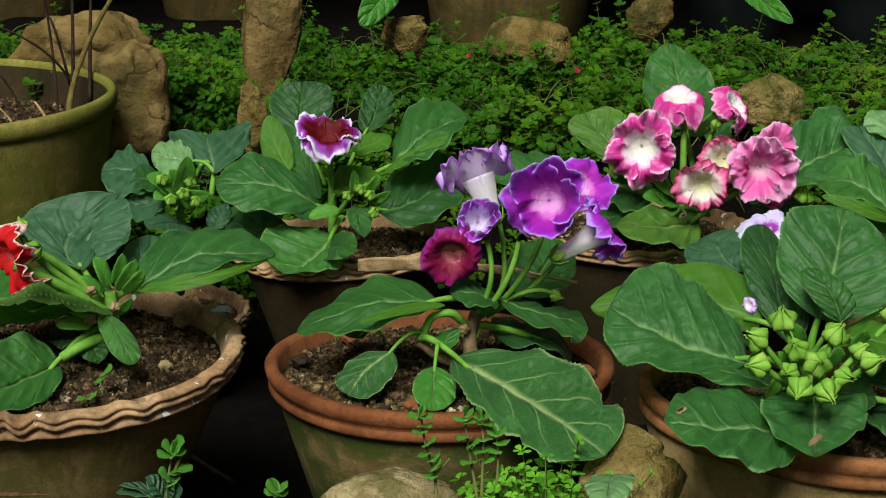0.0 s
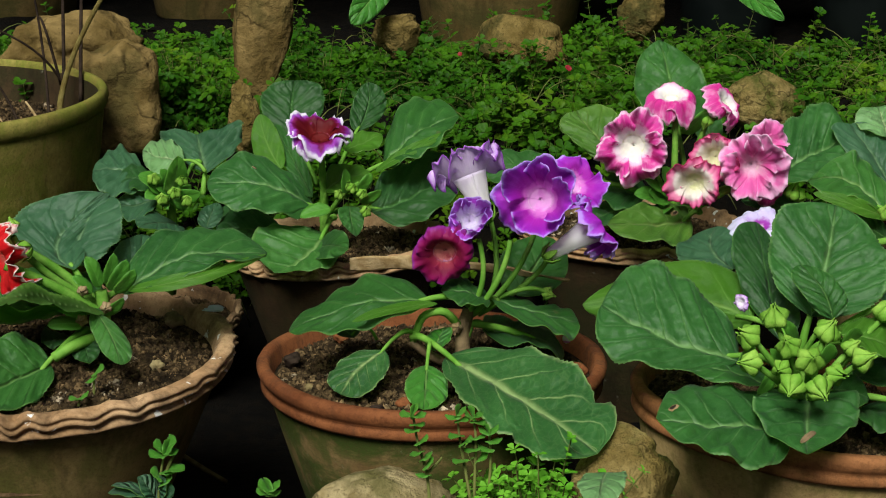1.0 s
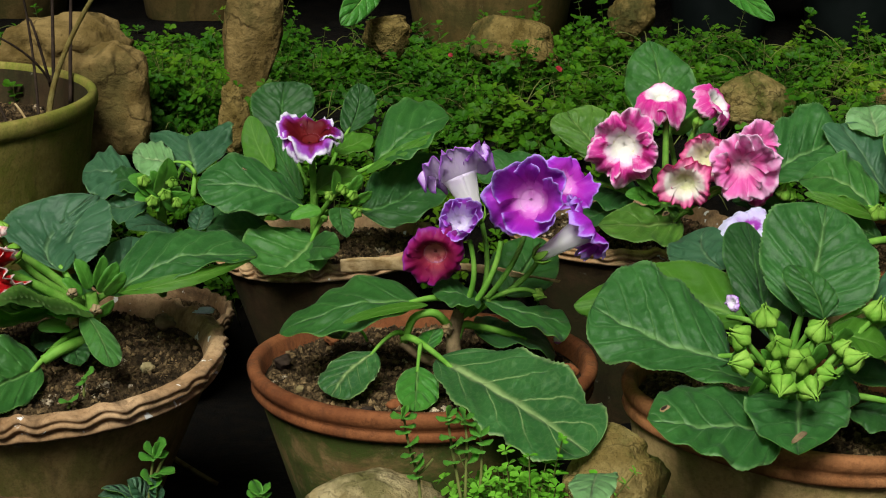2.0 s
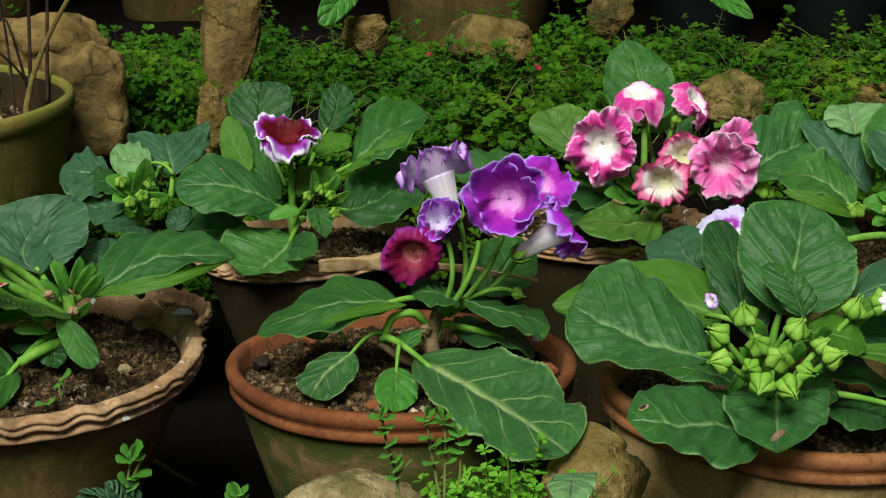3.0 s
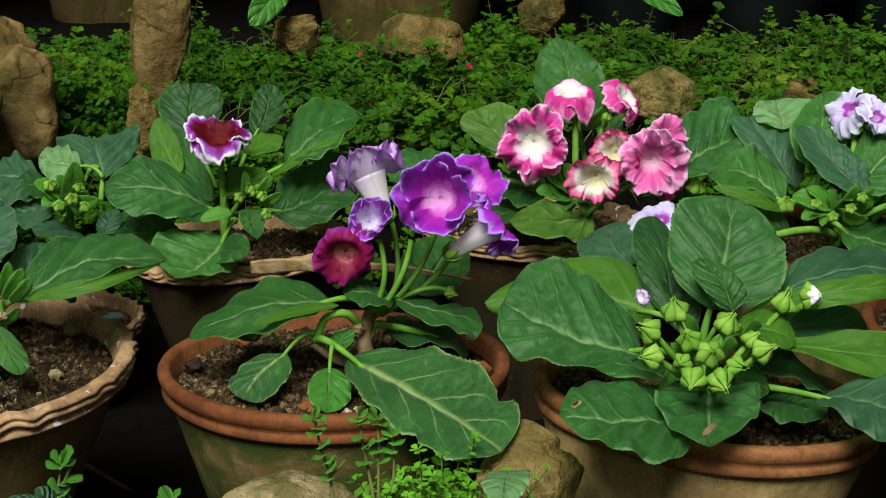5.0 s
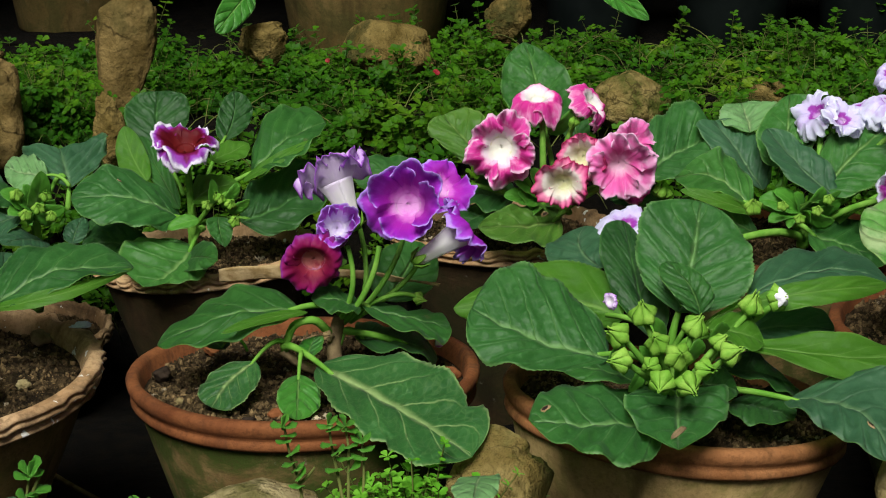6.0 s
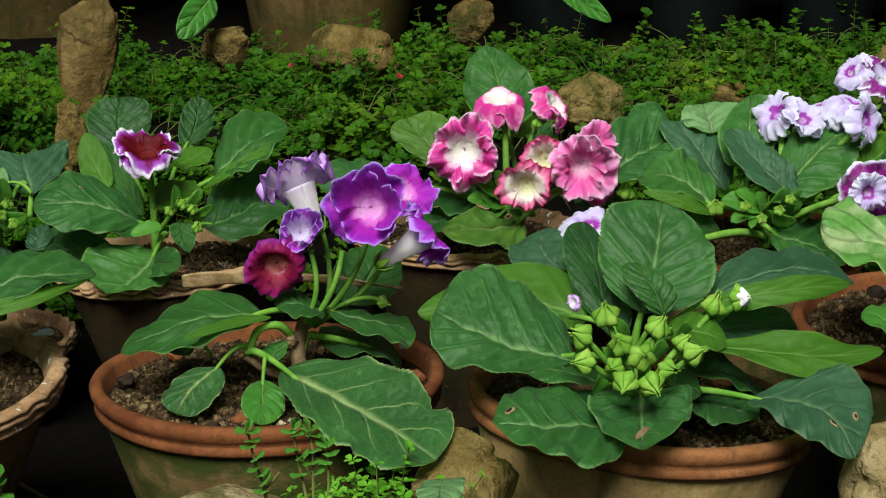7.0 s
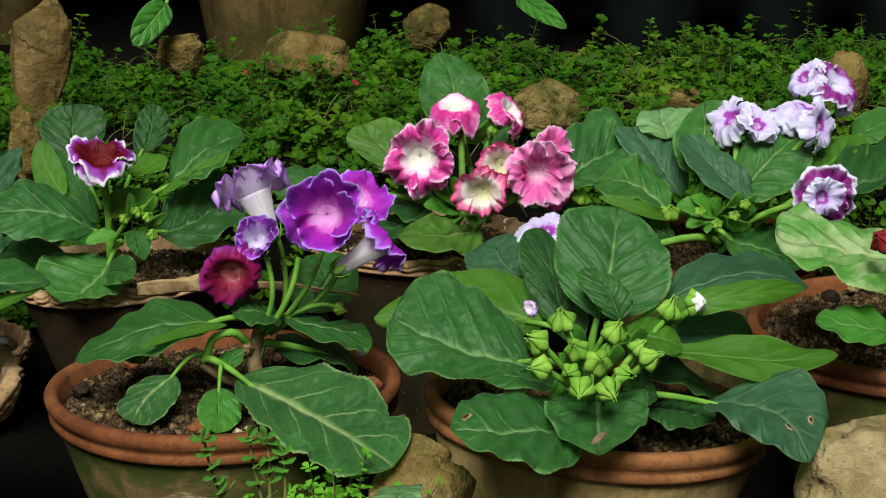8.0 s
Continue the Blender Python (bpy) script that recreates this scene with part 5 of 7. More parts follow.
# added sliver in pale green for the bright hem of the leaf before
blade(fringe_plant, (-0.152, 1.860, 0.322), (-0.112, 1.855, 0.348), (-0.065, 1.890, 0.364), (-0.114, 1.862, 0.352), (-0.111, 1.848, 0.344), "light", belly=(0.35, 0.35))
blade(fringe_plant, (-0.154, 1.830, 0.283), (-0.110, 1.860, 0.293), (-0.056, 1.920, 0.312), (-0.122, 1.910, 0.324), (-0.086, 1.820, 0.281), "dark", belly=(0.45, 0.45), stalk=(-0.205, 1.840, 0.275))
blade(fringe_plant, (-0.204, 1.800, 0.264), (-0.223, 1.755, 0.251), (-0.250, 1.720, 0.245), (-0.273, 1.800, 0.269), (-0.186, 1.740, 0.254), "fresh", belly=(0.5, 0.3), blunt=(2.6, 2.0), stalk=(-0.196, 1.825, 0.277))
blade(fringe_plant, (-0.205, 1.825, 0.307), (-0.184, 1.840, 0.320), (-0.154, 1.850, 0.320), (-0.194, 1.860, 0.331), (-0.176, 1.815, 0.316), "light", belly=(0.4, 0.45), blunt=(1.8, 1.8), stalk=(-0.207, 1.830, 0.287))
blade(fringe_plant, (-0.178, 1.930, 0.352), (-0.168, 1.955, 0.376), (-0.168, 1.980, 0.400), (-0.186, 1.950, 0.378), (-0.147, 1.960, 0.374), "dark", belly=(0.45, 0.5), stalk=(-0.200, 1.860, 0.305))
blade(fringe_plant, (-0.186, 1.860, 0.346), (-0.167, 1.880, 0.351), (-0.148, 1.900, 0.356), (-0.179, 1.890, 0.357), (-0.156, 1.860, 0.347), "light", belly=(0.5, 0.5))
blade(fringe_plant, (-0.176, 1.800, 0.297), (-0.173, 1.785, 0.285), (-0.167, 1.770, 0.272), (-0.187, 1.785, 0.290), (-0.159, 1.785, 0.288), "mid", belly=(0.4, 0.4), blunt=(1.6, 1.6))
leaf(fringe_plant, (-0.208, 1.781, 0.255), (-0.173, 1.715, 0.276), (0.003, -0.033, -0.007), 0.06, 0.06, "mid")
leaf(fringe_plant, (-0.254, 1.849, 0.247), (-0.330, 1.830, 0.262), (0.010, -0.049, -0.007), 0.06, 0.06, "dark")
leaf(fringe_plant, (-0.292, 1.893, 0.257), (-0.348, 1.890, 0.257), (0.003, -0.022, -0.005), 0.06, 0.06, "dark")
stem(fringe_plant, [(-0.209, 1.828, 0.241), (-0.208, 1.832, 0.286), (-0.209, 1.821, 0.354)], 0.006, 0.0035, "stem")
stem(fringe_plant, [(-0.208, 1.838, 0.271), (-0.186, 1.817, 0.304), (-0.166, 1.813, 0.321)], 0.003, 0.0025, "stem")
flower(fringe_plant, (-0.209, 1.809, 0.383), (0.029, -0.351, 0.936), 0.038, 0.028, "fringe", seed=31, curl=0.22, ruffle=0.2, lobes=5)
bud(fringe_plant, (-0.172, 1.801, 0.318), (0.229, -0.688, 0.688), 0.014, "bud")
bud(fringe_plant, (-0.157, 1.785, 0.296), (0.229, -0.688, 0.688), 0.014, "bud")
bud(fringe_plant, (-0.179, 1.811, 0.318), (0.229, -0.688, 0.688), 0.014, "bud")
bud(fringe_plant, (-0.162, 1.800, 0.312), (0.229, -0.688, 0.688), 0.014, "bud")
bud(fringe_plant, (-0.188, 1.808, 0.309), (0.229, -0.688, 0.688), 0.014, "bud")
leaf(fringe_plant, (-0.172, 1.808, 0.306), (-0.153, 1.806, 0.333), (-0.005, -0.004, 0.005), 0.06, 0.12, "tuft")
leaf(fringe_plant, (-0.182, 1.809, 0.309), (-0.181, 1.807, 0.338), (-0.005, -0.005, 0.001), 0.06, 0.12, "tuft")
leaf(fringe_plant, (-0.166, 1.807, 0.300), (-0.141, 1.802, 0.315), (-0.002, -0.003, 0.006), 0.06, 0.12, "tuft")
leaf(fringe_plant, (-0.197, 1.803, 0.294), (-0.230, 1.790, 0.288), (0.003, -0.007, -0.005), 0.06, 0.12, "tuft")

# the small plant beside it

blade(small_plant, (-0.352, 1.900, 0.307), (-0.362, 1.930, 0.322), (-0.374, 1.970, 0.336), (-0.415, 1.960, 0.330), (-0.316, 1.970, 0.338), "grey", belly=(0.62, 0.70), blunt=(2.0, 1.7), stalk=(-0.354, 1.885, 0.285))
blade(small_plant, (-0.421, 1.900, 0.295), (-0.453, 1.910, 0.307), (-0.489, 1.920, 0.304), (-0.460, 1.960, 0.319), (-0.449, 1.850, 0.295), "grey", belly=(0.45, 0.5), blunt=(2.4, 2.4), stalk=(-0.368, 1.885, 0.285))
blade(small_plant, (-0.377, 1.900, 0.321), (-0.402, 1.900, 0.325), (-0.429, 1.920, 0.328), (-0.403, 1.940, 0.336), (-0.401, 1.870, 0.313), "pale", belly=(0.5, 0.55), blunt=(2.6, 2.6), stalk=(-0.351, 1.890, 0.311))
blade(small_plant, (-0.399, 1.870, 0.288), (-0.423, 1.860, 0.279), (-0.446, 1.850, 0.283), (-0.427, 1.880, 0.290), (-0.420, 1.830, 0.270), "grey", belly=(0.5, 0.5), stalk=(-0.371, 1.880, 0.280))
blade(small_plant, (-0.343, 1.840, 0.258), (-0.340, 1.850, 0.270), (-0.335, 1.870, 0.280), (-0.354, 1.850, 0.270), (-0.327, 1.850, 0.267), "grey", belly=(0.5, 0.5))
blade(small_plant, (-0.407, 1.880, 0.296), (-0.428, 1.885, 0.303), (-0.453, 1.890, 0.301), (-0.430, 1.910, 0.313), (-0.425, 1.860, 0.295), "dark", belly=(0.5, 0.5))
leaf(small_plant, (-0.378, 1.860, 0.255), (-0.413, 1.810, 0.269), (0.006, -0.032, -0.002), 0.06, 0.06, "grey")
leaf(small_plant, (-0.391, 1.869, 0.289), (-0.395, 1.858, 0.322), (-0.005, -0.010, 0.001), 0.08, 0.12, "tuft")
leaf(small_plant, (-0.391, 1.869, 0.289), (-0.418, 1.846, 0.318), (-0.003, -0.012, -0.005), 0.08, 0.12, "tuft")
leaf(small_plant, (-0.391, 1.869, 0.289), (-0.372, 1.844, 0.339), (-0.009, -0.009, 0.005), 0.08, 0.12, "tuft")
leaf(small_plant, (-0.391, 1.869, 0.289), (-0.362, 1.854, 0.304), (-0.001, -0.008, 0.008), 0.08, 0.12, "tuft")
leaf(small_plant, (-0.391, 1.869, 0.289), (-0.411, 1.839, 0.294), (0.003, -0.012, -0.004), 0.08, 0.12, "tuft")
leaf(small_plant, (-0.391, 1.869, 0.289), (-0.384, 1.826, 0.285), (0.006, -0.009, 0.002), 0.08, 0.12, "tuft")
leaf(small_plant, (-0.391, 1.869, 0.289), (-0.365, 1.848, 0.282), (0.005, -0.008, 0.008), 0.08, 0.12, "tuft")
leaf(small_plant, (-0.391, 1.869, 0.289), (-0.399, 1.843, 0.306), (-0.000, -0.011, -0.001), 0.08, 0.12, "tuft")
leaf(small_plant, (-0.391, 1.869, 0.289), (-0.349, 1.833, 0.300), (0.002, -0.007, 0.011), 0.08, 0.12, "tuft")
leaf(small_plant, (-0.391, 1.869, 0.289), (-0.378, 1.851, 0.294), (0.002, -0.009, 0.005), 0.08, 0.12, "tuft")
bud(small_plant, (-0.402, 1.845, 0.314), (0.117, -0.702, 0.702), 0.017, "bud")
bud(small_plant, (-0.376, 1.832, 0.302), (0.117, -0.702, 0.702), 0.017, "bud")
bud(small_plant, (-0.390, 1.830, 0.295), (0.117, -0.702, 0.702), 0.017, "bud")
bud(small_plant, (-0.364, 1.840, 0.291), (0.117, -0.702, 0.702), 0.017, "bud")
bud(small_plant, (-0.372, 1.856, 0.310), (0.117, -0.702, 0.702), 0.017, "bud")
stem(small_plant, [(-0.400, 1.903, 0.159), (-0.392, 1.888, 0.247), (-0.393, 1.881, 0.293)], 0.007, 0.005, "stem")
stem(small_plant, [(-0.392, 1.892, 0.259), (-0.372, 1.908, 0.310), (-0.359, 1.910, 0.316)], 0.003, 0.0025, "stem")

# the pink and white plant

blade(pink_plant, (0.195, 1.960, 0.355), (0.191, 2.020, 0.397), (0.180, 2.070, 0.438), (0.149, 2.020, 0.388), (0.236, 2.020, 0.391), "mid", belly=(0.45, 0.45), blunt=(1.8, 1.8), stalk=(0.206, 1.900, 0.288))
blade(pink_plant, (0.127, 1.900, 0.323), (0.103, 1.930, 0.346), (0.077, 1.970, 0.370), (0.069, 1.930, 0.345), (0.132, 1.950, 0.362), "yellow", belly=(0.55, 0.6), blunt=(2.6, 2.4), stalk=(0.191, 1.885, 0.289))
blade(pink_plant, (0.300, 1.880, 0.317), (0.344, 1.910, 0.334), (0.394, 1.950, 0.351), (0.335, 1.960, 0.377), (0.357, 1.860, 0.326), "broad", belly=(0.5, 0.55), blunt=(2.8, 2.6), stalk=(0.224, 1.885, 0.289))
blade(pink_plant, (0.205, 1.860, 0.270), (0.163, 1.830, 0.273), (0.108, 1.800, 0.281), (0.174, 1.870, 0.292), (0.172, 1.780, 0.262), "yellow", belly=(0.35, 0.36), blunt=(1.9, 2.0), marks=((0.3, -0.3, 0.004),), stalk=(0.216, 1.872, 0.275))
blade(pink_plant, (0.057, 1.910, 0.307), (0.014, 1.920, 0.312), (-0.030, 1.930, 0.312), (0.015, 1.950, 0.329), (0.010, 1.890, 0.295), "mid", belly=(0.5, 0.5), stalk=(0.178, 1.883, 0.284))
leaf(pink_plant, (0.158, 1.899, 0.287), (0.091, 1.907, 0.287), (-0.003, -0.054, -0.005), 0.06, 0.06, "dark", stalk=(0.183, 1.882, 0.262))
leaf(pink_plant, (0.138, 1.885, 0.278), (0.092, 1.859, 0.267), (0.003, -0.038, -0.006), 0.06, 0.06, "dark")
leaf(pink_plant, (0.269, 1.912, 0.279), (0.341, 1.913, 0.273), (-0.003, -0.044, -0.007), 0.06, 0.06, "dark")
leaf(pink_plant, (0.235, 1.949, 0.337), (0.229, 1.991, 0.374), (0.017, 0.001, 0.002), 0.05, 0.06, "mid")
leaf(pink_plant, (0.181, 1.871, 0.295), (0.153, 1.856, 0.319), (-0.005, -0.011, -0.002), 0.06, 0.12, "tuft")
leaf(pink_plant, (0.184, 1.872, 0.298), (0.172, 1.860, 0.331), (-0.007, -0.011, 0.001), 0.06, 0.12, "tuft")
leaf(pink_plant, (0.190, 1.871, 0.295), (0.213, 1.860, 0.325), (-0.006, -0.008, 0.007), 0.06, 0.12, "tuft")
leaf(pink_plant, (0.181, 1.869, 0.289), (0.141, 1.851, 0.303), (-0.003, -0.012, -0.005), 0.06, 0.12, "tuft")
leaf(pink_plant, (0.175, 1.867, 0.283), (0.157, 1.852, 0.306), (-0.005, -0.011, -0.000), 0.06, 0.12, "tuft")
leaf(pink_plant, (0.190, 1.869, 0.286), (0.210, 1.853, 0.301), (-0.003, -0.008, 0.007), 0.06, 0.12, "tuft")
leaf(pink_plant, (0.195, 1.892, 0.363), (0.221, 1.881, 0.391), (-0.006, -0.008, 0.008), 0.06, 0.12, "tuft")
leaf(pink_plant, (0.184, 1.867, 0.283), (0.166, 1.845, 0.279), (0.001, -0.011, -0.000), 0.06, 0.12, "tuft")
stem(pink_plant, [(0.187, 1.876, 0.244), (0.187, 1.877, 0.280), (0.186, 1.887, 0.383)], 0.006, 0.0035, "stem")
stem(pink_plant, [(0.188, 1.883, 0.265), (0.207, 1.893, 0.330), (0.223, 1.897, 0.375)], 0.0045, 0.003, "stem")
stem(pink_plant, [(0.187, 1.883, 0.265), (0.167, 1.866, 0.316), (0.146, 1.863, 0.343)], 0.0045, 0.003, "stem")
stem(pink_plant, [(0.190, 1.882, 0.262), (0.224, 1.861, 0.292), (0.261, 1.859, 0.313)], 0.004, 0.003, "stem")
bud(pink_plant, (0.181, 1.888, 0.384), (0.000, -0.110, -0.994), 0.019, "bud")
bud(pink_plant, (0.221, 1.887, 0.378), (-0.314, -0.105, -0.943), 0.018, "bud")
flower(pink_plant, (0.136, 1.846, 0.358), (-0.099, -0.988, 0.119), 0.043, 0.029, "magenta", seed=41, curl=0.15, ruffle=0.27, lobes=5)
flower(pink_plant, (0.108, 1.873, 0.345), (-0.848, -0.530, 0.000), 0.018, 0.026, "pink", seed=42, curl=0.4, ruffle=0.12)
flower(pink_plant, (0.180, 1.887, 0.415), (-0.021, -0.362, 0.932), 0.037, 0.029, "pink", seed=43, curl=0.85, ruffle=0.2, throat=0.3)
flower(pink_plant, (0.249, 1.895, 0.400), (0.745, -0.319, 0.585), 0.031, 0.036, "pink", seed=44, curl=0.7, ruffle=0.16, throat=0.4)
flower(pink_plant, (0.227, 1.847, 0.347), (-0.212, -0.954, 0.212), 0.030, 0.026, "faded", seed=45, curl=0.1, ruffle=0.24)
flower(pink_plant, (0.202, 1.817, 0.323), (-0.205, -0.973, -0.102), 0.030, 0.026, "faded", seed=46, curl=0.05, ruffle=0.26)
flower(pink_plant, (0.266, 1.826, 0.341), (-0.099, -0.994, 0.050), 0.040, 0.029, "rose", seed=47, curl=0.05, ruffle=0.27, lobes=5, throat=0.24)
flower(pink_plant, (0.290, 1.873, 0.354), (0.325, -0.866, 0.379), 0.031, 0.029, "rose", seed=48, curl=0.25, ruffle=0.26, throat=0.3)
flower(pink_plant, (0.293, 1.859, 0.310), (0.309, -0.928, -0.206), 0.027, 0.026, "pink", seed=49, curl=0.35, ruffle=0.14)
bud(pink_plant, (0.324, 1.878, 0.299), (0.108, -0.216, 0.970), 0.028, "bud")

# the lilac plant further along

blade(lilac_plant, (0.461, 1.855, 0.328), (0.470, 1.900, 0.359), (0.483, 1.950, 0.393), (0.433, 1.895, 0.355), (0.511, 1.910, 0.369), "fresh", belly=(0.45, 0.5), blunt=(1.9, 1.9), stalk=(0.449, 1.830, 0.281))
blade(lilac_plant, (0.503, 1.800, 0.307), (0.468, 1.830, 0.338), (0.439, 1.870, 0.371), (0.441, 1.810, 0.340), (0.493, 1.840, 0.345), "grey", belly=(0.5, 0.5), blunt=(2.3, 2.3), stalk=(0.465, 1.820, 0.270))
blade(lilac_plant, (0.489, 1.810, 0.313), (0.534, 1.845, 0.346), (0.584, 1.880, 0.375), (0.519, 1.880, 0.368), (0.555, 1.810, 0.325), "fresh", belly=(0.48, 0.48), blunt=(2.3, 2.2), stalk=(0.465, 1.820, 0.270))
blade(lilac_plant, (0.414, 1.820, 0.293), (0.373, 1.840, 0.323), (0.327, 1.820, 0.328), (0.397, 1.880, 0.340), (0.368, 1.795, 0.315), "fresh", belly=(0.4, 0.5), blunt=(2.4, 2.4), stalk=(0.461, 1.825, 0.272))
# added pale sliver: the light-shot near edge of the fresh leaf
blade(lilac_plant, (0.417, 1.810, 0.289), (0.371, 1.788, 0.310), (0.330, 1.800, 0.319), (0.373, 1.795, 0.317), (0.371, 1.780, 0.304), "light", belly=(0.5, 0.4))
blade(lilac_plant, (0.440, 1.880, 0.297), (0.418, 1.910, 0.331), (0.395, 1.950, 0.363), (0.378, 1.910, 0.344), (0.450, 1.925, 0.341), "grey", belly=(0.55, 0.6), blunt=(2.4, 2.4))
blade(lilac_plant, (0.433, 1.930, 0.353), (0.436, 1.960, 0.364), (0.436, 2.000, 0.373), (0.401, 1.950, 0.367), (0.476, 1.970, 0.372), "pale", belly=(0.5, 0.6))
blade(lilac_plant, (0.472, 1.790, 0.269), (0.513, 1.790, 0.257), (0.563, 1.790, 0.238), (0.531, 1.840, 0.273), (0.497, 1.750, 0.246), "mid", belly=(0.5, 0.5), stalk=(0.464, 1.815, 0.270))
blade(lilac_plant, (0.417, 1.800, 0.268), (0.396, 1.805, 0.278), (0.375, 1.810, 0.290), (0.406, 1.825, 0.286), (0.389, 1.785, 0.268), "mid", belly=(0.5, 0.5))
blade(lilac_plant, (0.588, 1.840, 0.332), (0.625, 1.870, 0.344), (0.662, 1.900, 0.356), (0.609, 1.880, 0.355), (0.634, 1.850, 0.332), "light", belly=(0.5, 0.5), stalk=(0.491, 1.825, 0.274))
blade(lilac_plant, (0.591, 1.800, 0.326), (0.644, 1.810, 0.327), (0.705, 1.840, 0.330), (0.660, 1.890, 0.356), (0.630, 1.765, 0.324), "dark", belly=(0.45, 0.5), stalk=(0.510, 1.825, 0.270))
blade(lilac_plant, (0.652, 1.920, 0.349), (0.688, 1.945, 0.358), (0.729, 1.970, 0.364), (0.686, 1.970, 0.372), (0.689, 1.920, 0.348), "fresh", belly=(0.5, 0.5))
leaf(lilac_plant, (0.550, 1.803, 0.258), (0.553, 1.832, 0.286), (0.011, -0.000, 0.001), 0.05, 0.06, "fresh")
leaf(lilac_plant, (0.467, 1.808, 0.289), (0.436, 1.808, 0.316), (-0.008, -0.011, -0.003), 0.08, 0.12, "tuft")
leaf(lilac_plant, (0.467, 1.808, 0.289), (0.443, 1.792, 0.297), (-0.003, -0.011, -0.001), 0.08, 0.12, "tuft")
leaf(lilac_plant, (0.467, 1.808, 0.289), (0.485, 1.786, 0.323), (-0.008, -0.008, 0.007), 0.08, 0.12, "tuft")
leaf(lilac_plant, (0.467, 1.808, 0.289), (0.501, 1.797, 0.297), (-0.003, -0.007, 0.010), 0.08, 0.12, "tuft")
leaf(lilac_plant, (0.467, 1.808, 0.289), (0.427, 1.789, 0.286), (-0.001, -0.012, -0.004), 0.08, 0.12, "tuft")
leaf(lilac_plant, (0.467, 1.808, 0.289), (0.471, 1.776, 0.288), (-0.000, -0.009, 0.005), 0.08, 0.12, "tuft")
leaf(lilac_plant, (0.467, 1.808, 0.289), (0.511, 1.801, 0.312), (-0.007, -0.007, 0.011), 0.08, 0.12, "tuft")
leaf(lilac_plant, (0.467, 1.808, 0.289), (0.456, 1.796, 0.315), (-0.007, -0.010, 0.001), 0.08, 0.12, "tuft")
leaf(lilac_plant, (0.467, 1.808, 0.289), (0.478, 1.782, 0.309), (-0.005, -0.008, 0.006), 0.08, 0.12, "tuft")
leaf(lilac_plant, (0.467, 1.808, 0.289), (0.420, 1.807, 0.307), (-0.006, -0.012, -0.006), 0.08, 0.12, "tuft")
leaf(lilac_plant, (0.467, 1.808, 0.289), (0.498, 1.783, 0.285), (-0.000, -0.008, 0.010), 0.08, 0.12, "tuft")
leaf(lilac_plant, (0.467, 1.808, 0.289), (0.446, 1.776, 0.282), (0.001, -0.011, 0.000), 0.08, 0.12, "tuft")
bud(lilac_plant, (0.404, 1.767, 0.308), (-0.108, -0.647, 0.755), 0.023, "bud")
bud(lilac_plant, (0.438, 1.774, 0.307), (-0.108, -0.647, 0.755), 0.014, "bud")
bud(lilac_plant, (0.475, 1.770, 0.302), (-0.108, -0.647, 0.755), 0.014, "bud")
bud(lilac_plant, (0.490, 1.782, 0.311), (-0.108, -0.647, 0.755), 0.014, "bud")
bud(lilac_plant, (0.456, 1.768, 0.294), (-0.108, -0.647, 0.755), 0.014, "bud")
stem(lilac_plant, [(0.475, 1.825, 0.244), (0.474, 1.824, 0.274), (0.471, 1.818, 0.289)], 0.007, 0.006, "stem")
stem(lilac_plant, [(0.473, 1.819, 0.256), (0.427, 1.776, 0.276), (0.365, 1.748, 0.271)], 0.005, 0.004, "stem")
stem(lilac_plant, [(0.476, 1.830, 0.259), (0.497, 1.860, 0.332), (0.503, 1.893, 0.372)], 0.0045, 0.003, "stem")
stem(lilac_plant, [(0.476, 1.830, 0.259), (0.524, 1.859, 0.336), (0.559, 1.891, 0.381)], 0.0045, 0.003, "stem")
stem(lilac_plant, [(0.476, 1.830, 0.259), (0.539, 1.846, 0.331), (0.588, 1.864, 0.370)], 0.0045, 0.003, "stem")
stem(lilac_plant, [(0.476, 1.830, 0.259), (0.533, 1.796, 0.301), (0.574, 1.764, 0.310)], 0.0045, 0.003, "stem")
stem(lilac_plant, [(0.476, 1.830, 0.259), (0.560, 1.864, 0.344), (0.631, 1.900, 0.397)], 0.0045, 0.003, "stem")
flower(lilac_plant, (0.496, 1.888, 0.388), (-0.65, -0.25, 0.70), 0.033, 0.029, "lilac", throat=0.32, seed=51, curl=0.35, ruffle=0.16)
flower(lilac_plant, (0.522, 1.863, 0.384), (0.15, -0.55, 0.82), 0.028, 0.022, "lilac", throat=0.32, seed=52, curl=0.3, ruffle=0.16)
flower(lilac_plant, (0.557, 1.896, 0.397), (-0.25, 0.05, 0.95), 0.034, 0.032, "lilac", throat=0.32, seed=53, curl=0.9, ruffle=0.12)
flower(lilac_plant, (0.587, 1.883, 0.399), (0.30, -0.15, 0.92), 0.038, 0.032, "lilac", throat=0.32, seed=54, curl=0.7, ruffle=0.14)
flower(lilac_plant, (0.590, 1.838, 0.386), (0.70, -0.60, 0.10), 0.032, 0.026, "lilac", throat=0.32, seed=55, curl=0.3, ruffle=0.16)
flower(lilac_plant, (0.589, 1.913, 0.428), (-0.40, -0.50, 0.75), 0.028, 0.026, "lilac", throat=0.32, seed=56, curl=0.4, ruffle=0.16)
flower(lilac_plant, (0.629, 1.907, 0.420), (0.344, -0.573, 0.744), 0.035, 0.029, "plum", throat=0.32, seed=57, curl=0.3, ruffle=0.17)
flower(lilac_plant, (0.567, 1.739, 0.329), (0.000, -0.989, 0.148), 0.036, 0.026, "plum", throat=0.3, seed=58, curl=0.3, ruffle=0.18, lobes=5)
flower(lilac_plant, (0.555, 1.710, 0.335), (0.099, -0.990, 0.099), 0.022, 0.016, "lilac", throat=0.32, seed=59, curl=0.2, ruffle=0.2)

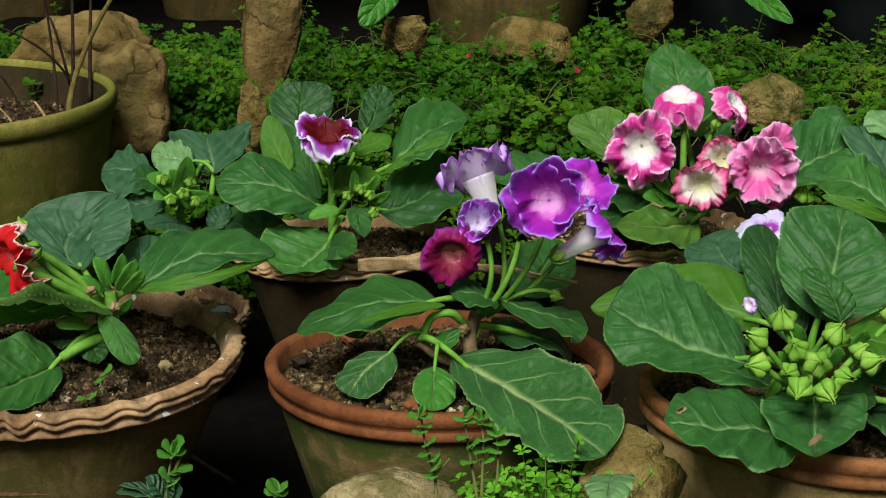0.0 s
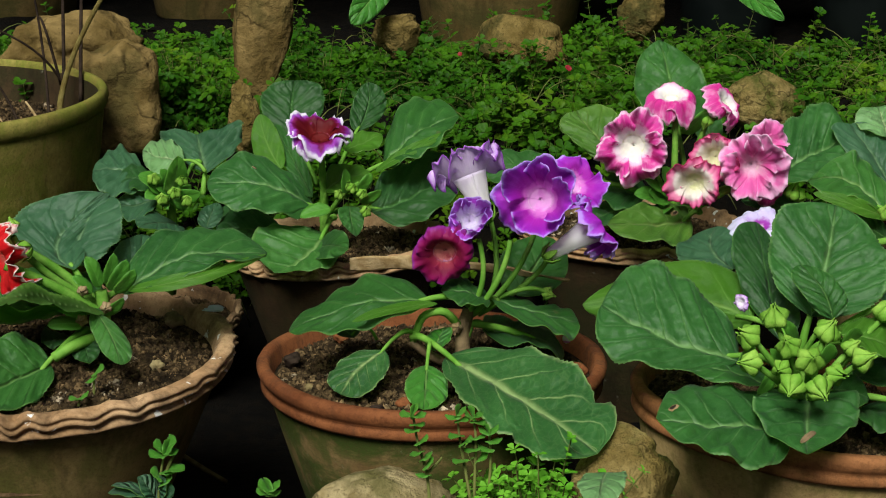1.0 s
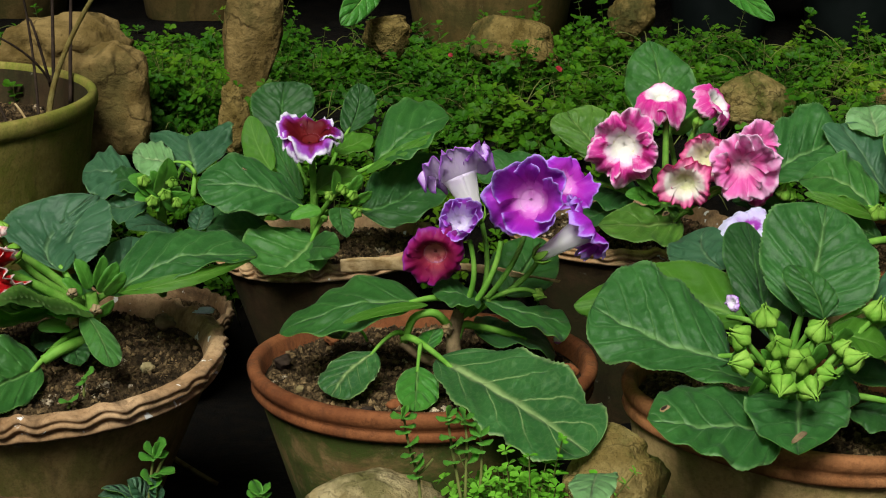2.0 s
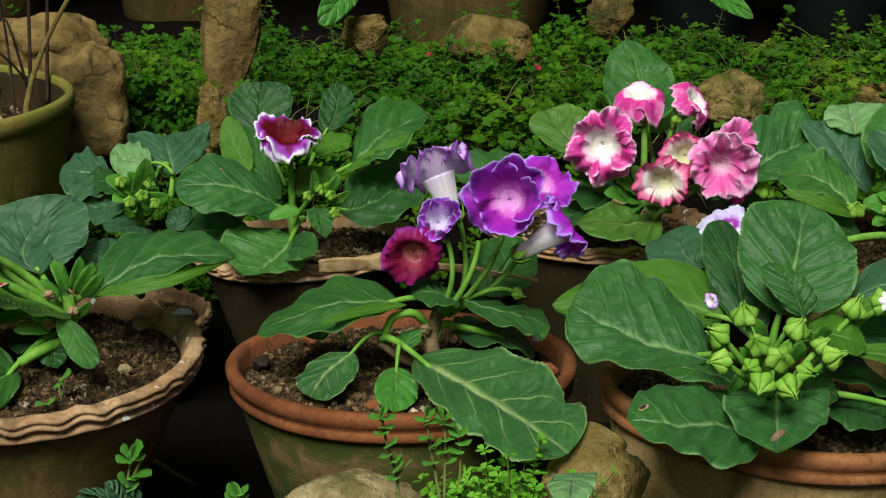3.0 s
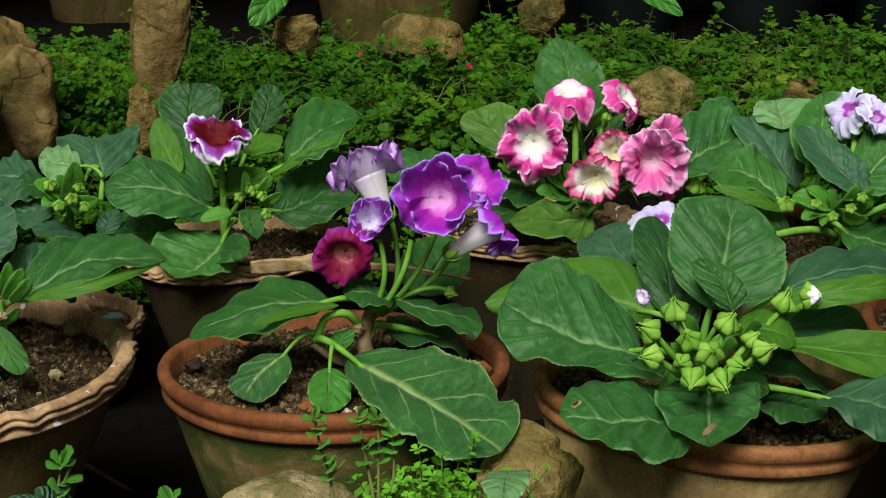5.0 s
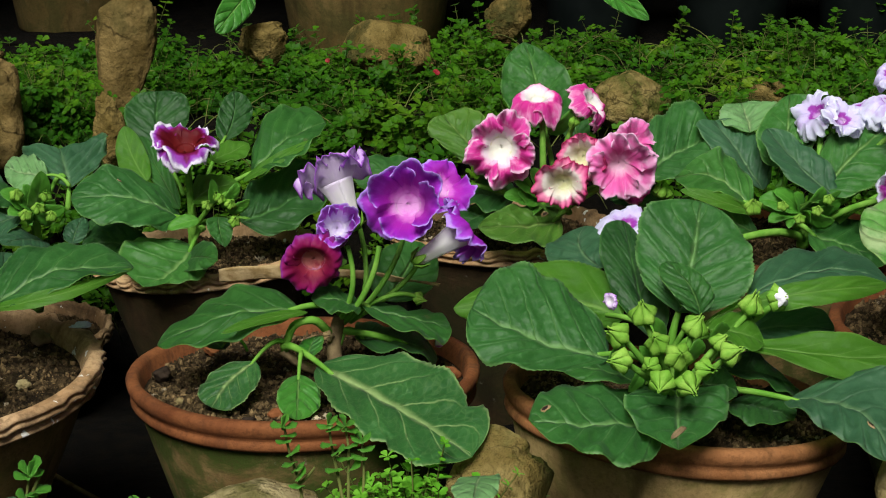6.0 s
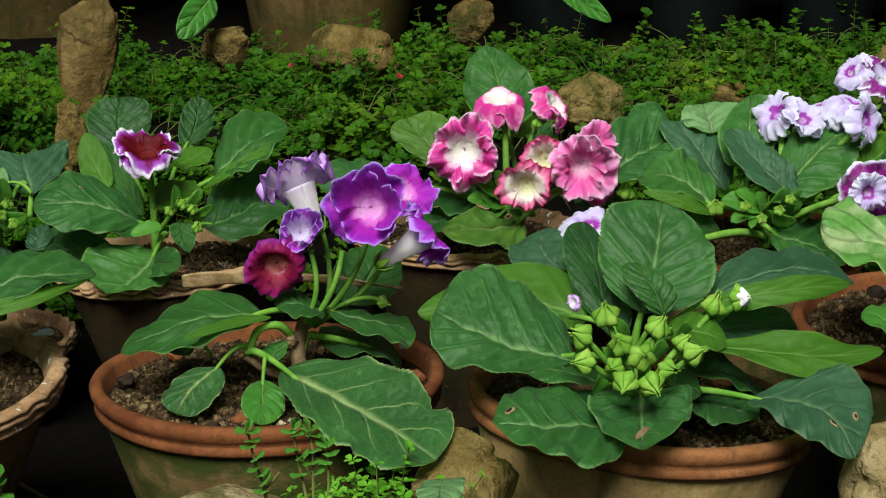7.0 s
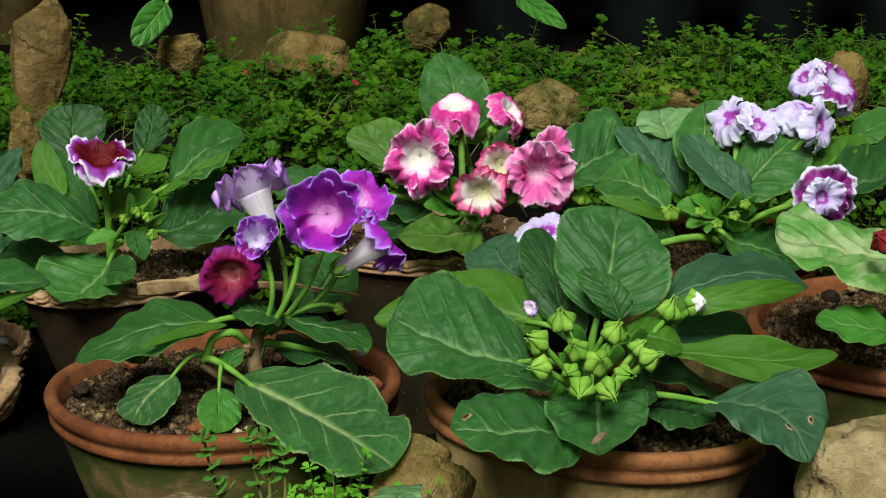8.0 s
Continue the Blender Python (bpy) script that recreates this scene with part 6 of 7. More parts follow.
# the last plain pot: pale mottled leaves and a red bud

blade(pale_plant, (0.597, 1.500, 0.323), (0.523, 1.495, 0.338), (0.453, 1.530, 0.356), (0.530, 1.570, 0.352), (0.487, 1.430, 0.329), "pale_broad", belly=(0.5, 0.4), blunt=(2.2, 2.0), ragged=0.03, stalk=(0.615, 1.486, 0.304))
blade(pale_plant, (0.559, 1.430, 0.274), (0.506, 1.415, 0.292), (0.460, 1.415, 0.301), (0.515, 1.460, 0.296), (0.491, 1.390, 0.291), "bright", belly=(0.5, 0.5), stalk=(0.613, 1.473, 0.264))
leaf(pale_plant, (0.608, 1.505, 0.269), (0.693, 1.531, 0.309), (0.012, -0.038, -0.020), 0.06, 0.06, "mid")
leaf(pale_plant, (0.592, 1.460, 0.252), (0.643, 1.409, 0.235), (-0.017, -0.052, -0.005), 0.06, 0.06, "mid")
bud(pale_plant, (0.524, 1.437, 0.368), (-0.647, -0.539, 0.539), 0.027, "red_bud")
stem(pale_plant, [(0.586, 1.473, 0.258), (0.567, 1.461, 0.319), (0.534, 1.444, 0.360)], 0.004, 0.003, "stem")
stem(pale_plant, [(0.589, 1.477, 0.240), (0.590, 1.483, 0.260), (0.588, 1.488, 0.276)], 0.008, 0.006, "stem")

# small things: fallen leaves, petals and flecks

def chip(plant, at, size, mat, name="clay_chip", flat=0.8):
    """A loose angular bit lying on the soil."""
    rng = random.Random(round(at[0] * 7777))
    bm = bmesh.new()
    bmesh.ops.create_icosphere(bm, subdivisions=3, radius=1.0)
    off = Vector((at[0] * 40, at[1] * 30, 0))
    for v in bm.verts:
        d = v.co.normalized()
        k = size * (1 + 0.45 * noise.noise(d * 1.4 + off) + 0.2 * noise.noise(d * 4 + off))
        v.co = Vector(at) + Vector((d.x * k, d.y * k * 0.8, d.z * k * flat))
    verts, faces = [v.co.copy() for v in bm.verts], [tuple(v.index for v in f.verts) for f in bm.faces]
    bm.free()
    return solid(name, verts, faces, mat, plant)


chip(red_plant, (-0.334, 1.592, 0.235), 0.01, "woody", "clay_chip")
chip(red_plant, (-0.327, 1.471, 0.233), 0.006, "stone_pale", "pebble")
chip(mid_plant, (-0.091, 1.375, 0.238), 0.007, "clay_rim", "clay_chip")
chip(mid_plant, (0.064, 1.466, 0.236), 0.009, "clay_rim", "clay_chip")
chip(mid_plant, (-0.162, 1.547, 0.236), 0.007, "clay_rim", "clay_chip")
chip(mid_plant, (-0.203, 1.488, 0.234), 0.008, "twig_dark", "clay_chip")
chip(mid_plant, (-0.114, 1.364, 0.236), 0.006, "twig_dark", "clay_chip")
chip(mid_plant, (-0.179, 1.418, 0.234), 0.005, "stone_pale", "pebble")
chip(pale_plant, (0.557, 1.674, 0.236), 0.01, "twig_dark", "clay_chip")
chip(pale_plant, (0.589, 1.700, 0.236), 0.006, "stone_pale", "pebble")
chip(red_plant, (-0.298, 1.614, 0.2405), 0.011, "pale_paint", "paint_fleck", 0.16)
twig = thing("fallen_twig", (-0.378, 1.763, 0.020), "thin brown twig lying on the dark soil", "twig")
stem(twig, [(-0.378, 1.763, 0.020), (-0.334, 1.694, 0.030), (-0.302, 1.677, 0.020)], 0.0035, 0.0025, "mossy_twig")

# ---- dry twigs of the shrub in the old pot ----
stem(old_pot, [(-0.547, 2.000, 0.329), (-0.539, 2.030, 0.404), (-0.487, 2.043, 0.502)], 0.0042, 0.0028, "mossy_twig")
stem(old_pot, [(-0.581, 2.160, 0.348), (-0.583, 2.181, 0.419), (-0.585, 2.200, 0.482)], 0.0026, 0.0020, "twig_dark")
stem(old_pot, [(-0.564, 2.176, 0.330), (-0.565, 2.199, 0.408), (-0.565, 2.221, 0.479)], 0.0028, 0.0021, "twig_dark")
stem(old_pot, [(-0.583, 2.087, 0.316), (-0.593, 2.115, 0.408), (-0.603, 2.119, 0.493)], 0.0020, 0.0014, "twig_dark")
stem(old_pot, [(-0.585, 2.162, 0.355), (-0.599, 2.160, 0.422), (-0.609, 2.166, 0.443)], 0.0020, 0.0014, "twig_dark")
stem(old_pot, [(-0.572, 2.123, 0.363), (-0.602, 2.095, 0.415), (-0.661, 2.063, 0.453)], 0.0018, 0.0011, "twig_dark")
stem(old_pot, [(-0.577, 1.944, 0.328), (-0.591, 1.956, 0.370), (-0.622, 1.951, 0.424)], 0.0018, 0.0012, "twig_dark")
stem(old_pot, [(-0.589, 1.927, 0.342), (-0.601, 1.933, 0.364), (-0.621, 1.937, 0.380)], 0.0012, 0.0007, "straw")
stem(old_pot, [(-0.573, 2.010, 0.337), (-0.584, 2.015, 0.354), (-0.592, 2.017, 0.364)], 0.0020, 0.0012, "straw")

# ---- stones ----
boulder("boulder", (-0.106, 1.245, 0.180), (0.068, 0.05, 0.060), "stone_pale", "rounded ochre stone beside the middle pot", 1)
boulder("boulder", (0.091, 1.259, 0.219), (0.049, 0.039, 0.042), "stone_moss", "mossy yellowish stone between two pots", 2, 20)
boulder("boulder", (0.446, 1.223, 0.235), (0.061, 0.049, 0.056), "stone_pale", "pale weathered stone beside the pots", 3, 0)
boulder("boulder", (-0.614, 2.360, 0.363), (0.098, 0.075, 0.062), "stone_ochre", "broad cracked ochre stone at the edge of the bed", 4, 0, 0.30, block=0.35)
boulder("boulder", (-0.534, 2.250, 0.323), (0.066, 0.06, 0.075), "stone_ochre", "ochre stone block below a larger stone", 14, 0, 0.26, block=0.45)
boulder("boulder", (-0.361, 2.420, 0.359), (0.043, 0.038, 0.112), "stone_ochre", "upright ochre stone in the ground cover", 5, 0, 0.24, flare=0.42, lean=0.32, block=0.2)
boulder("boulder", (-0.354, 2.215, 0.300), (0.024, 0.021, 0.045), "stone", "brown stone behind the leaves", 15, 0)
boulder("boulder", (0.015, 2.698, 0.318), (0.081, 0.065, 0.053), "stone", "round ochre stone half hidden in ground cover", 6, 0)
boulder("boulder", (0.354, 2.345, 0.305), (0.055, 0.042, 0.045), "stone_moss", "rounded mossy stone in the ground cover", 7, 0, 0.24)
boulder("boulder", (0.227, 2.951, 0.327), (0.044, 0.035, 0.044), "stone", "small brown stone among the rear containers", 8, 0)
boulder("boulder", (-0.174, 2.636, 0.344), (0.040, 0.032, 0.035), "stone", "small brown stone in the ground cover", 9, 0)
boulder("boulder", (0.764, 2.314, 0.334), (0.044, 0.035, 0.048), "stone", "brown stone behind the lilac flowers", 10, 0)
boulder("boulder", (0.537, 2.287, 0.320), (0.031, 0.025, 0.023), "stone", "flat brown stone in the ground cover", 11, 0)


# ---- the row of containers behind ----
def back_pot(at, r, h, mat, label, name="clay_pot"):
    ob = thing(name, at, label, "pot")
    lathe("body", [(0.001, 0.0), (r * 0.70, 0.0), (r * 0.72, 0.006), (r * 0.86, h * 0.5), (r, h * 0.94)], at, mat, ob)
    lathe("rim", [(r * 0.99, h * 0.93), (r * 1.06, h * 0.935), (r * 1.07, h * 0.99), (r * 1.02, h), (r * 0.95, h * 0.99), (r * 0.92, h * 0.8), (r * 0.001, h * 0.8)], at, mat, ob)
    return ob


back_clay = back_pot((-0.020, 3.080, 0.245), 0.185, 0.34, "old_clay", "large old clay pot at the back of the bed")
back_pot((-0.600, 3.420, 0.245), 0.16, 0.32, "old_clay", "shaded old clay pot behind the stones")
back_pot((-1.000, 3.400, 0.245), 0.17, 0.32, "old_clay", "shaded old clay pot behind the stones")
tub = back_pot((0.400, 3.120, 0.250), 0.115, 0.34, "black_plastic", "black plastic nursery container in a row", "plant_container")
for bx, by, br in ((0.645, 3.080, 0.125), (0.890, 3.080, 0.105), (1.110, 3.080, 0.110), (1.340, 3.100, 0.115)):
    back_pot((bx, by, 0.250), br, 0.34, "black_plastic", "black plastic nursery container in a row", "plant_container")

leaf(tub, (0.374, 2.860, 0.391), (0.432, 2.720, 0.362), (0.010, 0.004, 0.013), 0.06, 0.12, "bright")
stem(tub, [(0.381, 3.132, 0.351), (0.381, 3.104, 0.466), (0.374, 2.860, 0.391)], 0.004, 0.003, "stem")

leaf(back_clay, (-0.194, 2.620, 0.425), (-0.238, 2.540, 0.378), (0.020, 0.006, -0.012), 0.06, 0.12, "bright")
stem(back_clay, [(-0.063, 3.165, 0.383), (-0.142, 3.048, 0.526), (-0.194, 2.620, 0.425)], 0.004, 0.003, "stem")

weed = thing("weed", (-0.257, 1.122, 0.230), "tall green weed with round leaves beside the wavy pot", "weed")
stem(weed, [(-0.257, 1.122, 0.230), (-0.257, 1.133, 0.265), (-0.253, 1.142, 0.293)], 0.0014, 0.0009, "cover_stem")
stem(weed, [(-0.252, 1.137, 0.277), (-0.249, 1.139, 0.285), (-0.245, 1.141, 0.291)], 0.0014, 0.0009, "cover_stem")
leaf(weed, (-0.253, 1.142, 0.293), (-0.244, 1.138, 0.302), (-0.005, 0.010, -0.001), 0.08, 0.1, "tuft")
leaf(weed, (-0.253, 1.142, 0.293), (-0.260, 1.137, 0.298), (0.001, -0.010, 0.000), 0.08, 0.1, "tuft")
leaf(weed, (-0.253, 1.141, 0.291), (-0.244, 1.136, 0.293), (-0.002, 0.010, -0.001), 0.08, 0.1, "tuft")
leaf(weed, (-0.254, 1.141, 0.290), (-0.262, 1.134, 0.291), (0.003, -0.010, 0.001), 0.08, 0.1, "tuft")
leaf(weed, (-0.252, 1.141, 0.292), (-0.252, 1.138, 0.302), (-0.002, -0.009, 0.004), 0.08, 0.1, "tuft")
leaf(weed, (-0.254, 1.137, 0.278), (-0.238, 1.133, 0.282), (-0.002, 0.010, -0.001), 0.08, 0.1, "tuft")
leaf(weed, (-0.255, 1.135, 0.273), (-0.262, 1.131, 0.280), (0.001, -0.010, 0.001), 0.08, 0.1, "tuft")
leaf(weed, (-0.256, 1.134, 0.269), (-0.247, 1.131, 0.276), (-0.004, 0.010, -0.002), 0.08, 0.1, "tuft")
leaf(weed, (-0.254, 1.137, 0.278), (-0.245, 1.132, 0.280), (-0.002, 0.010, -0.001), 0.08, 0.1, "tuft")
weed = thing("weed", (-0.257, 1.122, 0.230), "low grey-green weed with broad leaves", "weed")
stem(weed, [(-0.257, 1.122, 0.230), (-0.258, 1.128, 0.249), (-0.259, 1.130, 0.257)], 0.0014, 0.0009, "cover_stem")
leaf(weed, (-0.258, 1.131, 0.257), (-0.271, 1.130, 0.277), (-0.003, -0.010, 0.000), 0.08, 0.1, "grey")
leaf(weed, (-0.257, 1.131, 0.257), (-0.245, 1.128, 0.269), (-0.006, 0.010, 0.000), 0.08, 0.1, "grey")
leaf(weed, (-0.259, 1.130, 0.257), (-0.275, 1.126, 0.264), (0.001, -0.011, -0.001), 0.08, 0.1, "grey")
leaf(weed, (-0.257, 1.132, 0.261), (-0.252, 1.130, 0.276), (-0.007, 0.009, -0.003), 0.08, 0.1, "grey")
leaf(weed, (-0.259, 1.131, 0.259), (-0.293, 1.126, 0.267), (0.002, -0.010, 0.000), 0.08, 0.1, "grey")
leaf(weed, (-0.260, 1.131, 0.258), (-0.290, 1.127, 0.272), (0.001, -0.010, 0.001), 0.08, 0.1, "grey")
weed = thing("weed", (-0.176, 1.126, 0.230), "small green weed seedling with round leaves", "weed")
stem(weed, [(-0.176, 1.126, 0.230), (-0.176, 1.133, 0.254), (-0.176, 1.136, 0.265)], 0.0014, 0.0009, "cover_stem")
leaf(weed, (-0.176, 1.136, 0.265), (-0.168, 1.132, 0.271), (-0.003, 0.010, -0.002), 0.08, 0.1, "tuft")
leaf(weed, (-0.176, 1.136, 0.265), (-0.183, 1.131, 0.271), (0.000, -0.010, 0.001), 0.08, 0.1, "tuft")
leaf(weed, (-0.176, 1.136, 0.263), (-0.170, 1.130, 0.264), (-0.000, 0.010, -0.001), 0.08, 0.1, "tuft")
leaf(weed, (-0.176, 1.136, 0.264), (-0.182, 1.130, 0.264), (0.003, -0.010, 0.001), 0.08, 0.1, "tuft")
leaf(weed, (-0.176, 1.136, 0.266), (-0.175, 1.133, 0.274), (-0.005, 0.009, -0.004), 0.08, 0.1, "tuft")
weed = thing("weed", (-0.059, 1.180, 0.220), "tall thin creeping weed against the clay rim", "weed")
stem(weed, [(-0.059, 1.180, 0.220), (-0.062, 1.191, 0.257), (-0.070, 1.197, 0.278), (-0.074, 1.204, 0.300)], 0.0014, 0.0009, "cover_stem")
stem(weed, [(-0.062, 1.191, 0.257), (-0.057, 1.193, 0.261), (-0.051, 1.195, 0.268)], 0.0014, 0.0009, "cover_stem")
leaf(weed, (-0.074, 1.203, 0.299), (-0.082, 1.197, 0.300), (0.001, -0.010, 0.001), 0.08, 0.1, "tuft")
leaf(weed, (-0.074, 1.204, 0.300), (-0.070, 1.199, 0.306), (-0.002, 0.010, -0.002), 0.08, 0.1, "tuft")
leaf(weed, (-0.073, 1.203, 0.298), (-0.065, 1.198, 0.300), (-0.001, 0.010, -0.001), 0.08, 0.1, "tuft")
leaf(weed, (-0.071, 1.200, 0.288), (-0.077, 1.194, 0.288), (0.001, -0.010, 0.002), 0.08, 0.1, "tuft")
leaf(weed, (-0.070, 1.197, 0.278), (-0.063, 1.192, 0.283), (-0.001, 0.010, -0.002), 0.08, 0.1, "tuft")
leaf(weed, (-0.068, 1.195, 0.272), (-0.072, 1.189, 0.271), (0.002, -0.010, 0.002), 0.08, 0.1, "tuft")
leaf(weed, (-0.064, 1.192, 0.261), (-0.058, 1.188, 0.267), (-0.002, 0.010, -0.002), 0.08, 0.1, "tuft")
leaf(weed, (-0.062, 1.190, 0.255), (-0.068, 1.184, 0.256), (0.001, -0.010, 0.002), 0.08, 0.1, "tuft")
leaf(weed, (-0.073, 1.201, 0.292), (-0.067, 1.195, 0.293), (0.000, 0.010, -0.002), 0.08, 0.1, "tuft")
leaf(weed, (-0.066, 1.194, 0.266), (-0.060, 1.189, 0.271), (-0.001, 0.010, -0.002), 0.08, 0.1, "tuft")
leaf(weed, (-0.074, 1.203, 0.299), (-0.075, 1.199, 0.307), (-0.002, -0.009, 0.003), 0.08, 0.1, "tuft")
weed = thing("weed", (-0.026, 1.181, 0.220), "tall thin creeping weed against the clay rim", "weed")
stem(weed, [(-0.026, 1.181, 0.220), (-0.032, 1.191, 0.253), (-0.038, 1.200, 0.282), (-0.040, 1.205, 0.299)], 0.0014, 0.0009, "cover_stem")
stem(weed, [(-0.026, 1.181, 0.220), (-0.026, 1.191, 0.253), (-0.025, 1.200, 0.282), (-0.028, 1.205, 0.298)], 0.0014, 0.0009, "cover_stem")
stem(weed, [(-0.018, 1.182, 0.220), (-0.014, 1.194, 0.262), (-0.016, 1.202, 0.286)], 0.0014, 0.0009, "cover_stem")
leaf(weed, (-0.040, 1.204, 0.298), (-0.046, 1.198, 0.298), (0.001, -0.010, 0.001), 0.08, 0.1, "tuft")
leaf(weed, (-0.040, 1.205, 0.299), (-0.034, 1.200, 0.304), (-0.002, 0.010, -0.002), 0.08, 0.1, "tuft")
leaf(weed, (-0.039, 1.204, 0.295), (-0.032, 1.198, 0.297), (0.000, 0.010, -0.001), 0.08, 0.1, "tuft")
leaf(weed, (-0.037, 1.200, 0.284), (-0.044, 1.194, 0.284), (0.001, -0.010, 0.002), 0.08, 0.1, "tuft")
leaf(weed, (-0.036, 1.198, 0.278), (-0.029, 1.194, 0.282), (-0.001, 0.010, -0.002), 0.08, 0.1, "tuft")
leaf(weed, (-0.028, 1.204, 0.297), (-0.033, 1.199, 0.301), (-0.001, -0.010, 0.002), 0.08, 0.1, "tuft")
leaf(weed, (-0.028, 1.204, 0.297), (-0.021, 1.200, 0.301), (-0.001, 0.010, -0.002), 0.08, 0.1, "tuft")
leaf(weed, (-0.027, 1.204, 0.294), (-0.020, 1.198, 0.294), (0.001, 0.010, -0.002), 0.08, 0.1, "tuft")
leaf(weed, (-0.026, 1.200, 0.282), (-0.019, 1.195, 0.285), (-0.000, 0.010, -0.002), 0.08, 0.1, "tuft")
leaf(weed, (-0.025, 1.198, 0.274), (-0.031, 1.191, 0.274), (0.001, -0.010, 0.002), 0.08, 0.1, "tuft")
leaf(weed, (-0.034, 1.195, 0.266), (-0.040, 1.188, 0.266), (0.001, -0.010, 0.002), 0.08, 0.1, "tuft")
leaf(weed, (-0.024, 1.195, 0.266), (-0.017, 1.191, 0.270), (-0.001, 0.010, -0.001), 0.08, 0.1, "tuft")
leaf(weed, (-0.040, 1.205, 0.299), (-0.041, 1.201, 0.307), (-0.002, -0.009, 0.004), 0.08, 0.1, "tuft")
leaf(weed, (-0.028, 1.204, 0.297), (-0.027, 1.201, 0.306), (-0.003, 0.009, -0.004), 0.08, 0.1, "tuft")
leaf(weed, (-0.016, 1.202, 0.286), (-0.022, 1.196, 0.289), (-0.001, -0.010, 0.001), 0.08, 0.1, "tuft")
leaf(weed, (-0.016, 1.202, 0.286), (-0.009, 1.197, 0.290), (-0.001, 0.010, -0.001), 0.08, 0.1, "tuft")
leaf(weed, (-0.015, 1.200, 0.280), (-0.008, 1.194, 0.281), (0.001, 0.010, -0.001), 0.08, 0.1, "tuft")
leaf(weed, (-0.014, 1.198, 0.274), (-0.021, 1.192, 0.275), (0.001, -0.010, 0.001), 0.08, 0.1, "tuft")
leaf(weed, (-0.016, 1.202, 0.286), (-0.016, 1.198, 0.294), (-0.003, 0.009, -0.004), 0.08, 0.1, "tuft")
weed = thing("weed", (-0.370, 1.400, 0.231), "tiny seedling sprouting from the soil", "weed")
stem(weed, [(-0.370, 1.400, 0.231), (-0.370, 1.403, 0.241), (-0.370, 1.406, 0.250)], 0.0014, 0.0009, "cover_stem")
leaf(weed, (-0.370, 1.406, 0.249), (-0.361, 1.402, 0.255), (-0.003, 0.010, -0.001), 0.08, 0.1, "tuft")
leaf(weed, (-0.370, 1.405, 0.247), (-0.371, 1.398, 0.244), (0.005, -0.010, 0.002), 0.08, 0.1, "tuft")
weed = thing("weed", (-0.379, 1.378, 0.229), "tiny seedling sprouting from the soil", "weed")
stem(weed, [(-0.379, 1.378, 0.229), (-0.378, 1.380, 0.233), (-0.378, 1.380, 0.236)], 0.0014, 0.0009, "cover_stem")
leaf(weed, (-0.378, 1.380, 0.235), (-0.370, 1.376, 0.240), (-0.003, 0.010, -0.002), 0.08, 0.1, "tuft")
leaf(weed, (-0.378, 1.380, 0.235), (-0.384, 1.374, 0.236), (0.003, -0.010, 0.002), 0.08, 0.1, "tuft")
fallen_leaf = thing("fallen_leaf", (0.074, 1.188, 0.261), "pale green leaf lying on the creeping weeds", "leaf")
leaf(fallen_leaf, (0.074, 1.188, 0.261), (0.064, 1.116, 0.268), (0.018, 0.001, 0.001), 0.05, 0.1, "pale", name="blade")
fallen_petal = thing("fallen_petal", (0.054, 1.507, 0.248), "lilac petal fallen on the soil", "petal")
leaf(fallen_petal, (0.054, 1.507, 0.248), (0.055, 1.510, 0.258), (0.004, 0.000, 0.000), 0.05, 0.1, "lilac", name="blade")
fallen_petal = thing("fallen_petal", (0.084, 2.524, 0.319), "red petal fallen on the ground cover", "petal")
leaf(fallen_petal, (0.084, 2.524, 0.319), (0.091, 2.517, 0.312), (0.003, 0.003, 0.002), 0.05, 0.1, "red_petal", name="blade")
fallen_petal = thing("fallen_petal", (-0.080, 2.572, 0.327), "red petal fallen on the ground cover", "petal")
leaf(fallen_petal, (-0.080, 2.572, 0.327), (-0.073, 2.572, 0.324), (0.001, 0.001, 0.003), 0.05, 0.1, "red_petal", name="blade")
dry_scrap = thing("dry_scrap", (0.215, 1.167, 0.297), "shrivelled brown petal lying on a leaf", "petal")
leaf(dry_scrap, (0.215, 1.167, 0.297), (0.230, 1.186, 0.299), (0.002, -0.001, -0.001), 0.05, 0.1, "woody", name="blade")

# a dead strap leaf, brown and dry, lying from the rear rim across the middle pot
dry_blade = thing("dry_leaf_blade", (-0.156, 1.60, 0.28), "long dry brown leaf blade lying across the pots", "dead leaf")
g = np.zeros((30, 7, 3))
b0, b1 = np.array((-0.161, 1.633, 0.279)), np.array((0.055, 1.525, 0.307))
for i in range(30):
    u = i / 29
    w = 0.0115 * (1 - u) ** 0.85 * (0.55 + 0.45 * min(1, u * 9)) + 0.0006
    for j in range(7):
        v = (j - 3) / 3
        g[i, j] = b0 + (b1 - b0) * u + np.array([0.002 * v * math.sin(5 * u), -0.35 * w * v, w * v * 0.9]) + np.array([0, 0, 0.007 * math.sin(3.3 * u + 0.3) + 0.0018 * abs(v) + 0.0012 * math.sin(17 * u + 2 * v)])
sheet("blade", g, 0.0008, ["straw", "straw"], dry_blade)



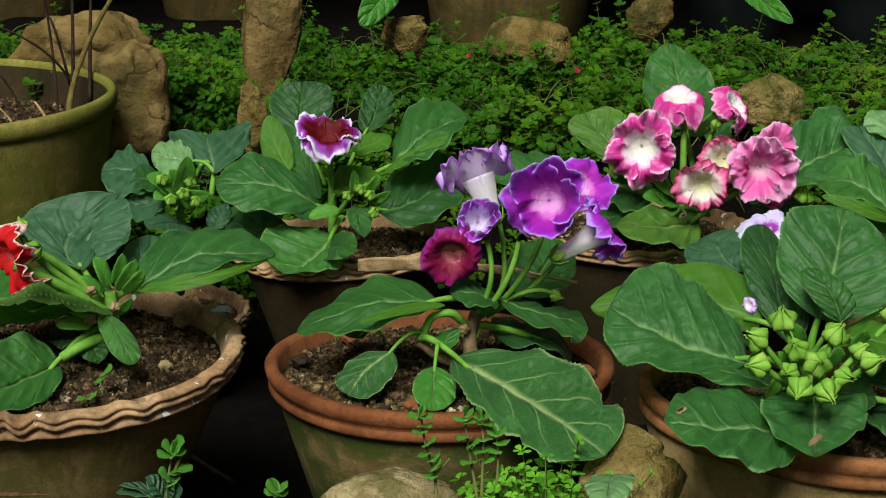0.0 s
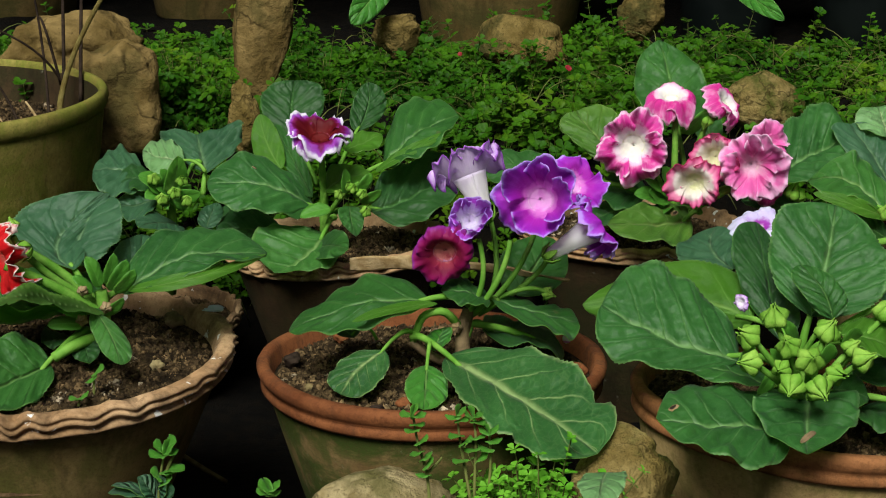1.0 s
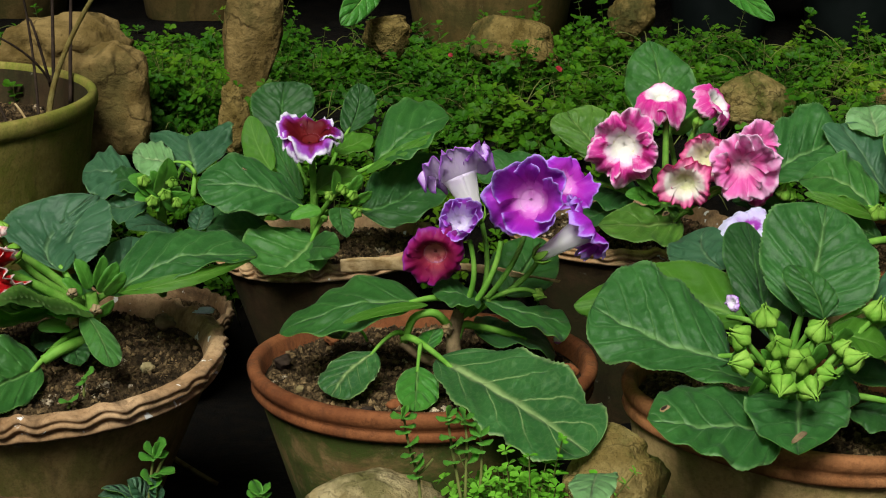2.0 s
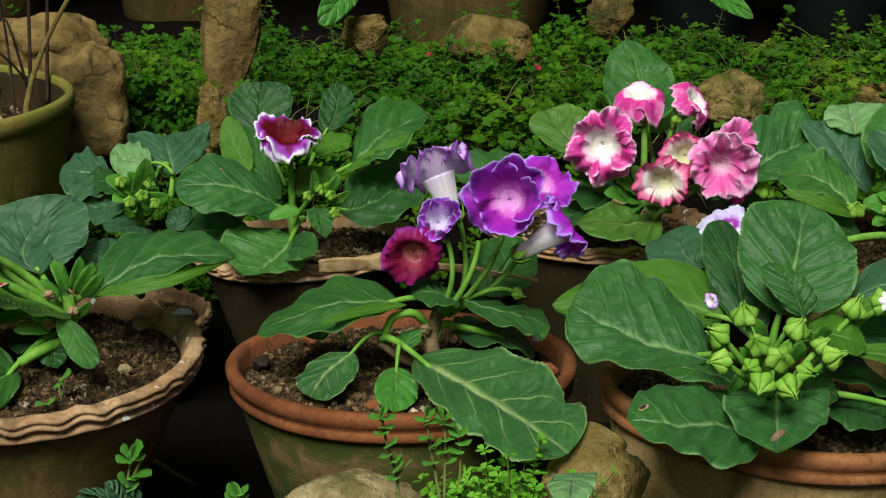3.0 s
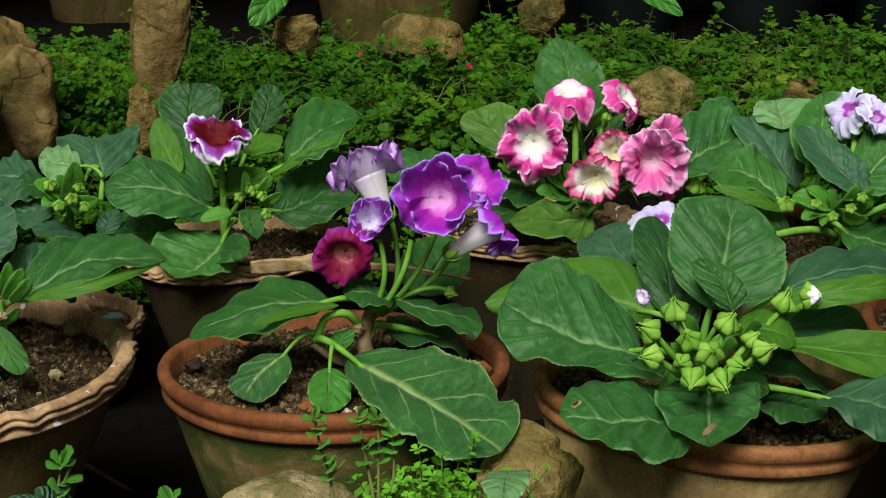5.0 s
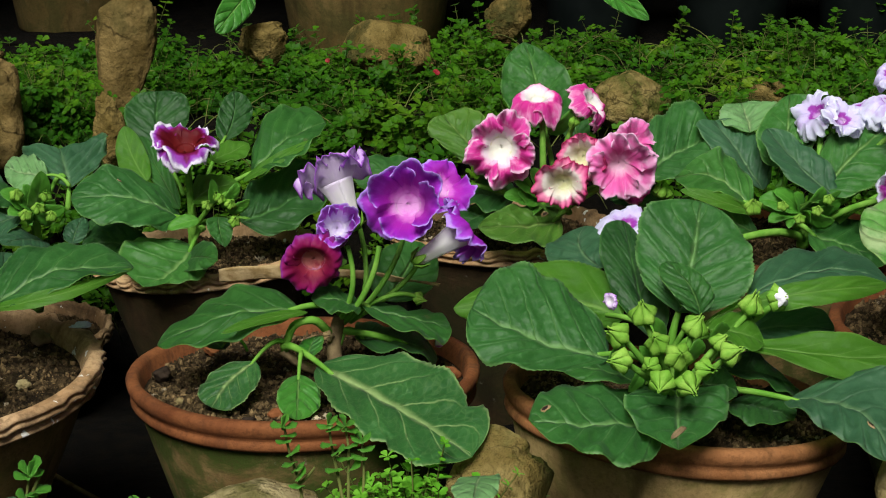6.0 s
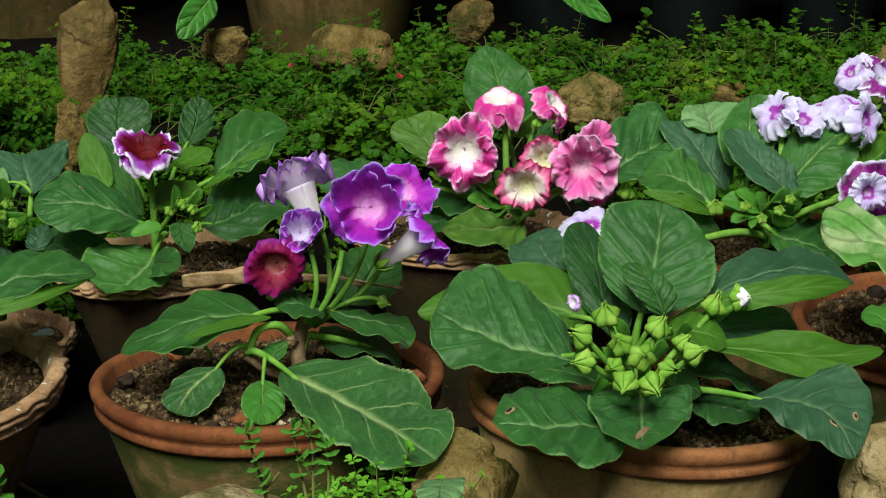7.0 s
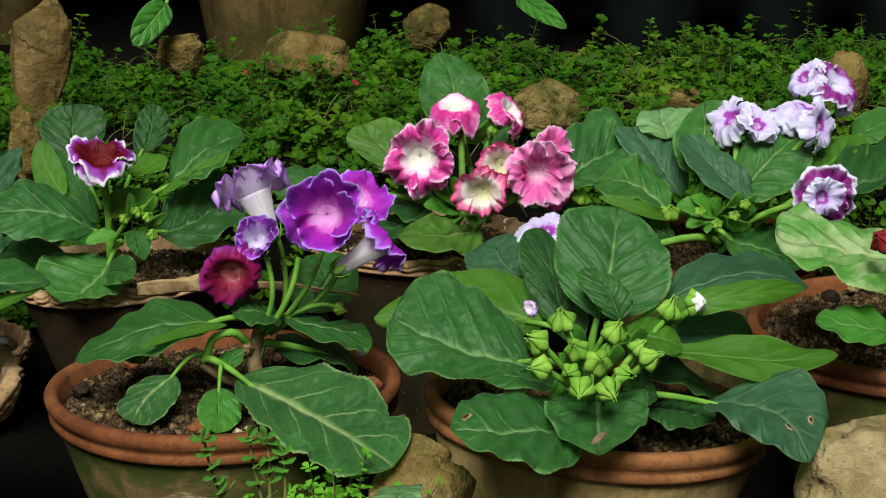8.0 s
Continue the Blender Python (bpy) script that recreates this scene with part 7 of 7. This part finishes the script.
# ---- ground cover: a mat of small round leaves on thin stems ----
def mat_of_leaves(name, spots, mat, label, seed, size=0.0069, tall=(0.02, 0.07), tufts=0.025):
    rng = random.Random(seed)
    verts, faces, slots = [], [], []
    for x, y in spots:
        z = ground_z(x, y)
        h = rng.uniform(*tall) * (0.55 + 1.5 * max(0, noise.noise(Vector((x * 9, y * 9, 9))) + 0.22))
        h *= 1 - 0.45 * smooth(2.5, 2.95, y)
        if rng.random() < tufts:
            h = rng.uniform(0.07, 0.12)
        lean = Vector((rng.gauss(0, 0.32), rng.gauss(-0.30, 0.34), 1)).normalized()
        foot = Vector((x, y, z - 0.006))
        top = foot + lean * h
        e1 = lean.cross(Vector((0.2, 0.9, 0.3))).normalized()
        e2 = lean.cross(e1)
        k = len(verts)
        w = 0.0007
        for p in (foot, top):
            for c in ((w, 0, 0), (-w * 0.5, w * 0.87, 0), (-w * 0.5, -w * 0.87, 0)):
                verts.append(tuple(p + Vector(c)))
        for q in range(3):
            faces.append((k + q, k + (q + 1) % 3, k + 3 + (q + 1) % 3, k + 3 + q))
            slots.append(1)
        whorls = max(1, int(h / 0.012))
        tint = rng.uniform(0.75, 1.2)
        for wv in range(whorls):
            at = foot + lean * (h * (1 - wv / (whorls + 0.6)))
            n = rng.choice((4, 5, 5, 6)) if wv == 0 else rng.choice((2, 2, 3))
            a0 = rng.uniform(0, 6.28)
            for i in range(n):
                a = a0 + 6.283 * i / n + rng.uniform(-0.3, 0.3)
                sz = size * rng.uniform(0.55, 1.15) * tint * (1.0 if wv else 0.92)
                face = lean * rng.uniform(0.0, 0.75) if wv == 0 else Vector((0, -0.12, rng.uniform(-0.2, 0.8)))
                d = (e1 * math.cos(a) + e2 * math.sin(a) + face).normalized()
                side = (e2 * math.cos(a) - e1 * math.sin(a) + lean * rng.uniform(-0.25, 0.25)).normalized()
                nn = d.cross(side)
                k = len(verts)
                for u, v, b in ((0.10, 0, 0), (0.70, 0.42, 0.10), (1.30, 0.72, 0.06), (1.85, 0.50, -0.05), (1.85, -0.50, -0.05), (1.30, -0.72, 0.06), (0.70, -0.42, 0.10), (1.25, 0, -0.10)):
                    verts.append(tuple(at + d * (u * sz) + side * (v * sz) + nn * (b * sz * 1.5)))
                for q in range(7):
                    faces.append((k + q, k + (q + 1) % 7, k + 7))
                    slots.append(0)
    ob = solid(name, verts, faces, [mat, "cover_stem"], None, "", True, None, slots)
    return tagged(ob, label, "ground cover", kind="stuff")


# no sprigs grow where the larger stones stand
STONE_SPOTS = ((-0.534, 2.25, 0.075, 0.06), (-0.614, 2.36, 0.10, 0.075), (-0.35, 2.415, 0.055, 0.045), (0.015, 2.698, 0.08, 0.065), (0.368, 2.352, 0.046, 0.04))
rng = random.Random(77)
spots = []
while len(spots) < 11500:
    x, y = rng.uniform(-1.7, 2.0), rng.uniform(2.12, 3.10)
    if any(((x - sx) / rx) ** 2 + ((y - sy) / ry) ** 2 < 1 for sx, sy, rx, ry in STONE_SPOTS):
        continue
    clump = noise.noise(Vector((x * 5, y * 5, 1.7)))
    rim = smooth(-1.7, -1.1, x) * smooth(2.0, 1.4, x) * smooth(2.04, 2.16, y + 0.06 * clump) * smooth(3.12, 2.95, y + 0.1 * clump)
    if rng.random() < (0.45 + 1.3 * clump) * rim:
        spots.append((x, y))
mat_of_leaves("ground_cover", spots, "cover_leaf", "dense mat of small round green leaves over the bed", 5)

spots = []
while len(spots) < 1000:
    x, y = rng.gauss(-0.02, 0.035), rng.uniform(1.17, 1.29)
    if -0.085 < x < 0.035:
        spots.append((x, y))
mat_of_leaves("ground_cover", spots, "cover_front", "bright green creeping weeds at the foot of the pots", 6, 0.0047, (0.05, 0.115), 0.0)
spots = [(rng.uniform(0.01, 0.115), rng.uniform(1.165, 1.25)) for _ in range(650)]
mat_of_leaves("ground_cover", spots, "cover_front", "low bright green weeds in front of a mossy stone", 7, 0.0047, (0.03, 0.075), 0.0)


# a tangle of thin dry runners through the mat
verts, faces = [], []
for _ in range(600):
    x, y = rng.uniform(-1.2, 1.5), rng.uniform(2.1, 2.95)
    z = ground_z(x, y)
    a, ln = rng.uniform(0, 6.28), rng.uniform(0.05, 0.13)
    p0 = Vector((x, y, z))
    p2 = p0 + Vector((math.cos(a) * ln, math.sin(a) * ln, rng.uniform(0.0, 0.05)))
    p1 = (p0 + p2) / 2 + Vector((0, 0, rng.uniform(0.01, 0.03)))
    v, f = tube_data([p0, p1, p2], 0.0010, 0.0006, 3, 7)
    k = len(verts)
    verts += [tuple(q) for q in v]
    faces += [tuple(k + q for q in face) for face in f]
tagged(solid("dry_runners", verts, faces, "cover_stem"), "thin yellowish runners tangled in the ground cover", "ground cover", kind="stuff")
